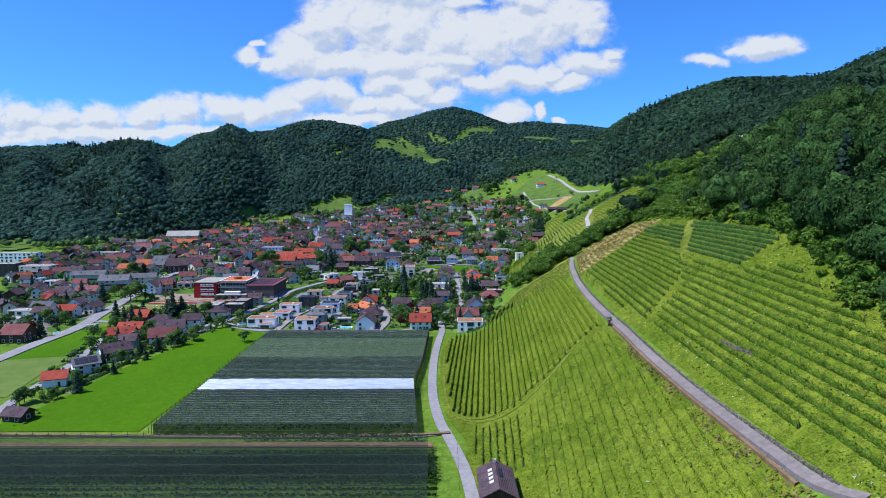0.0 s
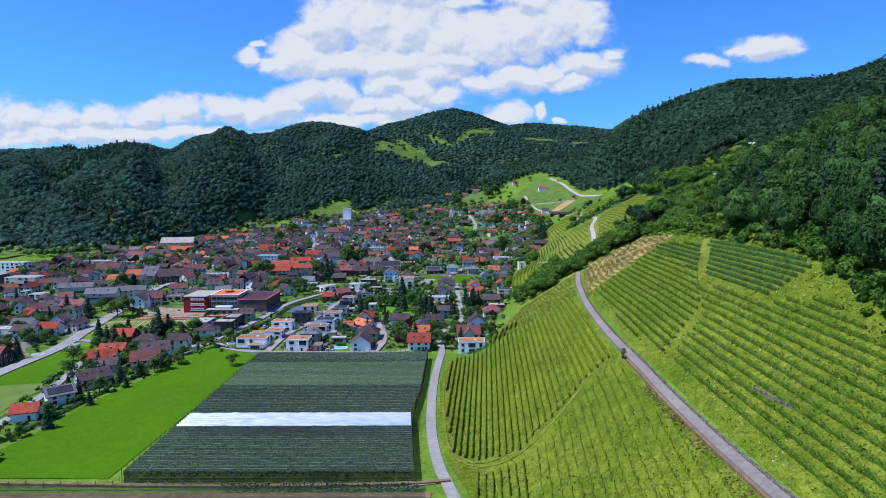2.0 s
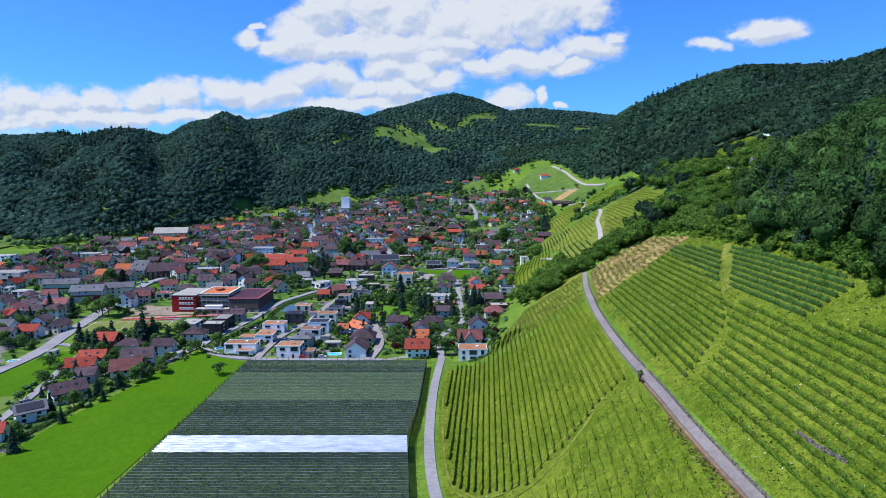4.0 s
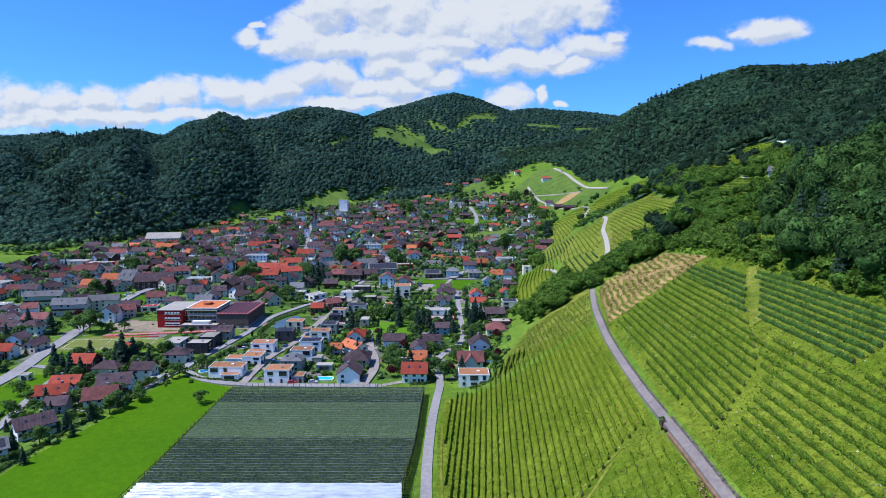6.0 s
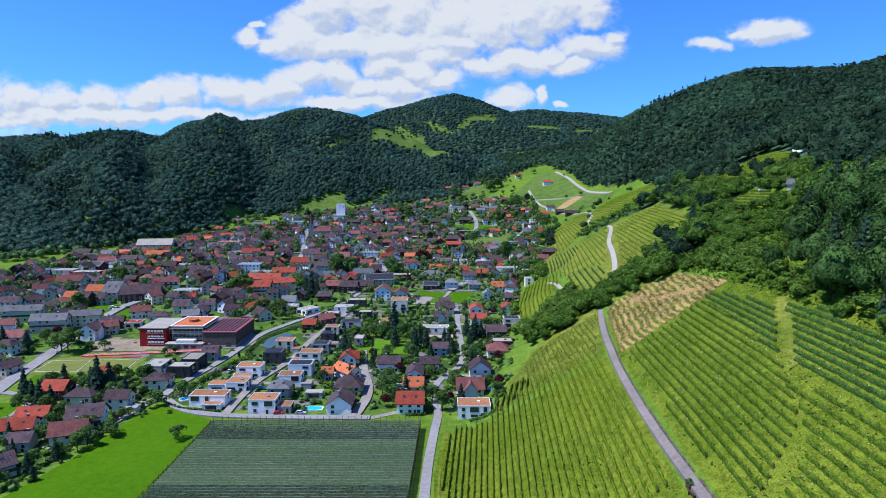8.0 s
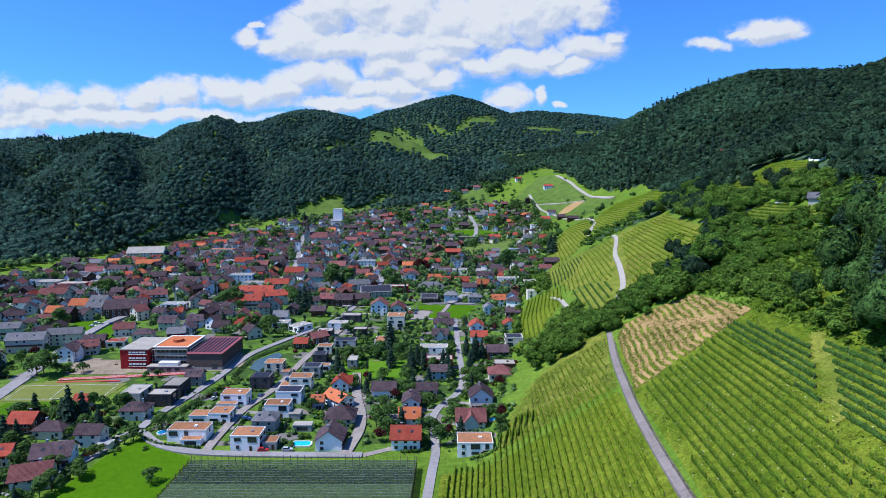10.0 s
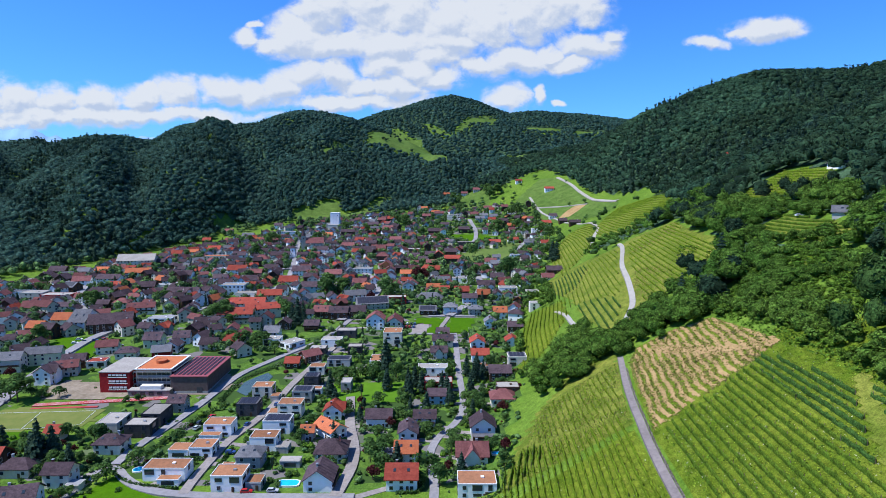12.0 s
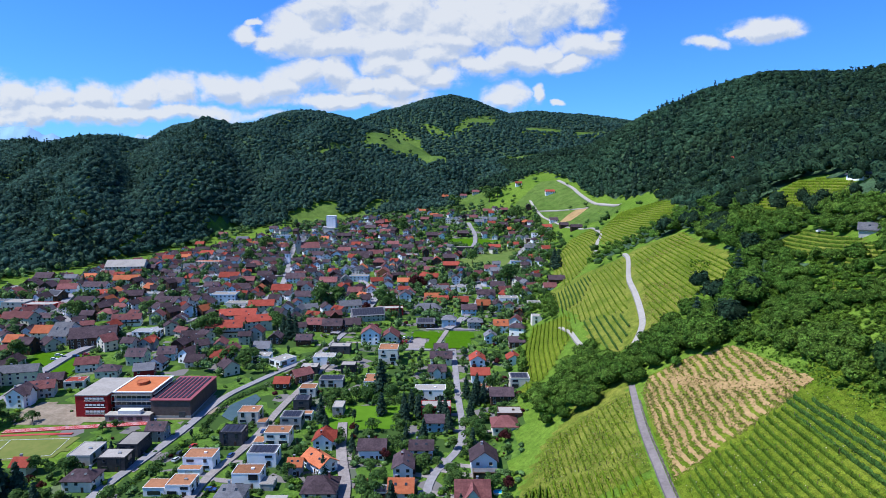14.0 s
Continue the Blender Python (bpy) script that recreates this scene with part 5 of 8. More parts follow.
WALLS = {"white": (WALL_WHITE, "white"), "cream": (WALL_CREAM, "cream"), "grey": (WALL_GREY, "grey"), "dark": (WALL_DARK, "charcoal"), "red": (WALL_RED, "dark red"), "blue": (WALL_BLUE, "pale blue"),
         "orange": (WALL_ORANGE, "orange"), "green": (WALL_GREEN, "pale green"), "wood": (WOOD, "dark timber"), "pink": (WALL_RED, "dark red")}
ROOFS = {"brown": (ROOF_BROWN, "dark brown tiled"), "mauve": (ROOF_MAUVE, "faded red tiled"), "red": (ROOF_RED, "red tiled"), "orange": (ROOF_ORANGE, "orange tiled"), "grey": (ROOF_GREY, "grey tiled"),
         "sedum": (SEDUM, "rusty planted"), "gravel": (GRAVEL, "gravelled"), "solar": (ROOF_GREY, "solar-panelled"), "gravelroof": (GRAVEL, "pale sheet"), "whiteflat": (WHITE_SHEET, "white sheet"), "glassy": (GRAVEL, "glass-edged")}
WINDOW_MESHES = {}


def window_mesh(wide, tall, dark=False):
    """A framed pane that faces -y, with a sill."""
    key = (wide, tall, dark)
    if key not in WINDOW_MESHES:
        a, b = wide / 2, tall / 2
        loop = lambda p, q, yy: [(-p, yy, -q), (p, yy, -q), (p, yy, q), (-p, yy, q)]
        verts = loop(a + .12, b + .12, .02) + loop(a + .12, b + .12, -.12) + loop(a, b, -.12) + loop(a, b, -.03)
        faces = [(4 * k + j, 4 * k + (j + 1) % 4, 4 * k + 4 + (j + 1) % 4, 4 * k + 4 + j) for k in range(3) for j in range(4)] + [(12, 13, 14, 15)]
        which = [1] * 12 + [0]
        me = bpy.data.meshes.new("window")
        me.from_pydata(verts, [], faces)
        me.materials.append(GLASS), me.materials.append(WALL_DARK if dark else TRIM)
        me.polygons.foreach_set("material_index", which)
        WINDOW_MESHES[key] = me
    return WINDOW_MESHES[key]


def openings(w, d, h, r, sparse=3.6):
    """Places of windows: x, y, z and turn, two storeys and more."""
    spots = []
    floors = max(1, int(round(h / 2.75)))
    for k in range(floors):
        z = (k + .55) * h / floors
        for turn, length, off in ((0, w, d / 2), (90, d, w / 2), (-90, d, w / 2), (180, w, d / 2)):
            n = max(1, int(length / sparse))
            for j in range(n):
                if r.random() < (.14 if sparse < 4 else .3):
                    continue
                s = (j + .5) / n * length - length / 2
                c, sn = math.cos(radians(turn)), math.sin(radians(turn))
                spots.append((s * c + off * sn, s * sn - off * c, z, turn))
    return spots


def house(x, y, w, d, h, turn, kind, wall, roof, detail=2, seed=None, lift=0.0):
    """A house with walls, roof, chimney and windows; its ridge runs along its own width."""
    r = random.Random(int(x * 7 + y * 13) if seed is None else seed)
    root = new("house")
    if kind == "gable" and turn == 90:
        w, d = d, w
    wall_mat, wall_word = WALLS[wall]
    roof_mat, roof_word = ROOFS[roof]
    rise = d * (.30 + .08 * r.random())
    a, b = w / 2, d / 2
    if kind == "flat":
        rim = .35
        part("wall", box(-a, a, -b, b, -2.5, h), BOX, wall_mat, root)
        boxes("roof", [(-a + .18, a - .18, -b + .18, b - .18, h - .1, h + .12)], roof_mat, root)
        part("parapet", box(-a - .06, a + .06, -b - .06, b + .06, h - .3, h) + box(-a + .17, a - .17, -b + .17, b - .17, h - .3, h + rim)
             + [(-a - .06, -b - .06, h + rim), (a + .06, -b - .06, h + rim), (a + .06, b + .06, h + rim), (-a - .06, b + .06, h + rim)],
             [(0, 1, 17, 16), (1, 2, 18, 17), (2, 3, 19, 18), (3, 0, 16, 19), (16, 17, 13, 12), (17, 18, 14, 13), (18, 19, 15, 14), (19, 16, 12, 15), (12, 13, 9, 8), (13, 14, 10, 9), (14, 15, 11, 10), (15, 12, 8, 11)],
             TRIM if wall == "white" else wall_mat, root)
        if roof == "solar":
            n = max(2, int(w / 2.2))
            for j in range(n):
                x0 = -a + .9 + (w - 1.8) * j / n
                part("solar_panel", [(x0, -b + 1, h + .3), (x0 + (w - 1.8) / n - .25, -b + 1, h + .3), (x0 + (w - 1.8) / n - .25, b - 1, h + .55), (x0, b - 1, h + .55),
                                             (x0, -b + 1, h + .2), (x0 + (w - 1.8) / n - .25, -b + 1, h + .2), (x0 + (w - 1.8) / n - .25, b - 1, h + .45), (x0, b - 1, h + .45)],
                             [(0, 1, 2, 3), (7, 6, 5, 4), (0, 4, 5, 1), (1, 5, 6, 2), (2, 6, 7, 3), (3, 7, 4, 0)], SOLAR, root)
        elif w > 9:
            boxes("roof_vent", [(-.6 + a * .3, .6 + a * .3, -.5, .5, h, h + .7)], METAL if r.random() < .5 else wall_mat, root)
    else:
        v = [(s * a, yy, zz) for s in (-1, 1) for yy, zz in ((-b, -2.5), (b, -2.5), (b, h), (0, h + rise), (-b, h))]
        part("wall", v, [(0, 4, 3, 2, 1), (5, 6, 7, 8, 9), (0, 5, 9, 4), (1, 2, 7, 6)], wall_mat, root) if kind != "hip" else part("wall", box(-a, a, -b, b, -2.5, h), BOX, wall_mat, root)
        rv, rf = roof_hip(w, d, h, rise) if kind == "hip" else roof_gable(w, d, h, rise)
        part("roof", rv, rf, roof_mat, root)
        if kind == "cross":
            # a second gable towards the front
            cw, cr = w * .45, rise * .92
            v = [(px, -b - 1.2, pz) for px, pz in ((-cw / 2, -2.5), (cw / 2, -2.5), (cw / 2, h), (0, h + cr), (-cw / 2, h))] + [(px, 0, pz) for px, pz in ((-cw / 2, -2.5), (cw / 2, -2.5), (cw / 2, h), (0, h + cr), (-cw / 2, h))]
            part("gable_wall", v, [(0, 1, 2, 3, 4), (0, 5, 6, 1), (1, 6, 7, 2), (0, 4, 9, 5)], wall_mat, root)
            rv, rf = roof_gable(b + 1.2, cw, h, cr)
            part("gable_roof", [(py, px - (b + 1.2) / 2, pz) for px, py, pz in rv], [q[::-1] for q in rf], roof_mat, root)
        sx = a * (.25 + .4 * r.random()) * r.choice((-1, 1))
        top = h + rise + .9
        chimney = boxes("chimney", [(sx - .4, sx + .4, .3, 1.0, h, top), (sx - .5, sx + .5, .2, 1.1, top, top + .15)][:1 if detail > 1 else 2], WALL_GREY if r.random() < .5 else ROOF_MAUVE, root)
        if detail > 1:
            boxes("chimney_cap", [(sx - .5, sx + .5, .2, 1.1, top, top + .15)], METAL, chimney)
        if roof == "solar":
            n = max(3, int(w / 1.9))
            y0, y1 = -b + .2, -.7
            for j in range(n):
                x0 = -a + .4 + (w - .8) * j / n
                x1 = x0 + (w - .8) / n - .12
                zz = lambda yy: h + rise * (1 + yy / b) + .36
                v = [(x0, y0, zz(y0)), (x1, y0, zz(y0)), (x1, y1, zz(y1)), (x0, y1, zz(y1))]
                part("solar_panel", v + [(px, py, pz + .08) for px, py, pz in v], BOX, SOLAR, root)
        elif detail > 1 and r.random() < .45:
            for side in (-1, 1):
                sx2 = side * a * .45
                part("skylight", [(sx2 - .5, -b * .6, h + rise * .4 + .34), (sx2 + .5, -b * .6, h + rise * .4 + .34), (sx2 + .5, -b * .4, h + rise * .6 + .34), (sx2 - .5, -b * .4, h + rise * .6 + .34),
                                  (sx2 - .5, -b * .6, h + rise * .4 + .42), (sx2 + .5, -b * .6, h + rise * .4 + .42), (sx2 + .5, -b * .4, h + rise * .6 + .42), (sx2 - .5, -b * .4, h + rise * .6 + .42)], BOX, GLASS, root)
        if detail > 1 and r.random() < .4 and h > 4.5 and kind == "gable":
            # timber balcony along the front
            boxes("balcony", [(-a + .2, a - .2, -b - 1.1, -b, h * .5 - .15, h * .5), (-a + .2, a - .2, -b - 1.12, -b - 1.0, h * .5, h * .5 + .95)], WOOD, root, "timber balcony")
    if detail > 1:
        wide, tall = 1.3, 1.35
        for wx, wy, wz, wt in openings(w, d, h, r, 4.4 if kind == "flat" else 3.6):
            if wt == 180:
                continue
            if kind == "flat":
                wide, tall = r.choice(((1.1, 1.2), (2.4, 1.3), (3.4, 2.1), (1.3, 2.1), (2.8, .9)))
            win = new("window", window_mesh(wide, tall, kind == "flat"))
            win.parent = root
            win.matrix_local = pose(wx, wy, wz, 0, 0, wt)
        door = boxes("door", [(a * .3, a * .3 + 1.0, -b - .06, -b + .05, 0, 2.1)], WOOD, root)
    else:
        sizes = []
        for wx, wy, wz, wt in openings(w, d, h, r):
            if wt == 180:
                continue
            e = .65
            sizes.append((wx - e, wx + e, wy - .06, wy + .06, wz - .7, wz + .7) if wt == 0 else (wx - .06, wx + .06, wy - e, wy + e, wz - .7, wz + .7))
        glass = boxes("window_set", sizes, GLASS, root)
        glass["kind"] = "stuff"
    lowest = min(float(land(x + i * a * .7, y + j * b * .7)) for i in (-1, 1) for j in (-1, 1)) * .5 + float(land(x, y)) * .5 + lift
    root.matrix_basis = pose(x, y, lowest, 0, 0, 90 if (kind == "gable" and turn == 90) else turn)
    story = "tall" if h > 7 else "low" if h < 4.2 else "two-storey"
    shape = {"flat": "flat-roofed", "hip": "hip-roofed", "gable": "gabled", "cross": "cross-gabled"}[kind]
    tagged(root, f"{story} {shape} {wall_word} house with a {roof_word} roof", "house", "houses of the village")
    TAKEN.append((x, y, max(w, d) * .62))
    return root


TAKEN = []


# ---- the houses that stand out, street by street: x, y, width, depth, height, turn ----
house(-77.6, 339.6, 11.8, 9.3, 6.2, 0, "flat", "white", "sedum")
house(-68.2, 339.4, 5.8, 6.5, 3, 0, "flat", "grey", "sedum")
house(-75.1, 356.4, 9.7, 8.8, 5.6, 0, "hip", "grey", "grey")
house(-104.6, 347.4, 16.2, 8.4, 5.0, 0, "flat", "white", "sedum")
house(-97.9, 366.4, 9.5, 8.8, 4.6, 0, "flat", "white", "sedum")
house(-98.6, 387.2, 12.4, 8.6, 5.6, 0, "flat", "white", "sedum")
house(-74.0, 372.4, 11.2, 7.9, 6, 0, "flat", "white", "sedum")
house(-73.0, 390.0, 12.2, 8.4, 6, 0, "flat", "white", "solar")
house(-92.8, 410.6, 10.2, 9, 6.2, 0, "flat", "dark", "solar")
house(-92.2, 433.4, 10.2, 8.6, 6, 0, "flat", "cream", "sedum")
house(-71.8, 409.2, 11.4, 8.4, 6.5, 0, "flat", "cream", "sedum")
house(-70.0, 427.6, 10, 8.4, 6, 0, "flat", "grey", "solar")
house(-69.5, 447.2, 7.9, 7.4, 6, 0, "flat", "dark", "solar")
house(-70.2, 465.2, 8.8, 7.4, 5, 0, "flat", "cream", "sedum")
house(-64.1, 435.9, 4.4, 4.7, 3.2, 0, "flat", "white", "sedum")
house(-49.7, 441.7, 5.3, 8.4, 5, 0, "flat", "grey", "gravel")
house(-133.8, 385.9, 11.4, 8.4, 6, 0, "flat", "dark", "gravel")
house(-133.4, 400.6, 8.8, 13, 6, 0, "flat", "dark", "gravel")
house(-138.5, 369.9, 11.4, 9.3, 4.6, 0, "hip", "cream", "brown")
house(-149.6, 392.2, 9.7, 13, 5, 0, "flat", "grey", "gravel")
house(-129.1, 414.1, 7.9, 7.4, 5.6, 0, "gable", "grey", "brown")
house(-13.1, 340.6, 11.4, 10.2, 5, 0, "gable", "white", "red")
house(-12.7, 361.5, 8.8, 9.3, 5, 0, "gable", "white", "orange")
house(-20.3, 362.5, 5.3, 5.6, 3, 0, "flat", "white", "solar")
house(-13.0, 381.0, 7.9, 11.2, 5, 90, "gable", "white", "brown")
house(-27.4, 396.3, 11.4, 8.4, 5, 0, "gable", "white", "brown")
house(-6.1, 396.1, 9.7, 7.4, 5, 0, "gable", "white", "brown")
house(-0.7, 424.5, 8.8, 7.4, 5, 0, "gable", "blue", "brown")
house(-44.0, 340.4, 10.6, 11.2, 4.6, 90, "gable", "white", "brown")
house(-43.6, 363.4, 12.3, 12.1, 4.2, 0, "hip", "cream", "brown")
house(-48.4, 385.4, 13.2, 8.4, 4.2, -45, "gable", "white", "orange")
house(-57.4, 381.1, 5.3, 5.6, 4.5, 0, "gable", "grey", "orange")
house(-50.5, 406.4, 9.7, 8.4, 4.6, 90, "cross", "white", "red")
house(14.2, 360.0, 12.3, 11.2, 4.6, 0, "cross", "cream", "mauve")
house(20.2, 385.1, 10.6, 10.2, 5.6, 90, "gable", "white", "brown")
house(32.5, 419.8, 11.9, 10.2, 4, 0, "hip", "cream", "mauve")
house(36.1, 429.6, 11.4, 8.4, 5, 0, "flat", "wood", "glassy")
house(45.5, 467.7, 10.6, 9.3, 6, 0, "flat", "cream", "solar")
house(25.1, 485.4, 10.1, 8.4, 5.6, 0, "gable", "white", "red")
house(25.0, 512.2, 9, 11, 5, 90, "gable", "white", "red")
house(25.3, 468.5, 10.1, 7.4, 4, 0, "flat", "cream", "sedum")
house(47.0, 506.8, 8, 9, 5, 90, "gable", "white", "red")
house(46.9, 588.2, 10, 9, 6, 0, "gable", "white", "orange")
house(37.2, 562.3, 8, 9, 5, 90, "gable", "white", "grey")
house(53.6, 546.3, 10, 8, 4.5, 0, "gable", "wood", "brown")
house(2.4, 533.1, 8, 8, 5, 0, "gable", "cream", "brown")
house(2.4, 515.7, 13, 8, 5, 0, "gable", "cream", "brown")
house(0.1, 492.3, 9.7, 8.4, 5, 0, "cross", "cream", "brown")
house(-3.4, 462.2, 16.7, 8.4, 5.6, 0, "flat", "white", "gravel")
house(-0.1, 439.9, 15, 8.4, 6, 0, "flat", "red", "gravel")
house(-30.6, 517.8, 12, 13, 10, 0, "flat", "cream", "sedum")
house(-46.6, 559.7, 12.5, 12, 8, 90, "gable", "white", "mauve")
house(-33.1, 563.1, 11, 14, 5, 90, "gable", "cream", "mauve")
house(-64.4, 538.0, 13, 9, 5, 0, "flat", "dark", "gravel")
house(-70.7, 515.8, 13, 9, 5.2, 0, "flat", "white", "gravel")
house(-76.4, 498.2, 10.1, 8.4, 5, 0, "flat", "dark", "gravel")
house(-53.6, 501.6, 8.8, 7.4, 5, 0, "flat", "dark", "gravel")
house(-60.1, 480.1, 13.6, 8.4, 4.2, 0, "flat", "grey", "solar")
house(-36.9, 478.0, 7.9, 13, 5, 0, "flat", "white", "sedum")
house(-87.1, 475.9, 7.9, 7.4, 4, 0, "gable", "wood", "red")
house(-79.2, 486.8, 10.6, 8.4, 4.6, 40, "gable", "wood", "mauve")
house(-110.8, 517.8, 11, 9, 5, 0, "flat", "white", "gravel")
house(-96.8, 514.2, 10, 13, 4, -35, "flat", "white", "gravel")
house(-92.3, 555.3, 10, 9, 4.6, 0, "gable", "wood", "brown")
house(-115.5, 535.2, 10, 9, 5, 0, "gable", "white", "grey")
house(-113.2, 558.7, 8, 9, 5, 90, "gable", "wood", "brown")
house(-164.0, 349.6, 12.3, 8.4, 3.8, 0, "hip", "cream", "brown")
house(-142.5, 341.3, 9.7, 7.4, 6, 0, "gable", "cream", "brown")
house(-147.1, 324.1, 13.2, 10.2, 5, 15, "gable", "white", "brown")
house(-144.6, 308.2, 12.3, 10.2, 4.6, 20, "gable", "cream", "mauve")
house(-179.2, 355.5, 10.6, 9.3, 5, 0, "gable", "wood", "red")
house(-168.9, 324.2, 11.4, 8.4, 5, 10, "gable", "white", "red")
house(-169.3, 380.9, 6.2, 6.5, 4.5, 0, "gable", "cream", "red")
house(-158.9, 301.4, 7.9, 7.4, 4, 10, "gable", "grey", "brown")
house(-222.7, 313.4, 11.9, 11.2, 5, 0, "gable", "wood", "mauve")
house(-234.4, 375.7, 11, 8.4, 5, 0, "gable", "white", "red")
house(-167.9, 312.4, 12.3, 9.3, 4.6, 15, "gable", "cream", "red")
house(-153.6, 278.5, 12.4, 8.2, 4.6, 48, "gable", "white", "brown")
house(-155.2, 258.0, 9.6, 7.4, 4.2, 42, "gable", "white", "solar")
house(-156.6, 240.0, 8.2, 6.8, 3.6, 20, "gable", "white", "red")
house(-145.6, 202.3, 7.5, 5.6, 2.6, -10, "gable", "wood", "brown")
house(-198.4, 339.3, 4.4, 3.7, 3, 0, "flat", "cream", "gravel")
house(-264.8, 425.4, 8.8, 8.4, 5.5, 0, "gable", "white", "brown")
house(-240.6, 395.5, 8.8, 8.4, 5.5, 90, "gable", "white", "brown")
house(-256.9, 386.3, 12.3, 8.4, 5, 0, "gable", "white", "grey")
house(-253.9, 352.1, 12.3, 8.4, 4, 0, "flat", "cream", "gravel")
house(-256.9, 367.7, 14.1, 8.4, 6, 0, "flat", "cream", "gravel")
house(-276.6, 438.5, 9.7, 8.4, 5.5, 0, "gable", "white", "brown")
house(-260.6, 442.5, 15, 9.3, 5.5, 0, "gable", "cream", "mauve")
house(-307.4, 475.6, 10.6, 8.4, 6, 0, "flat", "white", "gravel")
house(-423.7, 605.5, 40, 12, 12, 0, "flat", "white", "gravel")
house(-352.8, 527.7, 26, 14, 10, 0, "flat", "cream", "gravel")
house(-387.6, 533.6, 26, 12, 11, 0, "flat", "dark", "gravel")
house(-332.6, 491.4, 14.1, 7.4, 5, 0, "flat", "white", "gravel")
house(-288.9, 493.7, 24.6, 9.3, 8, 10, "gable", "green", "grey")
house(-255.6, 469.9, 21.1, 9.3, 8, 10, "gable", "cream", "grey")
house(-319.3, 525.4, 12, 10, 6, 0, "gable", "cream", "brown")
house(-238.0, 555.8, 28, 18, 7, 20, "gable", "wood", "brown")
house(-260.9, 561.4, 12, 22, 7, 0, "gable", "white", "grey")
house(-239.9, 604.1, 20, 9, 6, 15, "gable", "white", "mauve")
house(-353.2, 827.1, 40, 20, 9, 10, "gable", "cream", "gravelroof", detail=1)
house(-317.8, 757.7, 24, 11, 7, 10, "gable", "cream", "orange", detail=1)
house(-330.0, 723.6, 22, 11, 7, 0, "gable", "white", "brown", detail=1)
house(-209.4, 573.0, 18, 11, 5, 0, "flat", "white", "whiteflat")
house(-264.0, 699.2, 16, 10, 5, 0, "flat", "cream", "whiteflat", detail=1)
house(-339.6, 656.4, 26, 12, 5, 0, "flat", "pink", "gravel", detail=1)
house(-363.1, 661.1, 20, 14, 6, 0, "flat", "grey", "gravel", detail=1)
house(-240.1, 483.4, 19.4, 8.4, 7.5, 15, "gable", "green", "grey")
house(-218.8, 452.6, 10.6, 9.3, 7, 90, "cross", "white", "brown")
house(-215.0, 464.8, 11.4, 9.3, 5.5, 20, "gable", "cream", "mauve")
house(-218.4, 477.8, 12.3, 9.3, 5, 15, "gable", "wood", "brown")
house(-204.7, 477.8, 10.6, 8.4, 4, 10, "flat", "cream", "red")
house(-212.9, 504.0, 12.3, 9.3, 5, 15, "gable", "cream", "mauve")
house(-195.5, 494.1, 12.3, 8.4, 4, 10, "hip", "cream", "brown")
house(-188.2, 515.6, 11, 10, 6, 0, "gable", "green", "brown")
house(-173.5, 493.8, 10.6, 9.3, 5, 15, "gable", "red", "grey")
house(-173.0, 523.2, 10, 9, 5, 10, "gable", "blue", "brown")
house(-171.5, 505.6, 9, 9, 5, 90, "gable", "white", "brown")
house(-156.1, 611.2, 27, 11, 8, 5, "gable", "cream", "red")
house(-153.6, 575.5, 26, 11, 8, 5, "gable", "cream", "red")
house(-138.8, 592.3, 26, 11, 8, 20, "gable", "cream", "red")
house(-147.1, 642.7, 20, 11, 8, 5, "gable", "cream", "red", detail=1)
house(-56.8, 623.9, 26, 14, 5, 15, "gable", "grey", "solar")
house(-40.2, 640.0, 22, 9, 6, 5, "flat", "red", "gravel", detail=1)
house(-9.0, 642.6, 24, 14, 4, 0, "hip", "grey", "grey", detail=1)
house(-60.2, 795.4, 13, 10, 8, 90, "gable", "orange", "mauve", detail=1)
house(-34.2, 749.7, 14, 10, 7, 0, "gable", "white", "orange", detail=1)
house(-29.8, 683.3, 10, 12, 8, 90, "gable", "white", "brown", detail=1)
house(-171.5, 666.9, 26, 10, 4, 0, "flat", "cream", "gravel", detail=1)
house(-190.5, 679.5, 22, 14, 9, 0, "flat", "blue", "gravel", detail=1)
house(-119.5, 678.4, 16, 11, 8, 0, "gable", "blue", "brown", detail=1)
house(-78.3, 588.0, 14, 10, 6, 0, "gable", "wood", "brown")
house(-64.1, 591.3, 12, 10, 6, 0, "gable", "wood", "brown")
house(-91.8, 591.1, 12, 10, 6, 0, "gable", "wood", "mauve")
house(-75.0, 650.8, 18, 11, 6, 20, "gable", "white", "grey", detail=1)
house(25.5, 638.8, 12, 9, 6, 0, "gable", "blue", "brown")
house(8.5, 604, 11, 9, 6, 0, "hip", "blue", "grey")
house(-9.5, 602, 13, 9, 4, 0, "gable", "wood", "solar")
house(28.5, 601, 11, 9, 5, 0, "hip", "grey", "grey")
house(62.8, 680.0, 17, 11, 6, 0, "flat", "white", "gravel", detail=1)
house(57.6, 734.6, 13, 10, 6, 0, "gable", "white", "brown", detail=1)
house(44.1, 702.0, 16, 10, 5, 0, "gable", "cream", "brown", detail=1)
house(22.9, 731.6, 22, 10, 5, 0, "flat", "white", "gravel", detail=1)
house(1.9, 714.2, 14, 11, 6, 0, "gable", "grey", "grey", detail=1)
house(-4.3, 690.1, 16, 10, 4, 0, "gable", "cream", "orange", detail=1)
house(15.0, 848.3, 20, 10, 7, 0, "gable", "wood", "red", detail=1)
house(58.7, 832.5, 13, 10, 6, 0, "gable", "white", "mauve", detail=1)
house(63.8, 822.5, 12, 9, 5, 0, "gable", "white", "grey", detail=1)
house(35.6, 988.2, 24, 11, 7, 0, "flat", "dark", "gravel", detail=1)
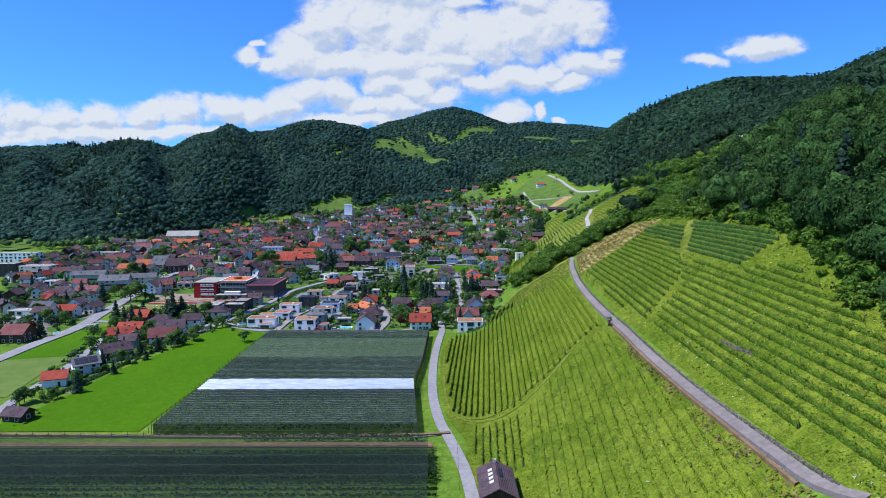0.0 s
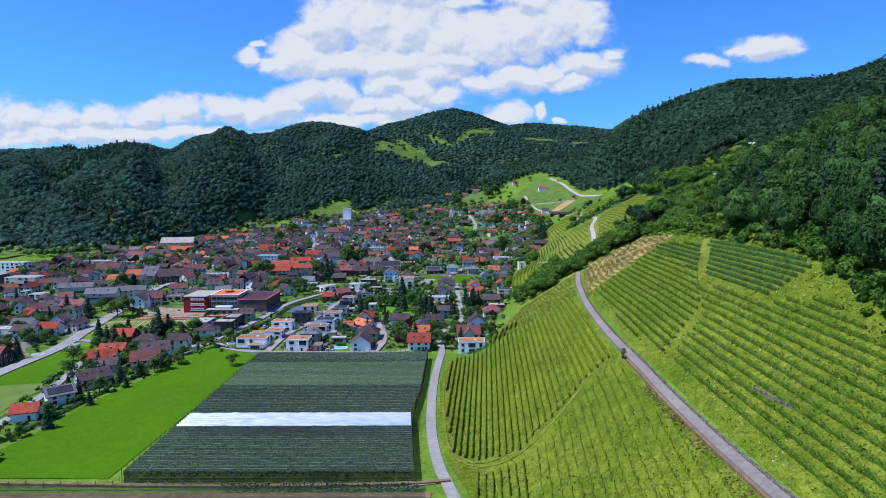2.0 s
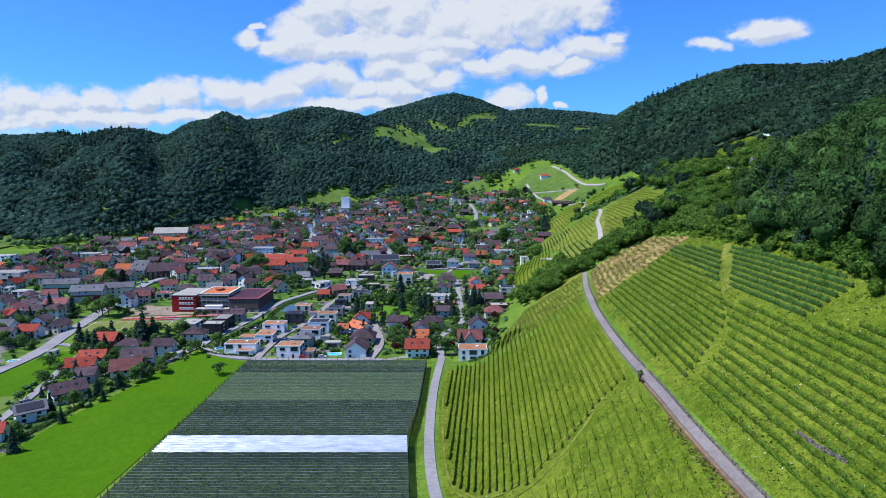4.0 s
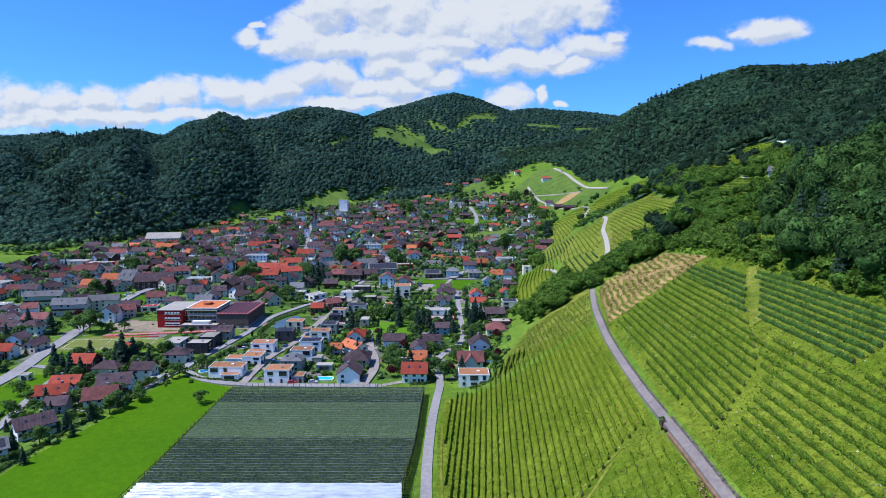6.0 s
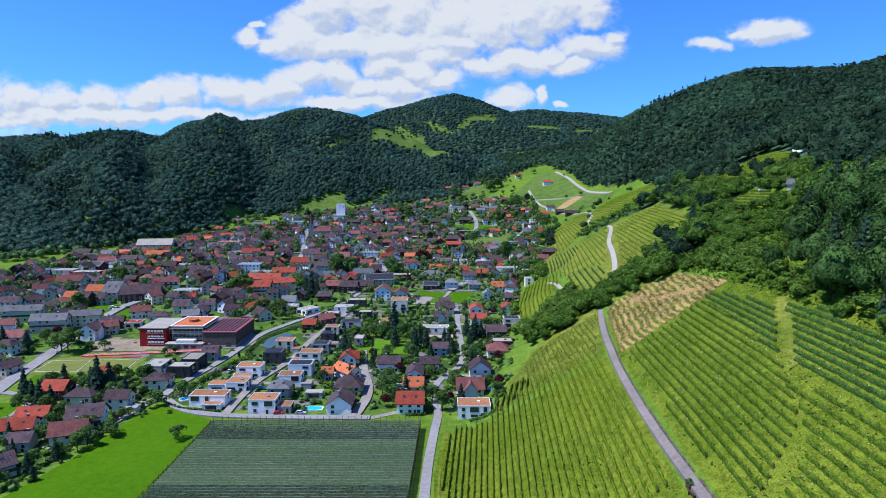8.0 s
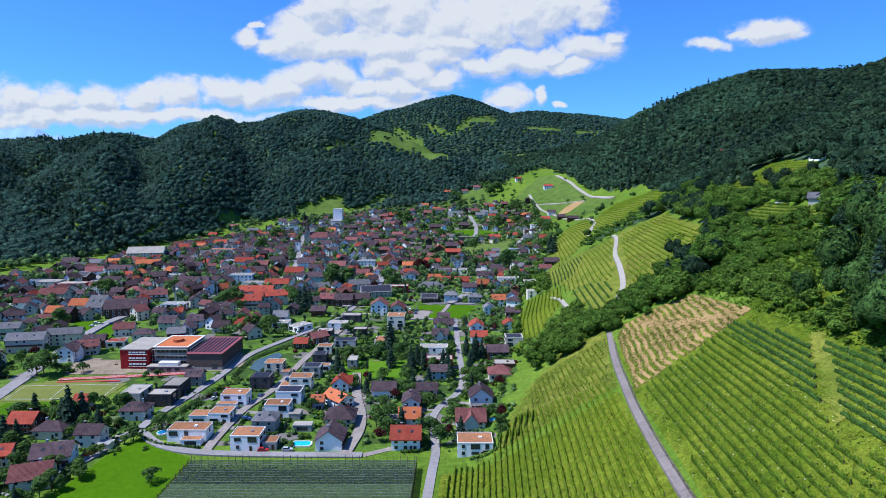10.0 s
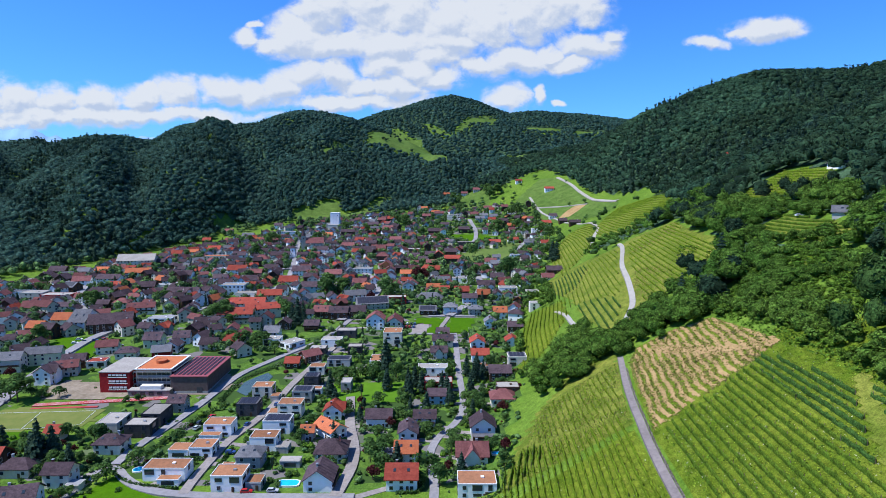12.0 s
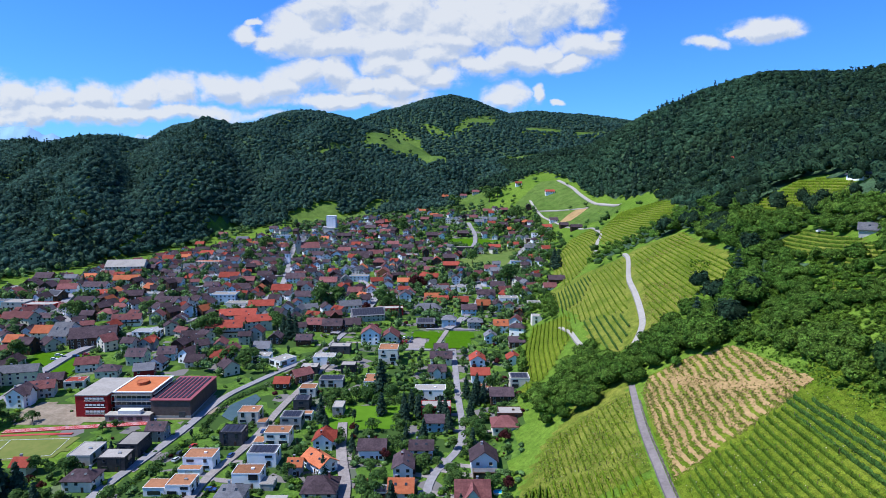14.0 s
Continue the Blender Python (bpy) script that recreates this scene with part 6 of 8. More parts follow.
house(77.6, 998.8, 16, 10, 6, 0, "gable", "grey", "red", detail=1)
house(107.2, 1026.0, 15, 10, 6, 0, "gable", "white", "red", detail=1)
house(37.6, 1109.8, 18, 10, 6, 0, "gable", "wood", "brown", detail=1)
house(80.3, 1139.4, 18, 10, 5, 0, "gable", "wood", "mauve", detail=1)
house(140.3, 923.1, 16, 10, 6, 0, "gable", "cream", "red", detail=1)
house(119.7, 906.4, 13, 9, 5, 0, "gable", "wood", "red", detail=1)
house(135.1, 1048.4, 11, 9, 6, 0, "flat", "wood", "gravel", detail=1)
house(141.7, 1000.0, 11, 9, 6, 0, "flat", "wood", "gravel", detail=1)
house(108.3, 696.2, 14, 9, 7, 0, "gable", "wood", "brown", detail=1)
house(100.7, 686.6, 11, 9, 5, 0, "gable", "cream", "mauve", detail=1)
house(81.4, 652.0, 11, 8, 5.5, 0, "flat", "cream", "gravel", detail=1)
house(76.1, 589.0, 12, 8, 5.6, 0, "flat", "cream", "gravel")
house(91.9, 781.2, 10, 9, 5, 0, "gable", "cream", "mauve", detail=1)
house(198.0, 1246.1, 16, 10, 6, 0, "gable", "white", "red", detail=1)
house(165.2, 1077.7, 14, 10, 7, 0, "gable", "cream", "red", detail=1)
house(197.0, 1017.6, 16, 9, 5, 0, "gable", "wood", "brown", detail=1)
house(188.5, 1064.8, 12, 9, 5, 0, "gable", "wood", "brown", detail=1)
house(180.6, 1106.8, 12, 9, 5, 0, "gable", "white", "brown", detail=1)
house(6.0, 1138.1, 13, 9, 7, 0, "gable", "cream", "brown", detail=1)
house(21.1, 1203.3, 22, 10, 9, 0, "flat", "cream", "gravel", detail=1)
house(-3.6, 1216.7, 16, 10, 9, 0, "gable", "cream", "mauve", detail=1)
house(72.9, 1396.9, 14, 10, 6, 0, "gable", "cream", "mauve", detail=1)
house(47.5, 1396.0, 13, 10, 6, 0, "gable", "cream", "mauve", detail=1)
house(75.6, 1208.2, 14, 10, 7, 0, "gable", "blue", "grey", detail=1)
house(88.1, 1178.4, 12, 10, 6, 0, "gable", "white", "red", detail=1)
house(155.4, 1355.1, 12, 9, 6, 0, "gable", "white", "red", detail=1)
house(381.1, 933.8, 11, 9, 7, 0, "gable", "white", "red", detail=1)
house(34.4, 455, 11.7, 9, 5, 0, "gable", "wood", "brown")
# deeper in the town
house(-413.3, 776.5, 17.5, 12.0, 5.6, 0, "gable", "wood", "brown", detail=1)
house(-403.3, 739.9, 13.2, 12.5, 5.6, 90, "gable", "wood", "brown", detail=1)
house(-379.6, 729.1, 11.9, 11.3, 5.6, 90, "gable", "wood", "brown", detail=1)
house(-355.0, 719.3, 15.9, 12.0, 5.6, 15, "gable", "white", "mauve", detail=1)
house(-383.4, 772.4, 12.8, 9.9, 5.6, 0, "gable", "cream", "grey", detail=1)
house(-347.9, 690.4, 14.1, 11.0, 5.6, -20, "gable", "wood", "solar", detail=1)
house(-367.1, 778.9, 12.9, 10.0, 5.6, 0, "gable", "cream", "orange", detail=1)
house(-355.4, 791.6, 13.1, 10.2, 5.6, 0, "gable", "cream", "mauve", detail=1)
house(-340.6, 787.6, 10.7, 8.3, 5.6, 0, "gable", "white", "red", detail=1)
house(-309.8, 697.2, 12.2, 9.5, 5.6, 10, "gable", "cream", "red", detail=1)
house(-302.1, 704.3, 10.3, 9.8, 5.6, 90, "gable", "cream", "orange", detail=1)
house(-278.4, 691.7, 17.1, 12.0, 5.6, 10, "gable", "wood", "brown", detail=1)
house(-239.5, 667.1, 13.5, 10.5, 5.6, 0, "gable", "white", "brown", detail=1)
house(-223.9, 665.2, 12.5, 9.7, 5.6, 0, "cross", "white", "brown", detail=1)
house(-267.1, 751.8, 16.8, 12.0, 5.6, 0, "gable", "white", "brown", detail=1)
house(-291.7, 755.5, 9.6, 9.1, 5.6, 90, "gable", "white", "brown", detail=1)
house(-280.2, 822.0, 12.5, 11.9, 5.6, 90, "gable", "white", "mauve", detail=1)
house(-334.9, 892.9, 12.4, 9.7, 6.2, 0, "gable", "cream", "red", detail=1)
house(-318.9, 905.0, 11.2, 8.8, 6.2, 10, "gable", "white", "orange", detail=1)
house(-321.5, 844.3, 10.3, 9.8, 5.6, 90, "gable", "white", "brown", detail=1)
house(-329.4, 833.3, 11.5, 8.9, 5.6, 0, "gable", "wood", "brown", detail=1)
house(-258.9, 658.4, 9.5, 9.0, 5.6, 90, "gable", "blue", "mauve", detail=1)
house(-265.9, 645.5, 9.3, 7.5, 5.6, 0, "gable", "white", "mauve", detail=1)
house(-265.0, 622.7, 11.9, 9.3, 5.6, 0, "hip", "cream", "mauve", detail=1)
house(-329.4, 608.2, 14.5, 11.3, 5.6, 10, "gable", "cream", "mauve", detail=1)
house(-305.2, 610.4, 11.2, 8.7, 5.6, 0, "gable", "cream", "brown", detail=1)
house(-293.4, 571.4, 8.0, 7.5, 5.6, 90, "gable", "white", "brown")
house(-279.9, 569.3, 14.8, 11.6, 5.6, 0, "gable", "cream", "orange")
house(-310.6, 644.2, 11.1, 8.6, 5.6, 10, "gable", "cream", "mauve", detail=1)
house(-307.1, 666.8, 13.5, 10.5, 5.6, 0, "gable", "white", "brown", detail=1)
house(-277.9, 618.3, 9.6, 7.5, 5.6, 0, "gable", "wood", "brown", detail=1)
house(-404.6, 723.8, 14.9, 11.7, 5.6, 0, "flat", "grey", "gravel", detail=1)
house(-380.3, 665.7, 12.5, 9.8, 5.6, 0, "flat", "blue", "grey", detail=1)
house(-300.6, 928.3, 15.9, 12.0, 6.2, 0, "gable", "white", "red", detail=1)
house(-251.2, 879.6, 16.3, 12.0, 6.2, 0, "gable", "white", "brown", detail=1)
house(-214.8, 850.1, 15.6, 12.0, 6.2, 0, "hip", "cream", "mauve", detail=1)
house(-200.3, 879.9, 23.1, 12.0, 6.2, 0, "gable", "white", "brown", detail=1)
house(-276.5, 871.6, 29.5, 12.0, 6.2, 0, "flat", "cream", "orange", detail=1)
house(-241.4, 787.5, 19.0, 12.0, 5.6, 0, "flat", "white", "grey", detail=1)
house(-221.2, 781.4, 20.0, 12.0, 5.6, 0, "gable", "white", "red", detail=1)
house(-222.2, 732.5, 13.0, 10.2, 5.6, 0, "gable", "white", "brown", detail=1)
house(-201.5, 660.9, 14.2, 13.5, 5.6, 90, "gable", "white", "brown", detail=1)
house(-190.4, 723.2, 16.0, 12.0, 5.6, 0, "gable", "cream", "brown", detail=1)
house(-207.2, 705.0, 12.4, 9.7, 5.6, 0, "gable", "white", "brown", detail=1)
house(-196.2, 763.0, 13.7, 10.7, 5.6, 0, "gable", "wood", "mauve", detail=1)
house(-150.4, 776.1, 18.6, 12.0, 5.6, 0, "gable", "white", "brown", detail=1)
house(-145.5, 829.3, 10.7, 10.2, 5.6, 90, "gable", "white", "red", detail=1)
house(-166.1, 845.7, 9.1, 8.6, 5.6, 90, "gable", "white", "orange", detail=1)
house(-149.3, 716.5, 17.9, 12.0, 5.6, 0, "gable", "cream", "red", detail=1)
house(-117.4, 812.3, 9.9, 7.7, 5.6, 0, "gable", "cream", "red", detail=1)
house(-112.2, 756.3, 16.9, 12.0, 5.6, 0, "gable", "cream", "mauve", detail=1)
house(-105.2, 826.9, 11.3, 10.8, 5.6, 90, "gable", "white", "grey", detail=1)
house(-88.2, 834.3, 12.1, 11.5, 5.6, 90, "gable", "cream", "orange", detail=1)
house(-85.0, 786.0, 20.1, 12.0, 5.6, 0, "flat", "blue", "gravel", detail=1)
house(-78.5, 708.6, 12.5, 9.7, 5.6, 0, "gable", "wood", "mauve", detail=1)
house(-65.1, 722.4, 8.0, 7.1, 5.6, 90, "gable", "white", "red", detail=1)
house(-176.3, 1070.3, 13.7, 10.7, 6.2, 0, "gable", "cream", "orange", detail=1)
house(-119.0, 1017.8, 14.5, 11.3, 6.2, 0, "gable", "cream", "red", detail=1)
house(-95.8, 922.0, 18.6, 12.0, 6.2, 0, "gable", "wood", "brown", detail=1)
house(-159.2, 925.8, 18.7, 12.0, 6.2, 0, "gable", "white", "brown", detail=1)
house(-131.6, 927.0, 14.4, 13.7, 6.2, 90, "gable", "white", "brown", detail=1)
house(-186.6, 790.5, 14.3, 11.2, 5.6, 0, "gable", "white", "brown", detail=1)
house(-231.6, 910.8, 12.7, 9.9, 6.2, 0, "gable", "cream", "brown", detail=1)
house(-132.6, 738.8, 13.2, 10.3, 5.6, 0, "gable", "wood", "brown", detail=1)
house(-128.4, 962.6, 16.6, 12.0, 6.2, 0, "gable", "cream", "mauve", detail=1)
house(-96.9, 1024.1, 17.9, 12.0, 6.2, 0, "gable", "wood", "brown", detail=1)
house(-148.5, 1091.4, 21.0, 12.0, 6.2, 0, "gable", "wood", "brown", detail=1)
house(-345.5, 1018.8, 11.3, 8.8, 6.2, 0, "gable", "wood", "red", detail=1)
house(-339.7, 1095.5, 12.3, 9.6, 6.2, 0, "gable", "cream", "mauve", detail=1)
house(-299.6, 1066.8, 17.0, 12.0, 6.2, 0, "gable", "white", "grey", detail=1)
house(-270.9, 1136.5, 12.8, 10.0, 6.2, 0, "gable", "white", "brown", detail=1)
house(-238.4, 1090.7, 29.7, 12.0, 6.2, 0, "flat", "blue", "gravel", detail=1)
house(-114.5, 1142.6, 18.4, 12.0, 6.2, 0, "gable", "wood", "brown", detail=1)
house(-86.8, 1113.3, 16.1, 12.0, 6.2, 0, "gable", "cream", "mauve", detail=1)
house(-67.3, 1024.5, 16.2, 12.0, 6.2, 0, "gable", "white", "mauve", detail=1)
house(-53.9, 972.0, 10.7, 10.2, 6.2, 90, "gable", "white", "grey", detail=1)
house(-43.9, 988.1, 15.6, 12.0, 6.2, 0, "gable", "wood", "brown", detail=1)
house(-83.4, 935.6, 19.0, 12.0, 6.2, 0, "gable", "wood", "mauve", detail=1)
house(-71.6, 870.1, 14.7, 11.5, 6.2, 0, "hip", "wood", "mauve", detail=1)
house(-54.5, 843.3, 9.0, 8.6, 5.6, 90, "gable", "cream", "orange", detail=1)
house(-36.2, 927.4, 17.3, 12.0, 6.2, 0, "flat", "dark", "gravel", detail=1)
house(-33.3, 866.4, 14.7, 11.4, 6.2, 0, "gable", "wood", "brown", detail=1)
house(-21.1, 847.0, 10.4, 8.1, 6.2, 0, "gable", "wood", "brown", detail=1)
house(-13.3, 885.1, 12.3, 9.6, 6.2, 0, "gable", "wood", "brown", detail=1)
house(-2.9, 885.5, 10.9, 10.4, 6.2, 90, "gable", "wood", "red", detail=1)
house(-31.2, 823.1, 11.3, 8.8, 5.6, 0, "gable", "wood", "mauve", detail=1)
house(-10.8, 826.6, 11.3, 8.9, 5.6, 0, "gable", "wood", "mauve", detail=1)
house(-26.4, 1007.8, 9.6, 9.1, 6.2, 90, "gable", "cream", "brown", detail=1)
house(6.0, 1013.1, 11.2, 8.8, 6.2, 0, "gable", "wood", "mauve", detail=1)
house(-11.5, 1096.1, 17.6, 12.0, 6.2, 0, "gable", "wood", "brown", detail=1)
house(-7.0, 782.3, 11.8, 9.2, 5.6, 0, "gable", "wood", "red", detail=1)
house(12.7, 906.5, 15.5, 12.0, 6.2, 0, "gable", "wood", "brown", detail=1)
house(67.8, 1188.2, 15.4, 12.0, 6.2, 0, "gable", "blue", "grey", detail=1)
house(59.9, 1222.0, 13.9, 10.9, 6.2, 0, "gable", "wood", "mauve", detail=1)
house(92.3, 1202.4, 13.7, 10.7, 6.2, 0, "gable", "white", "grey", detail=1)
house(124.1, 1196.9, 15.6, 12.0, 6.2, 0, "flat", "white", "gravel", detail=1)
house(106.4, 1164.9, 15.1, 11.8, 6.2, 0, "gable", "white", "brown", detail=1)
house(146.7, 1067.7, 11.9, 9.3, 6.2, 0, "flat", "white", "gravel", detail=1)
house(126.4, 985.2, 15.5, 12.0, 6.2, 0, "gable", "grey", "grey", detail=1)
house(141.3, 1109.0, 12.5, 9.7, 6.2, 0, "gable", "white", "brown", detail=1)
house(-40.6, 1282.1, 9.5, 9.0, 6.2, 90, "gable", "cream", "orange", detail=1)
house(-31.9, 1273.3, 11.5, 9.0, 6.2, 0, "gable", "cream", "orange", detail=1)
house(10.7, 1385.5, 13.8, 10.7, 6.2, 0, "gable", "wood", "orange", detail=1)
house(-26.0, 1207.9, 13.8, 10.7, 6.2, 0, "gable", "wood", "mauve", detail=1)
house(-10.5, 1239.3, 14.2, 11.0, 6.2, 0, "gable", "cream", "orange", detail=1)
house(-85.6, 1186.7, 15.4, 12.0, 6.2, 0, "gable", "wood", "red", detail=1)
house(-68.7, 1195.3, 15.5, 12.0, 6.2, 0, "gable", "white", "brown", detail=1)
house(-102.2, 1177.7, 13.4, 10.4, 6.2, 0, "gable", "wood", "mauve", detail=1)
house(-39.3, 1193.5, 9.7, 7.6, 6.2, 0, "flat", "white", "gravel", detail=1)
house(86.7, 1260.1, 14.4, 11.3, 6.2, 0, "gable", "wood", "mauve", detail=1)
house(115.2, 1235.4, 12.1, 9.4, 6.2, 0, "gable", "wood", "mauve", detail=1)
house(81.5, 782.2, 7.5, 7.5, 5.6, 0, "flat", "grey", "gravel", detail=1)
house(68.1, 862.1, 9.3, 7.5, 6.2, 0, "gable", "white", "grey", detail=1)
house(93.1, 878.7, 12.2, 9.5, 6.2, 0, "flat", "blue", "gravel", detail=1)
house(4.6, 676.4, 7.5, 7.5, 5.6, 0, "gable", "cream", "red", detail=1)
house(19.6, 668.9, 12.6, 9.8, 5.6, 0, "gable", "wood", "red", detail=1)
house(-26.9, 701.9, 10.3, 9.8, 5.6, 90, "gable", "white", "mauve", detail=1)
house(-33.1, 717.4, 9.5, 7.5, 5.6, 0, "gable", "cream", "red", detail=1)
house(-37.4, 724.8, 8.0, 7.1, 5.6, 90, "gable", "white", "brown", detail=1)
house(-55.1, 782.4, 10.6, 10.1, 5.6, 90, "gable", "orange", "mauve", detail=1)
house(241.0, 490.0, 8.0, 15.0, 2.8, 0, "hip", "white", "grey", lift=-.6)
house(227.4, 421.5, 13.2, 8.4, 4, 0, "flat", "white", "gravel")
house(191.5, 405.0, 13.5, 8.4, 3.4, -35, "gable", "grey", "grey", lift=-2.0)


# ---- low wings and garages of the flat-roofed houses ----
def garage(x, y, w, d, h, wall, roof, door=True):
    root = new("garage")
    root.matrix_basis = pose(x, y, float(land(x, y)))
    a, b = w / 2, d / 2
    part("wall", box(-a, a, -b, b, -1, h), BOX, WALLS[wall][0], root)
    part("roof_edge", box(-a - .15, a + .15, -b - .15, b + .15, h, h + .22), BOX, TRIM if wall == "white" else WALLS[wall][0], root)
    part("roof", box(-a + .1, a - .1, -b + .1, b - .1, h + .22, h + .3), BOX, ROOFS[roof][0], root)
    if door:
        part("garage_door", box(-1.5, 1.5, -b - .06, -b + .05, 0, 2.2), BOX, WALL_GREY, root)
    else:
        part("window", box(-a * .6, a * .6, -b - .06, -b + .05, .6, 2.2), BOX, GLASS, root)
    tagged(root, f"low flat-roofed {WALLS[wall][1]} garage with a {ROOFS[roof][1]} roof", "garage", "garages of the village")
    TAKEN.append((x, y, max(w, d) * .62))


garage(-101.4, 341, 8, 3.6, 2.6, "white", "sedum", False)
garage(-107.4, 366, 8.2, 7, 3.4, "white", "sedum", False)
garage(-100.5, 380.2, 9, 3.6, 2.7, "white", "sedum")
garage(-65.5, 369.6, 5, 6, 2.6, "grey", "gravel")
garage(-82.8, 350.5, 4.6, 5.6, 2.6, "white", "sedum")
garage(-84.6, 428, 4.2, 5.6, 2.6, "grey", "sedum")
garage(-79.8, 407, 4.4, 6, 2.6, "cream", "sedum")
garage(20.5, 376.6, 10, 3.6, 2.7, "wood", "grey", False)
garage(-135, 337.5, 5, 4.5, 2.5, "cream", "whiteflat")
garage(-59, 356, 8, 4.5, 2.7, "grey", "gravel", False)


# ---- buildings of their own kind ----
def thing(name, x, y, turn, label, category, group="", up=0.0):
    root = new(name)
    root.matrix_basis = pose(x, y, float(land(x, y)) + up, 0, 0, turn)
    return tagged(root, label, category, group)


def sports_hall():
    root = thing("sports_hall", -132.7, 453.5, 0, "large dark brown sports hall with solar panels on a red roof", "hall")
    part("wall", box(-9.8, 9.8, -18, 18, -1, 8.6), BOX, material("brown_panels", (.10, .07, .065), (.15, .11, .10), .5), root)
    part("roof", box(-10.2, 10.2, -18.4, 18.4, 8.6, 9.0), BOX, material("dark_red_sheet", (.22, .05, .06), (.30, .08, .085), .6, rough=.5), root)
    for i in range(8):
        for j in range(3):
            part("solar_panel", box(-9.0 + i * 2.3, -7.9 + i * 2.3, -15.5 + j * 10.4, -5.6 + j * 10.4, 9.05, 9.3), BOX, SOLAR, root)
    part("base_band", box(-9.9, 9.9, -18.1, 18.1, -1, .9), BOX, WALL_GREY, root)
    part("door", box(4, 7, -18.15, -18, 0, 3), BOX, WALL_DARK, root)
    TAKEN.append((-131, 453, 22))


def school():
    root = thing("school_building", -173, 450, 0, "three-storey dark red school block with a gravel roof", "school")
    part("wall", box(-8, 8, -13, 13, -1, 10.6), BOX, WALL_RED, root)
    part("roof", box(-8.3, 8.3, -13.3, 13.3, 10.6, 11.1), BOX, GRAVEL, root)
    for k in range(3):
        part("window_band", box(-3.2, 6.6, -13.12, -12.95, 1.3 + k * 3.4, 3.0 + k * 3.4), BOX, GLASS, root)
        for j in range(5):
            part("blind", box(-3.1 + j * 1.95, -1.5 + j * 1.95, -13.18, -13.1, 2.0 + k * 3.4, 3.0 + k * 3.4), BOX, TRIM, root)
        part("sill", box(-3.5, 6.9, -13.3, -12.95, 1.1 + k * 3.4, 1.3 + k * 3.4), BOX, TRIM, root)
        part("side_window_band", box(7.95, 8.12, -10, 10, 1.3 + k * 3.4, 3.0 + k * 3.4), BOX, GLASS, root)
    TAKEN.append((-173, 450, 14))
    root = thing("school_extension", -153.5, 452, 0, "school extension in scaffolding with an orange roof and round skylight", "school")
    part("wall", box(-9.5, 9.5, -12, 12, -1, 11), BOX, WALL_GREY, root)
    part("roof", box(-10, 10, -12.5, 12.5, 11, 11.4), BOX, material("orange_roof_coating", (.42, .13, .055), (.52, .18, .08), .5), root)
    for x0, x1, y0, y1 in ((-10.2, 10.2, -12.7, -11.7), (-10.2, 10.2, 11.7, 12.7), (-10.2, -9.2, -11.7, 11.7), (9.2, 10.2, -11.7, 11.7)):
        part("roof_edge", box(x0, x1, y0, y1, 11.3, 11.7), BOX, TRIM, root)
    n = 20
    ring = [(2.9 * math.cos(k * 2 * math.pi / n) - 1, 3.6 * math.sin(k * 2 * math.pi / n) + 1) for k in range(n)]
    part("skylight_drum", [(px, py, 11.3) for px, py in ring] + [(px, py, 12.9) for px, py in ring] + [(px * .8 - .2, py * .8 + .2, 12.6) for px, py in ring],
         [(k, (k + 1) % n, n + (k + 1) % n, n + k) for k in range(n)] + [(n + k, n + (k + 1) % n, 2 * n + (k + 1) % n, 2 * n + k) for k in range(n)] + [tuple(range(2 * n, 3 * n))], ROOF_ORANGE, root)
    for k in range(3):
        part("window_band", box(-8.8, 8.8, -12.12, -11.95, 1.4 + k * 3.4, 3.2 + k * 3.4), BOX, GLASS, root)
        part("side_window_band", box(9.45, 9.62, -11, 11, 1.4 + k * 3.4, 3.2 + k * 3.4), BOX, GLASS, root)
        for yy in (-13.6,):
            part("scaffold_deck", box(-10, 10, yy, yy + 1, 3.6 + k * 3.3, 3.72 + k * 3.3), BOX, METAL, root)
        part("scaffold_side_deck", box(10.2, 11.2, -12, 12, 3.6 + k * 3.3, 3.72 + k * 3.3), BOX, METAL, root)
    for j in range(9):
        part("scaffold_pole", box(-10 + j * 2.5 - .05, -10 + j * 2.5 + .05, -13.7, -13.6, -.5, 12.2), BOX, METAL, root)
        part("scaffold_pole", box(11.15, 11.25, -12 + j * 3 - .05, -12 + j * 3 + .05, -.5, 12.2), BOX, METAL, root)
    TAKEN.append((-153, 452, 16))
    root = thing("school_annex", -152.5, 434, 0, "low pale concrete annex in front of the school", "annex")
    part("wall", box(-11, 11, -2.5, 2.5, -1, 3.2), BOX, PAVING, root)
    part("roof", box(-11.2, 11.2, -2.7, 2.7, 3.2, 3.5), BOX, GRAVEL, root)
    part("cover_sheet", box(-5, 6, -1.5, 2.2, 3.5, 5.4), BOX, TRIM, root)
    for j in range(4):
        part("window", box(-9 + j * 4.5, -6.4 + j * 4.5, -2.6, -2.45, 1, 2.5), BOX, GLASS, root)
    TAKEN.append((-152, 434, 10))


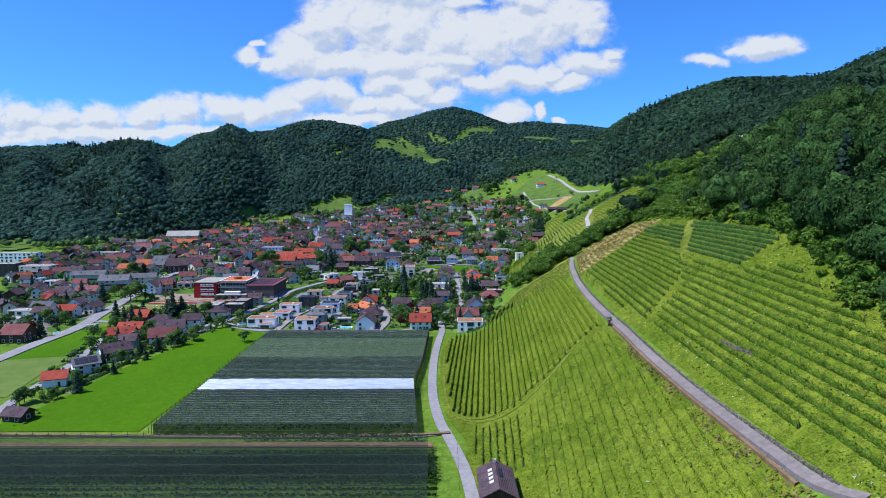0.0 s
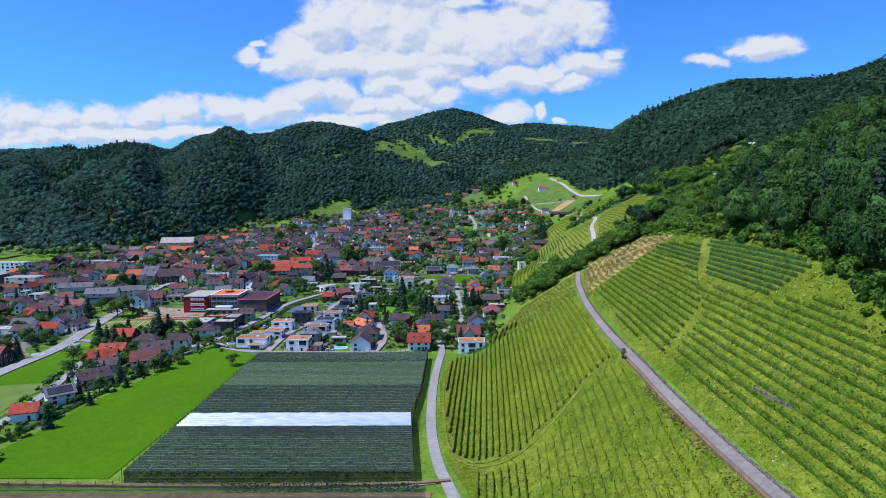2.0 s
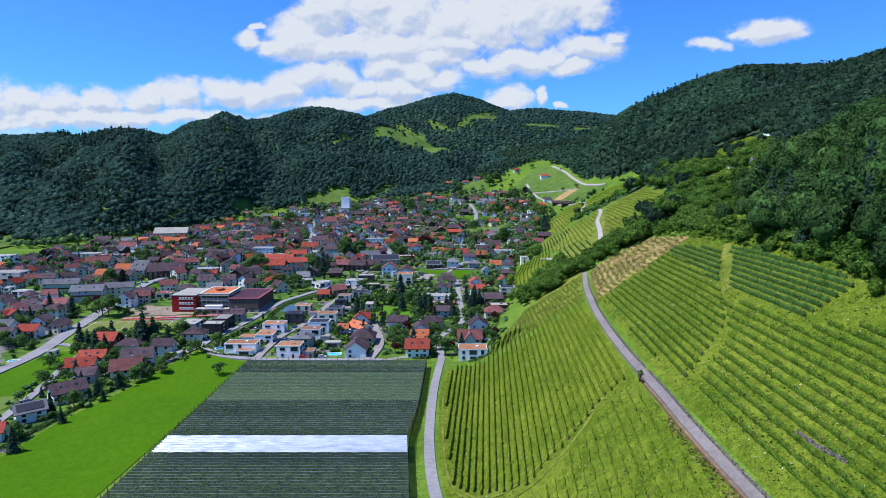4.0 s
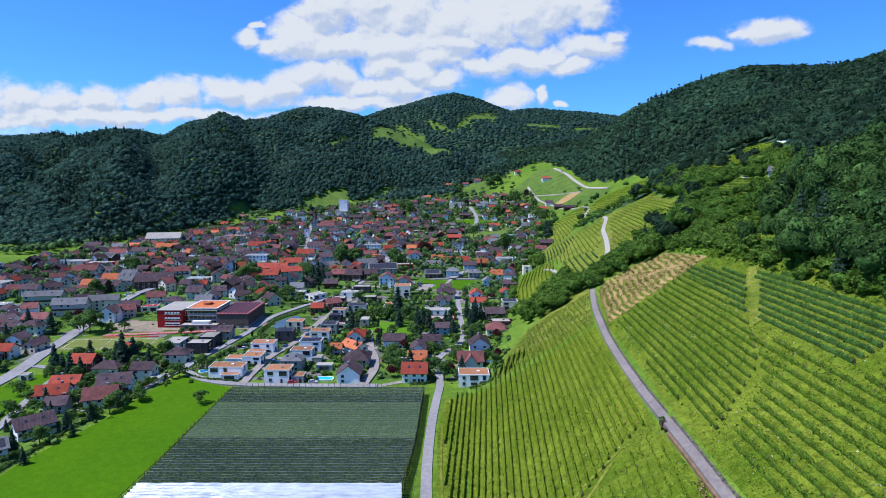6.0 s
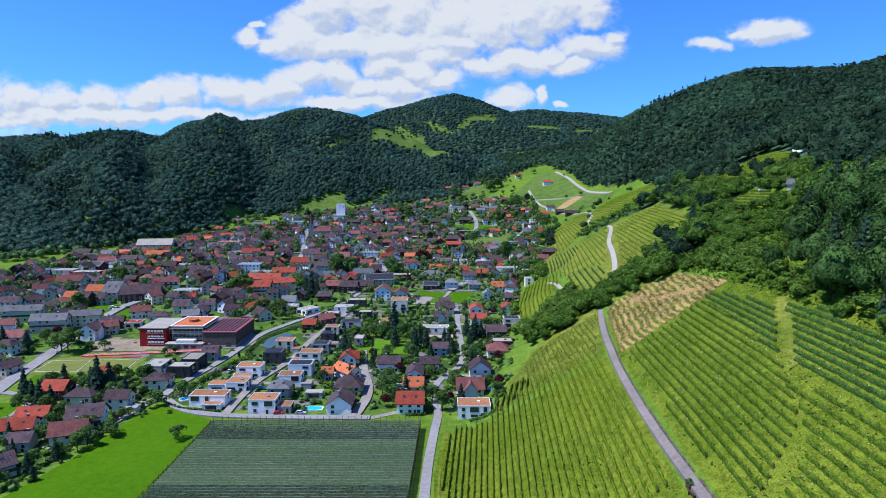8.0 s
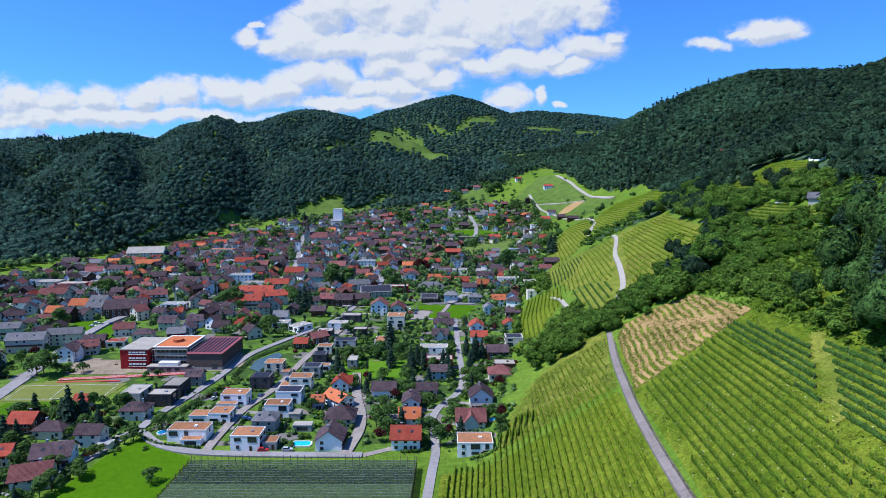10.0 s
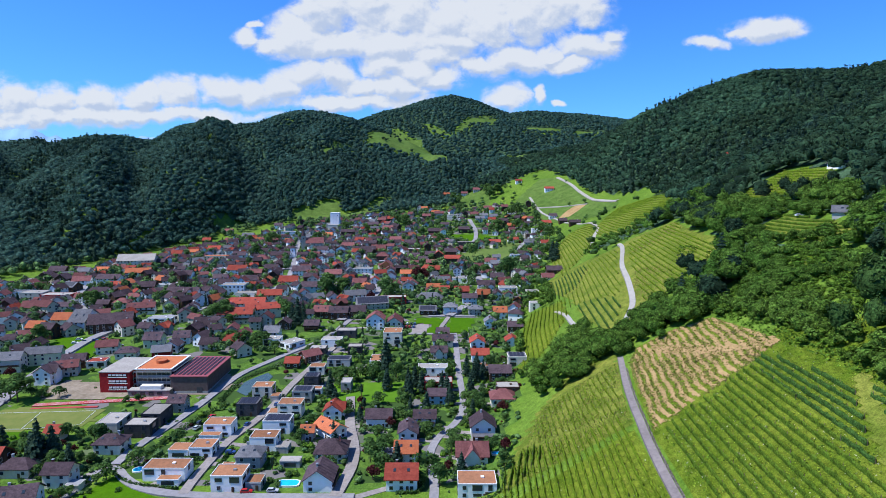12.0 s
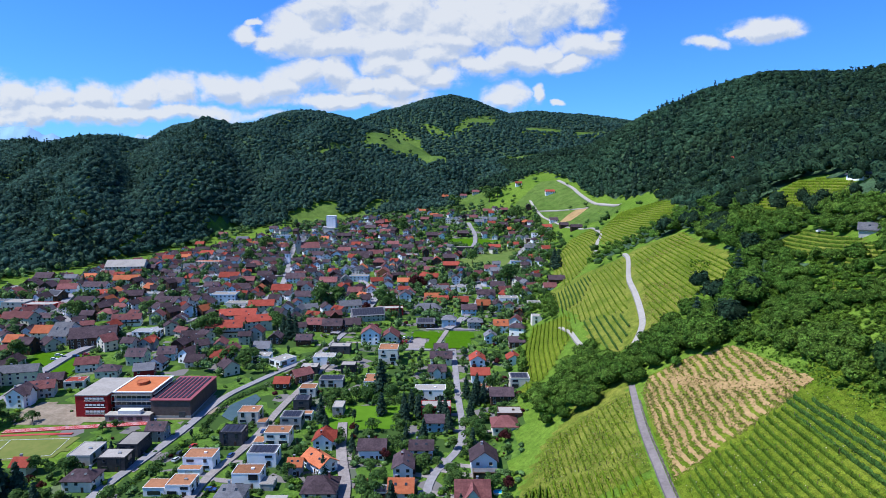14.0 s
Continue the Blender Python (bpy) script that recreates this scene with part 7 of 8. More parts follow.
def church():
    root = thing("church", -191, 966, 12, "stone church with a slender dark spire and brown roof", "church")
    stone = material("church_stone", (.36, .32, .27), (.48, .43, .37), .5, bump=.1)
    part("tower", box(-3.2, 3.2, -3.2, 3.2, -2, 19), BOX, stone, root)
    n = 8
    ring = [(3.6 * math.cos((k + .5) * 2 * math.pi / n), 3.6 * math.sin((k + .5) * 2 * math.pi / n)) for k in range(n)]
    part("spire", [(px, py, 18.8) for px, py in ring] + [(px * .42, py * .42, 25) for px, py in ring] + [(0, 0, 37)],
         [(k, (k + 1) % n, n + (k + 1) % n, n + k) for k in range(n)] + [(n + k, n + (k + 1) % n, 2 * n) for k in range(n)] + [tuple(range(n))[::-1]], ROOF_BROWN, root)
    for turn in (0, 90, -90):
        c, s = math.cos(radians(turn)), math.sin(radians(turn))
        win = new("belfry_window", window_mesh(1.2, 2.4))
        win.parent, win.matrix_local = root, pose(3.2 * s, -3.2 * c, 15.5, 0, 0, turn)
    v = [(px, yy, zz) for px in (3.2, 27) for yy, zz in ((-6.5, -2), (6.5, -2), (6.5, 9), (0, 16), (-6.5, 9))]
    part("nave", v, [(0, 4, 3, 2, 1), (5, 6, 7, 8, 9), (0, 5, 9, 4), (1, 2, 7, 6)], stone, root)
    rv, rf = roof_gable(24, 13, 9, 7, .5)
    part("nave_roof", [(px + 15.1, py, pz) for px, py, pz in rv], rf, ROOF_MAUVE, root)
    for k in range(5):
        win = new("nave_window", window_mesh(1.2, 3.2))
        win.parent, win.matrix_local = root, pose(6 + k * 4.4, -6.5, 5.5)
    TAKEN.append((-170, 966, 20))
    root = thing("round_chapel", -211, 972, 0, "white octagonal church with a red-brown tent roof", "church")
    ring = [(6 * math.cos((k + .5) * 2 * math.pi / n), 6 * math.sin((k + .5) * 2 * math.pi / n)) for k in range(n)]
    part("wall", [(px, py, -2) for px, py in ring] + [(px, py, 9) for px, py in ring], [(k, (k + 1) % n, n + (k + 1) % n, n + k) for k in range(n)] + [tuple(range(n, 2 * n))], WALL_WHITE, root)
    part("roof", [(px * 1.12, py * 1.12, 8.8) for px, py in ring] + [(0, 0, 15)], [(k, (k + 1) % n, n) for k in range(n)] + [tuple(range(n))[::-1]], ROOF_MAUVE, root)
    TAKEN.append((-211, 972, 9))
    root = thing("bell_tower", -187, 889, 0, "short white bell tower with a small cap", "tower")
    part("shaft", box(-3, 3, -3, 3, -2, 13), BOX, WALL_WHITE, root)
    part("cap", [(-3.5, -3.5, 12.9), (3.5, -3.5, 12.9), (3.5, 3.5, 12.9), (-3.5, 3.5, 12.9), (0, 0, 17)], [(0, 3, 2, 1), (0, 1, 4), (1, 2, 4), (2, 3, 4), (3, 0, 4)], ROOF_BROWN, root)
    for turn in (0, 90, -90):
        c, s = math.cos(radians(turn)), math.sin(radians(turn))
        win = new("window", window_mesh(1.2, 2.0))
        win.parent, win.matrix_local = root, pose(3 * s, -3 * c, 10, 0, 0, turn)
    TAKEN.append((-187, 889, 6))


def silo():
    root = thing("grain_silo", -178, 1146, 0, "tall white windowless silo tower above the town", "silo", up=0)
    part("shaft", box(-7.6, 7.6, -6, 6, -4, 24), BOX, WALL_WHITE, root)
    part("roof_edge", box(-7.8, 7.8, -6.2, 6.2, 24, 24.5), BOX, TRIM, root)
    for k in range(4):
        part("rib", box(-7 + k * 4.6, -6.7 + k * 4.6, -6.15, -6, 0, 24), BOX, TRIM, root)
    part("window", box(4.4, 5.6, -6.1, -5.9, 19.6, 21), BOX, GLASS, root)
    part("low_wing", box(-14, -7.6, -8, 6, -4, 7), BOX, WALL_GREY, root)
    part("front_wing", box(-10, 8, -16, -6, -5, 5), BOX, WALL_CREAM, root)
    part("front_roof", box(-10.3, 8.3, -16.3, -5.8, 5, 5.5), BOX, GRAVEL, root)
    TAKEN.append((-183, 1150, 18))


def barn():
    root = thing("barn", 13.3, 147.6, 90, "old dark timber barn with a brown sheet roof beside the lane", "barn")
    w, d, h, rise = 14.5, 8.0, 4.4, 2.1
    v = [(s * w / 2, yy, zz) for s in (-1, 1) for yy, zz in ((-d / 2, -1), (d / 2, -1), (d / 2, h), (0, h + rise), (-d / 2, h))]
    part("wall", v, [(0, 4, 3, 2, 1), (5, 6, 7, 8, 9), (0, 5, 9, 4), (1, 2, 7, 6)], WOOD, root)
    rv, rf = roof_gable(w, d, h, rise, .8, .2)
    part("roof", rv, rf, ROOF_BROWN, root)
    tin = material("roof_light", (.42, .38, .34), (.55, .5, .45), 1.0)
    for k in range(4):
        x0 = -3.6 + k * 2.1
        zz = lambda yy: h + rise * (1 - abs(yy) / (d / 2)) + .24
        q = [(x0, 1.0, zz(1.0)), (x0 + 1.3, 1.0, zz(1.0)), (x0 + 1.3, 2.1, zz(2.1)), (x0, 2.1, zz(2.1))]
        part("roof_light", q + [(a, b, c + .06) for a, b, c in q], BOX, tin, root)
    part("solar_panel", [(-1, -.4, h + rise * .9 + .3), (4, -.4, h + rise * .9 + .3), (4, -1.4, h + rise * .65 + .3), (-1, -1.4, h + rise * .65 + .3)] +
         [(-1, -.4, h + rise * .9 + .36), (4, -.4, h + rise * .9 + .36), (4, -1.4, h + rise * .65 + .36), (-1, -1.4, h + rise * .65 + .36)], BOX, SOLAR, root)
    boxes("chimney", [(6.2, 6.8, -.3, .3, h + 1, h + rise + 1.0)], WALL_GREY, root)
    part("door", box(-7.35, -7.2, -1.4, 1.4, 0, 3), BOX, POST, root)


sports_hall()
school()
church()
silo()
barn()
house(14.7, 334.2, 14, 10, 5.6, 0, "flat", "white", "sedum")
# sports ground
patch("sports_turf", [(-216, 388), (-220, 412), (-207, 419), (-167, 415), (-164, 402), (-166, 394), (-191, 389)], TURF, 3, "worn yellow-green sports turf with white lines", .25)
patch("field_lawn", [(-213, 384), (-199, 388), (-186, 388), (-185, 374), (-188, 371), (-202, 371)], MEADOW, 3, "bright green lawn beside the sports turf", .22)
ribbon("running_track", [(-206, 420.6), (-190, 423), (-165, 426.5), (-139, 430.5)], 4, CLAY_TRACK, up=.3 - .035 * len(LAID), label="red running track beside the turf", category="running track")
ribbon("running_track_inner", [(-204, 415.8), (-190, 417.2), (-172, 418.5)], 1.8, CLAY_TRACK, up=.36 - .035 * len(LAID), label="short red run-up track beside the turf", category="running track")
for k in range(3):
    ribbon("lane_line", [(-206, 419.4 + 1.2 * k), (-190, 421.8 + 1.2 * k), (-165, 425.3 + 1.2 * k), (-139, 429.3 + 1.2 * k)], .16, TRIM, up=.36 - .035 * len(LAID), label="white lane line on the running track", category="line")
for line in ([(-214, 391), (-192, 391)], [(-192, 391), (-168, 396)], [(-217, 410), (-170, 413)], [(-214, 391), (-217, 410)], [(-192, 391), (-196, 411)], [(-168, 396), (-170, 413)]):
    ribbon("pitch_line", line, .16, TRIM, up=.36 - .035 * len(LAID), label="white marking line on the turf", category="line")
patch("building_site", [(-206, 428), (-213, 440), (-210, 455), (-188, 451), (-150, 464), (-124, 466), (-116, 458), (-115, 440), (-122, 434.5), (-143, 433), (-164, 430)], SITE, 3, "bare pale soil of a building site", .24)
sheet("pond", [(-108.5, 438), (-108.5, 452), (-99.5, 466)], [(-101.5, 432), (-96.5, 441), (-95, 460)], WATER, up=.35, label="small green pond beside the street", category="pond")


def swimming_pool(x, y, w, d, round_one=False):
    root = thing("swimming_pool", x, y, 0, "small turquoise garden pool with a pale rim", "pool", "garden pools", up=.3)
    n = 16
    a = [(math.copysign(abs(math.cos(k * 2 * math.pi / n)) ** (1 if round_one else .5), math.cos(k * 2 * math.pi / n)) * w / 2, math.copysign(abs(math.sin(k * 2 * math.pi / n)) ** (1 if round_one else .5), math.sin(k * 2 * math.pi / n)) * d / 2) for k in range(n)]
    part("water", [(px, py, .18) for px, py in a], [tuple(range(n))], POOL, root)
    part("rim", [(px, py, z) for z in (-.5, .3) for px, py in a] + [(px * 1.12, py * 1.16, z) for z in (.3, -.5) for px, py in a],
         [(r * n + k, r * n + (k + 1) % n, (r + 1) * n + (k + 1) % n, (r + 1) * n + k) for r in range(3) for k in range(n)], TRIM, root)


swimming_pool(-56.4, 341, 8, 4.5)
swimming_pool(-118.6, 352, 4.2, 4.2, True)
swimming_pool(24.5, 361, 4, 2.6)
swimming_pool(-48, 350, 3, 3, True)
swimming_pool(-25.5, 405, 3, 3, True)
swimming_pool(-212, 330, 5, 3)


# ---- the old town: close-set houses of a few kinds ----
STREETS = [[(-236, 480), (-240, 560), (-190, 620), (-150, 700), (-170, 820), (-200, 960), (-215, 1050)],
           [(-76, 578), (-60, 640), (-58, 720), (-90, 800), (-140, 880), (-170, 960)],
           [(-240, 560), (-320, 640), (-350, 720)], [(-150, 700), (-60, 720), (40, 760), (80, 850), (110, 980), (150, 1080)],
           [(7, 591), (20, 620), (40, 690), (40, 760)], [(-300, 700), (-220, 760), (-170, 820), (-60, 860), (30, 950), (60, 1080), (50, 1200)]]
for i, line in enumerate(STREETS):
    ribbon("road_old_town", line, 6.5, ASPHALT, up=.35, label="grey asphalt street of the old town")
OPEN = [f[0] for f in TOWN_FIELDS] + [[(-30, 560), (30, 560), (30, 600), (-30, 600)], [(-20, 840), (90, 830), (100, 900), (-10, 905)], [(20, 1000), (130, 1000), (120, 1070), (10, 1070)],
        [(-245, 400), (-120, 400), (-110, 470), (-150, 510), (-245, 505)], [(-60, 420), (-15, 420), (-15, 455), (-60, 455)], [(-260, 500), (-200, 500), (-190, 535), (-255, 545)],
        [(-112, 425), (-88, 425), (-84, 480), (-112, 470)]]
def old_town():
    r = random.Random(11)
    mix = ["brown"] * 15 + ["mauve"] * 7 + ["red"] * 3 + ["orange"] * 1 + ["grey"] * 2
    models = []
    for i in range(30):
        w, d, h = r.uniform(7.5, 12.5), r.uniform(7, 10), r.uniform(4, 8.2)
        wall = r.choice(["white"] * 6 + ["cream"] * 4 + ["wood"] * 5 + ["grey", "blue"])
        kind = r.choice(["gable"] * 5 + ["hip", "cross"])
        m = house(0, -4000, w, d, h, 0, kind, wall, mix[i % len(mix)], detail=1, seed=500 + i)
        models.append((m, max(w, d) * .56))
    del TAKEN[-30:]
    used, joined = set(), []
    spots = cells(-440, 170, 300, 1290, 11.6, .46)
    ok = inside(spots, TOWN)
    for outline in OPEN + VINES + [[(-125, 470), (-60, 425), (45, 420), (62, 650), (-40, 662), (-100, 600)]]:
        ok &= ~inside(spots, outline)
    lines = np.concatenate([along(s, 5) for s in STREETS] + [along([(-204, 200), (-207, 278), (-209, 305), (-208, 342), (-220, 389), (-228, 432), (-236, 480)], 5)])
    spots = spots[ok]
    spots = spots[np.argsort(spots[:, 1])]
    for x, y in spots:
        thin = knots(y, (300, .5), (450, .4), (560, .2), (650, .16), (1000, .16), (1100, .25), (1290, .5)) + (.42 if x > -45 and y > 620 else 0)
        if r.random() < thin:
            continue
        i = r.randrange(len(models))
        m, reach = models[i]
        if min(np.hypot(lines[:, 0] - x, lines[:, 1] - y)) < reach + 1.0 or any((x - a) ** 2 + (y - b) ** 2 < (reach + q * .82) ** 2 for a, b, q in TAKEN):
            continue
        turn = r.choice((0, 90, 90, 25, -30, 120, 65)) + r.uniform(-12, 12)
        at = pose(x, y, float(land(x, y)) - .3, 0, 0, turn)
        TAKEN.append((x, y, reach))
        if y > 470:
            joined.append((i, at))
        elif i in used:
            copy_thing(m, at)
        else:
            m.matrix_basis = at
            used.add(i)
    # the houses farther off, as one mass
    verts, faces, which, slots = [], [], [], []
    parts = {}
    for i, (m, _) in enumerate(models):
        parts[i] = [(np.array([v.co for v in c.data.vertices]), [tuple(p.vertices) for p in c.data.polygons], c.data.materials[0]) for c in m.children]
    for i, at in joined:
        turn, shift = np.array(at.to_3x3()), np.array(at.translation)
        for v, f, mat in parts[i]:
            if mat not in slots:
                slots.append(mat)
            faces += [tuple(k + len(verts) for k in q) for q in f]
            verts += (v @ turn.T + shift).tolist()
            which += [slots.index(mat)] * len(f)
    me = bpy.data.meshes.new("old_town_houses")
    me.from_pydata(verts, [], faces)
    for mat in slots:
        me.materials.append(mat)
    me.polygons.foreach_set("material_index", which)
    tagged(new("old_town_houses", me), "close-set old town houses with brown and red tiled roofs", "houses", kind="stuff")
    for i, (m, _) in enumerate(models):
        if i not in used:
            for o in (*m.children_recursive, m):
                bpy.data.objects.remove(o)


old_town()


# ---- retaining walls and bank along the vineyard road ----
def stone_wall(name, points, tall, label, seed, mat=None):
    """A low dry wall of uneven stones."""
    r = np.random.default_rng(seed)
    c = along(points, .3)
    box_faces = np.array([(0, 1, 5, 4), (1, 2, 6, 5), (2, 3, 7, 6), (3, 0, 4, 7), (4, 5, 6, 7)])
    vs = []
    for k in range(2):
        p = c + r.normal(0, .07, c.shape)
        z = land(p[:, 0], p[:, 1]) + .25 + k * tall / 2
        half, high = r.uniform(.13, .24, (len(p), 1)), r.uniform(.2, .6, len(p)) * tall * .8
        base = np.array([(-1, -1), (1, -1), (1, 1), (-1, 1)])
        low = np.concatenate([p[:, None] + base * half[:, None] * r.uniform(.8, 1.2, (len(p), 4, 1)), np.broadcast_to((z - .3)[:, None, None], (len(p), 4, 1))], -1)
        top = np.concatenate([p[:, None] + base * half[:, None] * r.uniform(.6, 1.1, (len(p), 4, 1)), (z[:, None] + high[:, None] + r.normal(0, .05, (len(p), 4)))[..., None]], -1)
        vs.append(np.concatenate([low, top], 1))
    v = np.concatenate(vs)
    f = (box_faces[None] + (np.arange(len(v)) * 8)[:, None, None]).reshape(-1, 4)
    tagged(new(name, mesh_of(name, v.reshape(-1, 3), f, mat or STONE)), label, "stone wall", kind="stuff")


stone_wall("stone_wall", [(65.4, 97), (64.7, 107), (63.7, 127), (62.8, 155), (62.3, 183), (62.5, 200), (62.9, 218)], .35, "crumbling dry stone wall above the vineyard road", 1)
stone_wall("stone_wall_upper", [(63.0, 222), (63.7, 250), (67.1, 294), (70.8, 323), (76.4, 355), (80, 371)], .25, "low dry stone wall beside the upper road", 2)
stone_wall("stone_edge", [(61.7, 105), (60.8, 127), (59.9, 155), (59.4, 183)], .3, "broken tan stones along the road's lower edge", 5, SAND_STONE)
stone_wall("terrace_wall", [(75.5, 146), (74.5, 154), (74.3, 160)], .8, "short grey terrace wall among the vines", 3)
ribbon("road_bank", [(61.4, 102), (60.7, 127), (59.8, 155), (59.2, 183), (59.6, 212)], .6, SOIL, up=-.55, label="bare tan earth bank below the road", category="bank")
tufts("bank_weeds", [(59, 90), (63, 90), (60.2, 130), (59.5, 190), (57.5, 190), (57.6, 130)], 2600, DRY_TUFT, "dry weeds on the earth bank", 31, .4)


def bench():
    root = thing("bench", 59.6, 214.5, 8, "small dark wooden bench and planter beside the vineyard road", "bench", up=.4)
    part("seat", box(-.4, .4, -1.2, 1.2, .42, .5), BOX, WOOD, root)
    part("backrest", box(-.5, -.4, -1.2, 1.2, .5, 1.0), BOX, WOOD, root)
    for yy in (-1.0, 1.0):
        part("leg", box(-.4, .4, yy - .06, yy + .06, -.5, .42), BOX, WOOD, root)
    planter = thing("planter", 60.2, 217.6, 8, "dark wooden planter with a small bush", "planter", up=.4)
    part("trough", box(-.5, .5, -.9, .9, -.5, .7), BOX, WOOD, planter)
    v, f = broad_crown(70, .12, np.random.default_rng(4))
    bush = new("bush", mesh_of("bush", (v - (0, 0, .2)) * (1.8, 2.2, 1.7) + (0, 0, .6), f, BROADLEAF))
    bush.parent = planter


def car_model(paint, label):
    """A small car: body, glazed cabin, wheels with rims."""
    root = tagged(new("car"), label, "car", "parked cars")
    prof = [(-2.1, .3), (2.1, .3), (2.15, .75), (1.2, .95), (-2.1, 1.0)]
    part("body", [(px, s * .86, pz) for s in (-1, 1) for px, pz in prof], [(0, 4, 3, 2, 1), (5, 6, 7, 8, 9)] + [(k, (k + 1) % 5, 5 + (k + 1) % 5, 5 + k) for k in range(5)], paint, root)
    part("cabin", [(px, s * w, pz) for s in (-1, 1) for px, w, pz in ((-1.9, .8, .98), (1.0, .8, .94), (.35, .66, 1.45), (-1.6, .66, 1.48))], [(0, 3, 2, 1), (4, 5, 6, 7), (0, 1, 5, 4), (1, 2, 6, 5), (2, 3, 7, 6), (3, 0, 4, 7)], GLASS, root)
    part("car_roof", box(-1.55, .3, -.62, .62, 1.46, 1.52), BOX, paint, root)
    for px in (-1.3, 1.3):
        for s in (-1, 1):
            ring = [(px + .33 * math.cos(k * .785), .33 + .33 * math.sin(k * .785)) for k in range(8)]
            wheel = part("wheel", [(a, s * y, z) for y in (.7, .9) for a, z in ring], [tuple(range(8)), tuple(range(15, 7, -1))] + [(k, (k + 1) % 8, 8 + (k + 1) % 8, 8 + k) for k in range(8)], WALL_DARK, root)
            part("rim", [(px + .2 * math.cos(k * 1.047), s * y, .33 + .2 * math.sin(k * 1.047)) for y in (.88, .92) for k in range(6)], [tuple(range(6)), tuple(range(11, 5, -1))] + [(k, (k + 1) % 6, 6 + (k + 1) % 6, 6 + k) for k in range(6)], METAL, wheel, label="silver wheel rim")
    return root


def paint_of(name, colour):
    return material(name, colour, [min(1, c * 1.1) for c in colour], .5, rough=.3)


def cars():
    r = random.Random(21)
    models = [car_model(paint_of("white_car_paint", (.75, .75, .75)), "white car parked beside houses"), car_model(paint_of("silver_car_paint", (.4, .41, .43)), "silver car parked beside houses"), car_model(paint_of("dark_car_paint", (.03, .035, .045)), "black car parked beside houses"),
              car_model(paint_of("red_car_paint", (.4, .02, .02)), "red car parked beside houses"), car_model(paint_of("blue_car_paint", (.03, .07, .22)), "dark blue car parked beside houses")]
    spots = [(187.5, 438, 0), (-111, 391, 75), (-112, 397, 80), (-109, 404, 75), (-87, 366, 0), (-60.5, 334.5, 5), (-70, 334, 5), (-27, 372, 80), (-8, 372, 70), (18, 398, 10), (-136, 340, 60), (-138, 330, 50), (-89, 395, 80), (-80, 405, 85), (-82, 420, 85),
             (-225, 470, 85), (-230, 476, 85), (-219, 452, 80), (-244, 520, 10), (-239, 523, 10), (-234, 526, 12), (-229, 529, 12), (-246, 528, 10), (-210, 560, 20), (-205, 563, 20), (-200, 566, 20), (-27, 560, 85), (-24.5, 560, 85), (-22, 560.5, 85), (-19, 560, 85), (-27, 569, 85), (-24, 569, 80), (-21, 569, 85), (-18.5, 568, 85)]
    for i, (x, y, turn) in enumerate(spots):
        m = models[i % len(models)] if i >= len(models) else models[i]
        at = pose(x, y, float(land(x, y)) + .45, 0, 0, turn)
        if i < len(models):
            m.matrix_basis = at
        else:
            copy_thing(r.choice(models), at)


bench()
cars()
ribbon("dry_path", [(5.5, 204), (10, 200), (16, 199), (22, 201), (28, 204), (38, 212), (50, 218)], .9, DRY_SLOPE, up=.36 - .035 * len(LAID), label="dry trodden path along the vine rows", category="path")


# ---- single trees, shrubs and hedges ----
def tree_model(kind, seed):
    """A tree with trunk, limbs and crown, about ten metres high."""
    r = np.random.default_rng(seed)
    word = {"broad": "leafy green garden tree with a rounded uneven crown", "fir": "tall dark green conifer", "plum": "dark red-leaved garden tree", "shrub": "low bushy green garden shrub", "slim": "slender upright green tree"}[kind]
    root = tagged(new("tree" if kind != "shrub" else "shrub"), word, "tree" if kind != "shrub" else "shrub", "trees of the village" if kind != "shrub" else "garden shrubs")
    if kind == "fir":
        v, f = fir_crown(620, .036, r)
        v = v * (11, 11, 10)
        mat = CONIFER
    elif kind == "shrub":
        v, f = broad_crown(130, .10, r)
        v = (v - (0, 0, .2)) * (3.2, 3.2, 2.6)
        mat = BROADLEAF
    elif kind == "slim":
        v, f = broad_crown(260, .055, r, .45)
        v = v * (5, 5, 10)
        mat = CONIFER
    else:
        v, f = broad_crown(620, .045, r)
        v = v * (11, 11, 10)
        mat = PLUM if kind == "plum" else BROADLEAF
    crown = new("crown", mesh_of("crown", v, f, mat))
    crown.parent = root
    if kind != "shrub":
        verts, faces = [], []

        def limb(p, q, r0, r1):
            at = len(verts)
            for c, rad in ((p, r0), (q, r1)):
                verts.extend((c[0] + rad * math.cos(k * 1.2566), c[1] + rad * math.sin(k * 1.2566), c[2]) for k in range(5))
            faces.extend((at + k, at + (k + 1) % 5, at + 5 + (k + 1) % 5, at + 5 + k) for k in range(5))
        limb((0, 0, -.8), (.1, 0, 3.2), .32, .2)
        limb((.1, 0, 3.2), (0, .1, 8), .2, .05)
        for k in range(5 if kind != "fir" else 0):
            a = k * 1.3 + seed
            limb((.05, 0, 2.6 + .4 * k), (1.9 * math.cos(a), 1.9 * math.sin(a), 5 + .4 * k), .13, .04)
        part("trunk", verts, faces, BARK, root)
    return root


MODELS = {"broad": [tree_model("broad", s) for s in range(5)], "fir": [tree_model("fir", s + 20) for s in range(3)], "plum": [tree_model("plum", 40)], "shrub": [tree_model("shrub", s + 60) for s in range(4)],
          "slim": [tree_model("slim", 80)]}
PLACED = set()


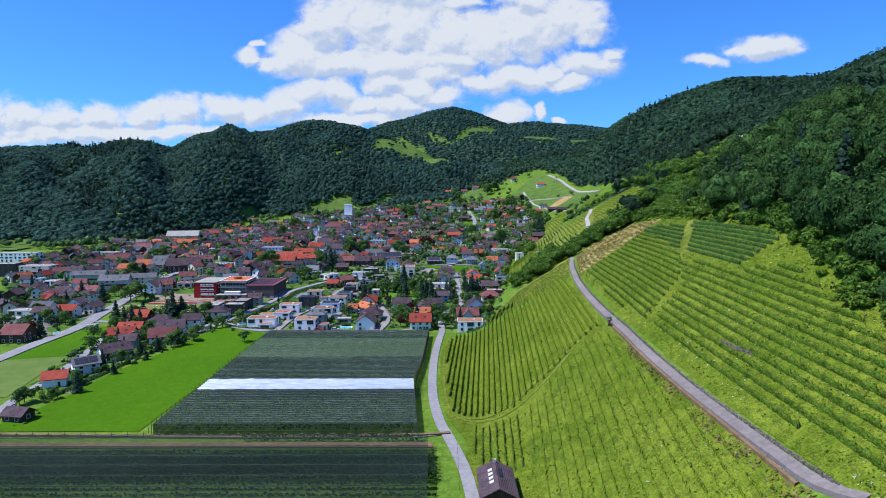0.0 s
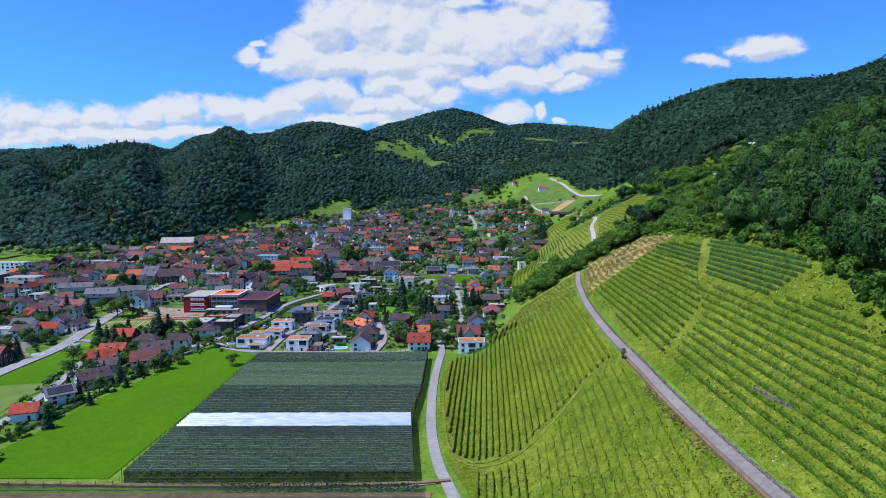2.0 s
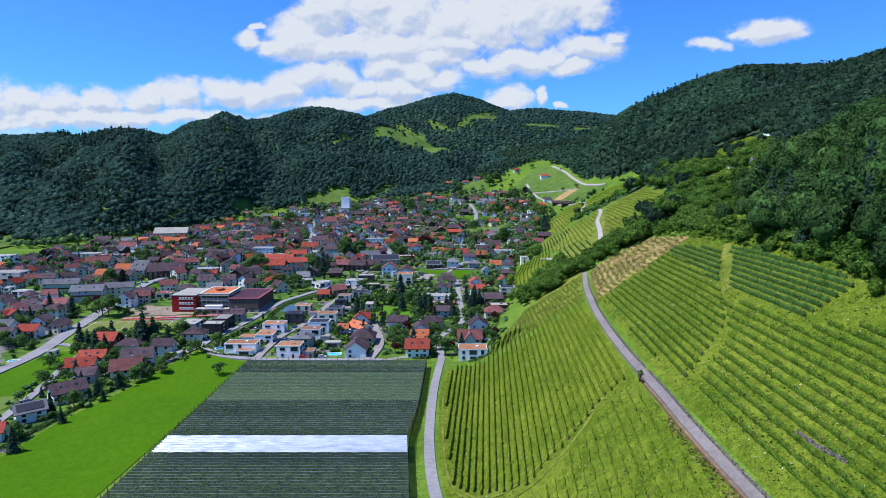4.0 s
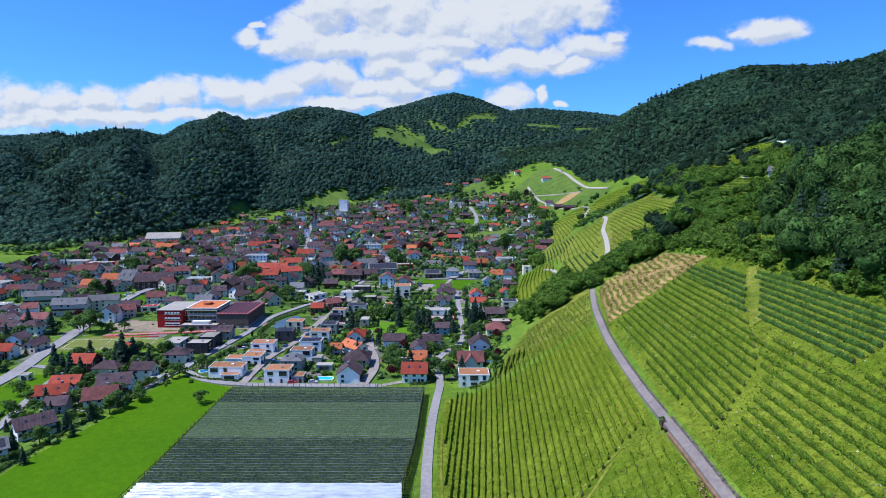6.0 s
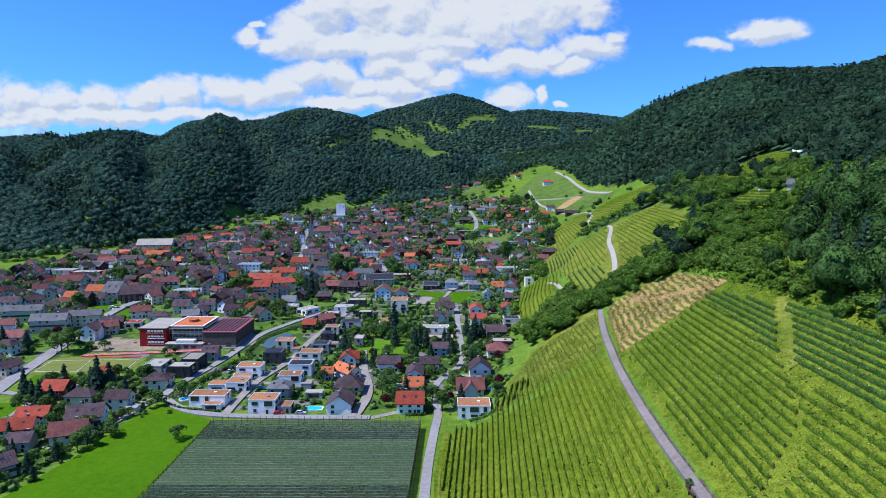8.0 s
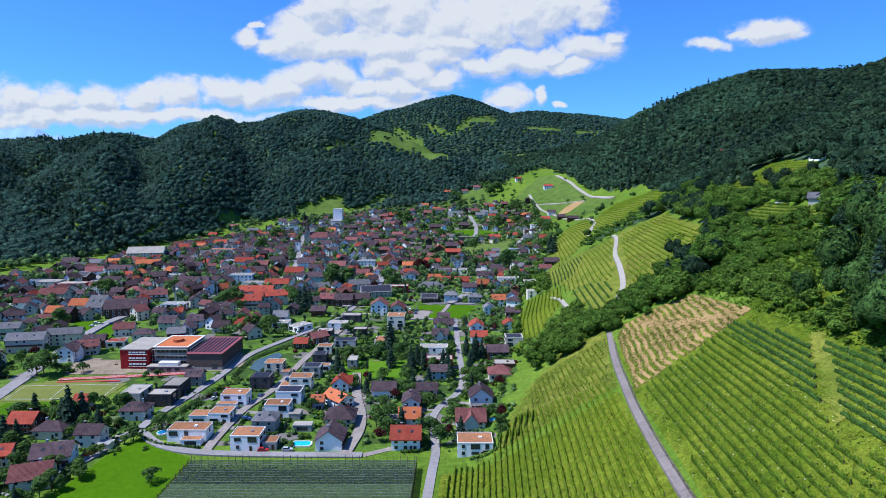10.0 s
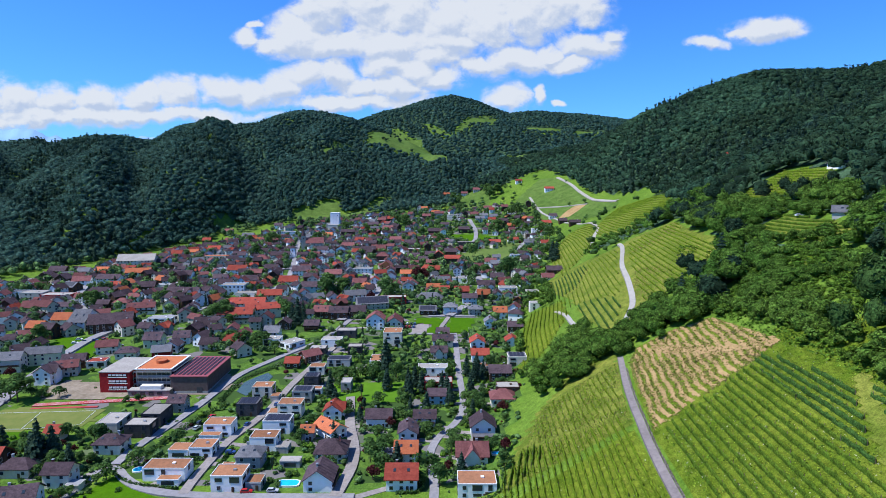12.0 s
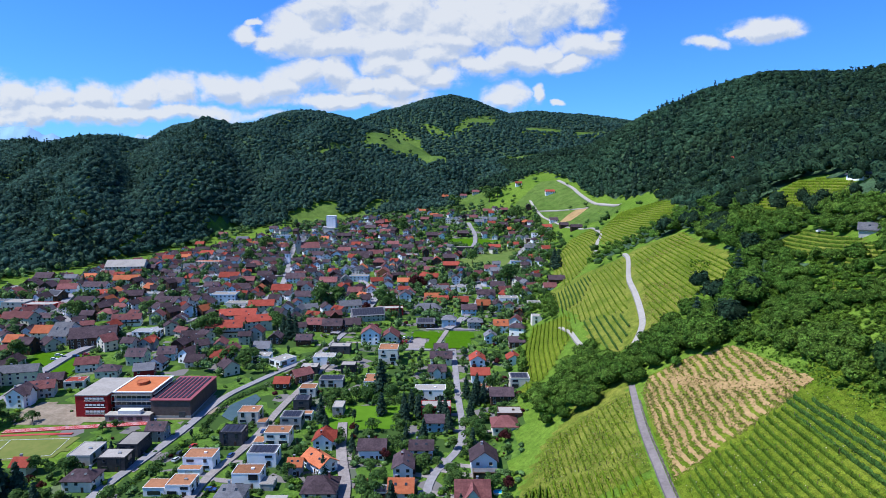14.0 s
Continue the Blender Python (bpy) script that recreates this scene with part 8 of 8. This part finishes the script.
def plant(kind, x, y, tall, r, wide=1.0):
    model = r.choice(MODELS[kind])
    size = tall / (2.2 if kind == "shrub" else 10)
    m = pose(x, y, float(land(x, y)), 0, 0, r.uniform(0, 360)) @ Matrix.Diagonal((size * wide, size * wide, size, 1))
    if model in PLACED:
        made = copy_thing(model, m)
    else:
        PLACED.add(model)
        made = model
    made.matrix_basis = m
    return made


FAR_TREES = []
COUNT = {"tree": 0, "shrub": 0}


def stand_or_join(kind, x, y, tall, r):
    """Near trees are things of their own; those deep in the town are joined."""
    word = "shrub" if kind == "shrub" else "tree"
    if COUNT[word] < (155 if word == "tree" else 300) and y < 520:
        COUNT[word] += 1
        plant(kind, x, y, tall, r)
    else:
        FAR_TREES.append((kind, x, y, tall))


def gardens():
    r = random.Random(5)
    named = [
             ("broad", -135, 303, 8), ("broad", -131, 313, 7), ("broad", -102.8, 309, 6), ("fir", -56.9, 432, 14), ("fir", -50.8, 412, 13), ("slim", -40.6, 432, 7), ("slim", -36.8, 414, 7),
             ("fir", -16, 436, 14), ("fir", -13, 446, 12), ("fir", -9, 437, 13), ("broad", -4, 434, 8), ("fir", 2, 434, 13), ("fir", 4.5, 428, 14), ("fir", 6, 421, 12), ("fir", 17, 434, 12), ("fir", 20, 452, 13), ("fir", 16, 462, 12)]
    named += [("fir", 22, 465, 13), ("fir", 25, 455, 12), ("broad", 30, 470, 9), ("fir", -31, 470, 20), ("broad", -36, 455, 11), ("fir", -28, 440, 13), ("broad", -54, 452, 9), ("fir", -37, 400, 9), ("plum", -22, 392, 6), ("fir", -46, 380, 9),
             ("broad", 6, 366, 7), ("broad", 8, 372, 6), ("fir", -150, 262, 9), ("broad", -148, 240, 6), ("broad", -146, 270, 7), ("fir", -140, 292, 8), ("fir", -143, 281, 9), ("broad", -186, 318, 7), ("broad", -170, 275, 5),
             ("broad", -222, 352, 8), ("fir", -258, 430, 15), ("broad", -105, 500, 9), ("broad", -140, 520, 10), ("broad", -120, 515, 9), ("plum", -60, 640, 11), ("broad", -45, 650, 13)]
    named += []
    named += [("broad", -102, 663, 22), ("broad", -89, 669, 18), ("slim", -126, 663, 13), ("fir", -106, 569, 21), ("fir", -111, 572, 16), ("fir", -102, 569, 18), ("broad", -118, 580, 16), ("broad", -166, 574, 17), ("broad", -173, 580, 13), ("broad", -288, 622, 15), ("broad", -299, 629, 13), ("broad", -286, 582, 9), ("broad", -369, 678, 11), ("broad", -242, 648, 10), ("broad", -217, 641, 9), ("broad", -50, 664, 17), ("plum", -23, 732, 17), ("plum", -17, 735, 15), ("fir", -44, 803, 13), ("broad", 71, 766, 21), ("broad", -29, 1076, 16), ("broad", -2, 1009, 17), ("broad", 41, 893, 17), ("fir", 122, 781, 24), ("fir", 125, 774, 22), ("broad", 126, 823, 20), ("fir", 26, 772, 16), ("fir", 30, 778, 15), ("fir", 34, 778, 13), ("broad", 37, 766, 13), ("fir", 15, 1119, 15), ("broad", 48, 763, 14), ("broad", -3, 664, 9), ("broad", -30, 519, 7), ("broad", -238, 897, 17), ("broad", -243, 989, 21), ("broad", -243, 1016, 17), ("broad", -285, 1026, 12), ("broad", -181, 1017, 18), ("broad", -184, 990, 15), ("broad", -165, 633, 8), ("broad", -169, 684, 8), ("fir", -168, 708, 10), ("broad", -158, 1121, 15), ("broad", -123, 1118, 13), ("broad", -59, 1141, 23), ("broad", -74, 1161, 18), ("broad", 92, 1105, 22), ("broad", 123, 1110, 18), ("broad", 133, 1082, 16), ("broad", 151, 1033, 20), ("broad", 151, 963, 20), ("broad", 121, 1173, 24), ("broad", 131, 1177, 24), ("broad", 156, 1117, 15), ("broad", 91, 1351, 24), ("broad", 95, 1315, 24), ("broad", 111, 1326, 23), ("broad", 35, 1270, 15), ("broad", 35, 1339, 18), ("broad", 24, 1354, 19), ("broad", 15, 1070, 12), ("broad", -43, 674, 11), ("broad", -156, 565, 10), ("broad", -120, 508, 9), ("broad", -130, 519, 10), ("broad", -118, 513, 11), ("broad", -133, 514, 9), ("fir", -152, 519, 12), ("broad", -155, 536, 10), ("broad", -256, 498, 9), ("broad", -265, 518, 14)]
    named += [("fir", -191, 350, 15), ("fir", -182, 342, 13), ("fir", -174, 335, 15), ("fir", -171, 338, 12), ("fir", -185, 370, 12), ("fir", -160, 355, 20), ("fir", -156, 358, 17), ("fir", -164, 357, 15), ("broad", -161, 360, 11), ("broad", -164, 381, 8), ("broad", -157, 379, 6),
              ("plum", -153, 367, 4), ("plum", -160, 370, 5), ("plum", -176, 344, 6), ("broad", -127, 344, 7), ("broad", -181, 377, 5), ("broad", -172, 364, 7), ("broad", -155, 347, 5), ("broad", -145, 358, 5), ("fir", -143, 399, 6), ("broad", -141, 404, 4),
              ("fir", -240, 424, 15), ("broad", -217, 425, 14), ("broad", -222, 427, 12), ("broad", -213, 430, 6), ("broad", -208, 430, 5), ("broad", -199, 431, 6), ("broad", -154, 424, 5), ("broad", -159, 421, 5)]
    named += [("broad", -58, 452, 7), ("broad", -54, 455, 8), ("broad", -48, 453, 8), ("broad", -43, 457, 8), ("broad", -37, 454, 7), ("broad", -30, 451, 7), ("broad", -24, 458, 9), ("broad", -26, 447, 6), ("broad", -42, 478, 6), ("broad", -47, 482, 5), ("broad", -10, 502, 6), ("broad", -14, 496, 7), ("broad", -7, 484, 6), ("broad", 8, 469, 7), ("broad", 6, 456, 7), ("broad", 8, 403, 6), ("broad", 21, 412, 6), ("broad", 15, 403, 5), ("broad", -59, 395, 6), ("broad", -60, 378, 6), ("broad", 7, 376, 7), ("broad", 9, 368, 7), ("broad", -28, 366, 5), ("broad", -20, 397, 6), ("broad", -17, 405, 6), ("broad", -54, 443, 5), ("broad", -60, 425, 4), ("broad", -44, 405, 5), ("broad", -18, 449, 8), ("broad", 14, 422, 7), ("broad", 19, 423, 7), ("broad", 38, 518, 8), ("broad", 35, 471, 8), ("broad", -33, 510, 4), ("broad", 16, 515, 5), ("broad", -44, 386, 5), ("broad", 1, 386, 5), ("broad", 21, 369, 5)]
    named += [("fir", -142, 230, 9), ("broad", -147, 222, 4.5), ("broad", -146, 224, 3.5), ("fir", -141, 254, 6.5), ("fir", -138, 276, 6), ("broad", -140, 294, 6.5), ("fir", -166, 281, 5), ("broad", -155, 219, 6), ("broad", -153, 220, 5), ("broad", -155, 216, 6), ("broad", -146, 257, 3.5), ("broad", -148, 254, 3), ("broad", -148, 219, 3.5), ("broad", -142, 271, 3.5), ("broad", -130, 311, 5.5)]
    for kind, x, y, tall in named:
        plant(kind, x, y, tall, r, 1.0)
        TAKEN.append((x, y, 2.0))
    roads = np.concatenate([along(s, 4) for s in STREETS] + [along(s, 4) for s in ([(-207, 278), (-209, 305), (-208, 342), (-220, 389), (-236, 480), (-240, 560)], [(-3.7, 366), (5, 391), (13.3, 423), (11.8, 457), (10.7, 545)],
                           [(-130, 356), (-122, 391), (-116, 439), (-114.6, 461), (-90, 500), (-76, 578)], [(-30, 331), (-106, 335), (-130, 356)], [(-93, 336), (-93, 360), (-84, 426), (-62, 560)], [(-37, 331), (-33, 361), (-42, 398)])])
    spots = cells(-440, 180, 290, 1300, 7.6, .48)
    spots = spots[np.argsort(spots[:, 1])]
    garden = inside(spots, TOWN) | inside(spots, [(-140, 330), (30, 338), (34, 440), (60, 640), (-60, 600), (-120, 500)]) | inside(spots, [(-170, 240), (-145, 225), (-128, 350), (-130, 400), (-215, 400), (-200, 350)])
    for outline in VINES + [f[0] for f in TOWN_FIELDS]:
        garden &= ~inside(spots, outline)
    garden &= ~inside(spots, [(-116, 428), (-92, 428), (-88, 470), (-112, 474)])
    garden &= ~inside(spots, [(-60, 422), (-20, 422), (-20, 452), (-60, 452)])
    garden &= ~inside(spots, [(-24, 540), (29, 538), (31, 596), (-24, 596)])
    garden &= ~inside(spots, [(-220, 368), (-186, 368), (-162, 386), (-140, 405), (-138, 440), (-222, 440)])
    garden &= ~inside(spots, [(-210, 280), (-172, 280), (-190, 350), (-206, 350)])
    for x, y in spots[garden]:
        gap = min([math.hypot(x - a, y - b) - q * .78 for a, b, q in TAKEN if abs(a - x) < 40 and abs(b - y) < 40] or [9])
        if gap < .6 or min(np.hypot(roads[:, 0] - x, roads[:, 1] - y)) < (4.6 if y < 520 else 3.6):
            continue
        if y > 480 and r.random() < (.4 if x > -40 else .62):
            continue
        pick = r.random()
        villas = -112 < x < -45 and y < 500
        if y < 480 and pick < (.86 if villas else .5) or min(np.hypot(roads[:, 0] - x, roads[:, 1] - y)) < 5.5:
            stand_or_join("shrub", x, y, r.uniform(1.2, 2.8), r)
        elif pick < .84:
            stand_or_join("broad", x, y, r.uniform(4, 9.5) if y < 560 else r.uniform(5, 13), r)
        elif pick < .91:
            stand_or_join("fir", x, y, r.uniform(6, 13), r)
        elif pick < .95:
            stand_or_join("plum", x, y, r.uniform(4, 7), r)
        else:
            stand_or_join("slim", x, y, r.uniform(4, 7), r)
    # shrubs right along the garden edges of the near houses
    for x, y, q in list(TAKEN):
        if y < 470 and q > 4:
            for _ in range(6):
                a = r.uniform(0, 6.28)
                sx, sy = x + (q + 1.5) * math.cos(a), y + (q + 1.5) * math.sin(a)
                if min(math.hypot(sx - b, sy - c) - k * .8 for b, c, k in TAKEN) > .5 and min(np.hypot(roads[:, 0] - sx, roads[:, 1] - sy)) > 3:
                    stand_or_join("shrub", sx, sy, r.uniform(.9, 2), r)
    q = np.random.default_rng(9)
    sets = {"broad": ([lump_crown(1, 60, .075, q) for _ in range(10)], TOWN_LEAF, 1.0, "green trees between the town houses"), "fir": ([fir_crown(110, .07, q) for _ in range(3)], CONIFER, .85, "dark conifers between the town houses"),
            "plum": ([lump_crown(2, 40, .06, q) for _ in range(3)], PLUM, 1.0, "dark red-leaved trees between the town houses"), "slim": ([broad_crown(90, .09, q, .45) for _ in range(2)], CONIFER, .6, "slender trees between the town houses"),
            "shrub": ([lump_crown(1, 30, .09, q) for _ in range(3)], TOWN_LEAF, 1.4, "low shrubs in the gardens")}
    for kind, (kinds, mat, wide, words) in sets.items():
        rows = np.array([t[1:] for t in FAR_TREES if t[0] == kind])
        if len(rows):
            scatter("town_" + ("shrubs" if kind == "shrub" else "trees"), kinds, rows[:, :2], rows[:, 2], np.full(len(rows), wide), q.uniform(0, 6.28, len(rows)), mat, words)["category"] = "trees"


gardens()


def garden_bushes():
    """Low bushes and flower beds that fill the gardens round the nearer houses."""
    q = np.random.default_rng(77)
    lines = np.concatenate([along(s, 3) for s in ([(-207, 278), (-208, 342), (-236, 480)], [(8, 320), (-3.7, 366), (5, 391), (13.3, 423), (10.7, 545)], [(-130, 356), (-122, 391), (-116, 439), (-114.6, 461), (-90, 500), (-76, 578)], [(-30, 331), (-106, 335), (-130, 356)], [(-93, 336), (-93, 360), (-84, 426), (-62, 560)], [(-37, 331), (-33, 361), (-42, 398), (-46, 430)])])
    p = cells(-240, 48, 225, 660, 3.6, .5)
    ok = inside(p, [(-127, 345), (26, 338), (40, 385), (44, 440), (50, 560), (60, 650), (-40, 655), (-90, 600), (-110, 480)]) | inside(p, [(-165, 235), (-146, 225), (-135, 300), (-128, 350), (-128, 384), (-205, 384), (-196, 352)])
    ok |= inside(p, [(-236, 432), (-200, 428), (-197, 440), (-230, 462)]) | inside(p, [(-160, 405), (-138, 408), (-136, 424), (-160, 418)]) | inside(p, [(-225, 460), (-195, 470), (-160, 482), (-165, 512), (-222, 505)])
    for outline in [f[0] for f in TOWN_FIELDS] + [[(-24, 540), (28, 538), (30, 596), (-24, 596)]]:
        ok &= ~inside(p, outline)
    ok &= ~inside(p, [(-116, 428), (-92, 428), (-88, 470), (-112, 474)]) & ~inside(p, [(-60, 422), (-20, 422), (-20, 452), (-60, 452)])
    patch = np.sin(p[:, 0] * .31 + np.sin(p[:, 1] * .2)) + np.sin(p[:, 1] * .27 + p[:, 0] * .1) + q.uniform(-1.6, 1.6, len(p))
    ok &= patch > np.where(p[:, 1] > 470, .75, .2)
    houses = np.array([t for t in TAKEN if t[2] > 3])
    for i in np.nonzero(ok)[0]:
        x, y = p[i]
        ok[i] = (np.hypot(houses[:, 0] - x, houses[:, 1] - y) - houses[:, 2] * .8).min() > .4 and np.hypot(lines[:, 0] - x, lines[:, 1] - y).min() > 3.4
    p = p[ok]
    kinds = [lump_crown(2, 30, .075, q) for _ in range(6)]
    n = len(p)
    which = q.uniform(0, 1, n)
    for pick, mat, words in ((which < .7, TOWN_LEAF, "dark green garden bushes"), ((which >= .7) & (which < .95), SCRUB, "bright green garden bushes"), (which >= .95, PLUM, "dark red garden bushes")):
        scatter("garden_bushes", kinds, p[pick], q.uniform(.9, 3.4, pick.sum()), q.uniform(1.0, 1.7, pick.sum()), q.uniform(0, 6.28, pick.sum()), mat, words)["category"] = "bushes"


garden_bushes()


def hedge(points, tall, wide, seed):
    """A clipped leafy hedge."""
    r = np.random.default_rng(seed)
    c = along(points, .35)
    p = np.repeat(c, 5, 0)
    m = len(p)
    p = np.column_stack([p[:, 0] + r.uniform(-.5, .5, m) * wide, p[:, 1] + r.uniform(-.5, .5, m) * wide, land(p[:, 0], p[:, 1]) + r.uniform(.2, 1, m) * tall])
    way = np.column_stack([r.normal(0, .6, m), r.normal(0, .6, m), r.uniform(.1, 1, m)])
    v, f = clumps(p, way / np.linalg.norm(way, axis=1)[:, None], .38, r)
    tagged(new("hedge", mesh_of("hedge", v, f, BROADLEAF)), "clipped green garden hedge beside the street", "hedge", "garden hedges", kind="stuff")


hedge([(-112, 420), (-112.5, 438), (-110, 458), (-99, 473), (-86, 498), (-79, 545)], 1.8, 2.0, 1)
hedge([(-126, 352), (-121, 366), (-118, 390), (-111, 415)], 2.0, 2.4, 2)
hedge([(-128, 350), (-118, 341), (-106, 338), (-97, 337)], 1.3, 1.2, 3)
hedge([(-88, 350), (-88, 372)], 1.4, 1.0, 4)
hedge([(-140, 300), (-146, 250), (-149, 222)], 1.2, 1.5, 5)


# ---- gardens of the nearer houses: hedges, lawns and drives ----
def plots():
    r = random.Random(31)
    many = 0
    lines = np.concatenate([along(s, 3) for s in ([(-207, 278), (-208, 342), (-236, 480)], [(-3.7, 366), (5, 391), (13.3, 423), (10.7, 545)], [(-130, 356), (-122, 391), (-116, 439), (-90, 500), (-76, 578)], [(-30, 331), (-106, 335), (-130, 356)], [(-93, 336), (-93, 360), (-84, 426), (-62, 560)], [(-37, 331), (-33, 361), (-42, 398), (-46, 430)])])
    for x, y, q in list(TAKEN):
        if not (300 < y < 560 and 5 < q < 13 and -150 < x < 40):
            continue
        far = np.hypot(lines[:, 0] - x, lines[:, 1] - y)
        near = lines[far.argmin()]
        if 6 < far.min() < 22:
            a = np.array((x, y)) + (near - (x, y)) * (q * .55 / far.min())
            ribbon("drive", [tuple(a), tuple((a + near) / 2), tuple(near)], 3.2, PAVING, up=.14 - .035 * len(LAID), label="paved drive to a house", category="drive")
        side = r.choice((-1, 1))
        h = q + r.uniform(1.5, 3)
        pts = [(x - side * h * .2, y - h * .75), (x + side * h * .9, y - h * .75), (x + side * h * .9, y + h * .5)]
        if all(min([math.hypot(px - b, py - c) - k * .75 for b, c, k in TAKEN if k > 4] or [9]) > .3 and np.hypot(lines[:, 0] - px, lines[:, 1] - py).min() > 3.2 for px, py in pts):
            many += 1
            hedge(pts, r.uniform(1.0, 1.7), 1.0, 50 + many)


plots()
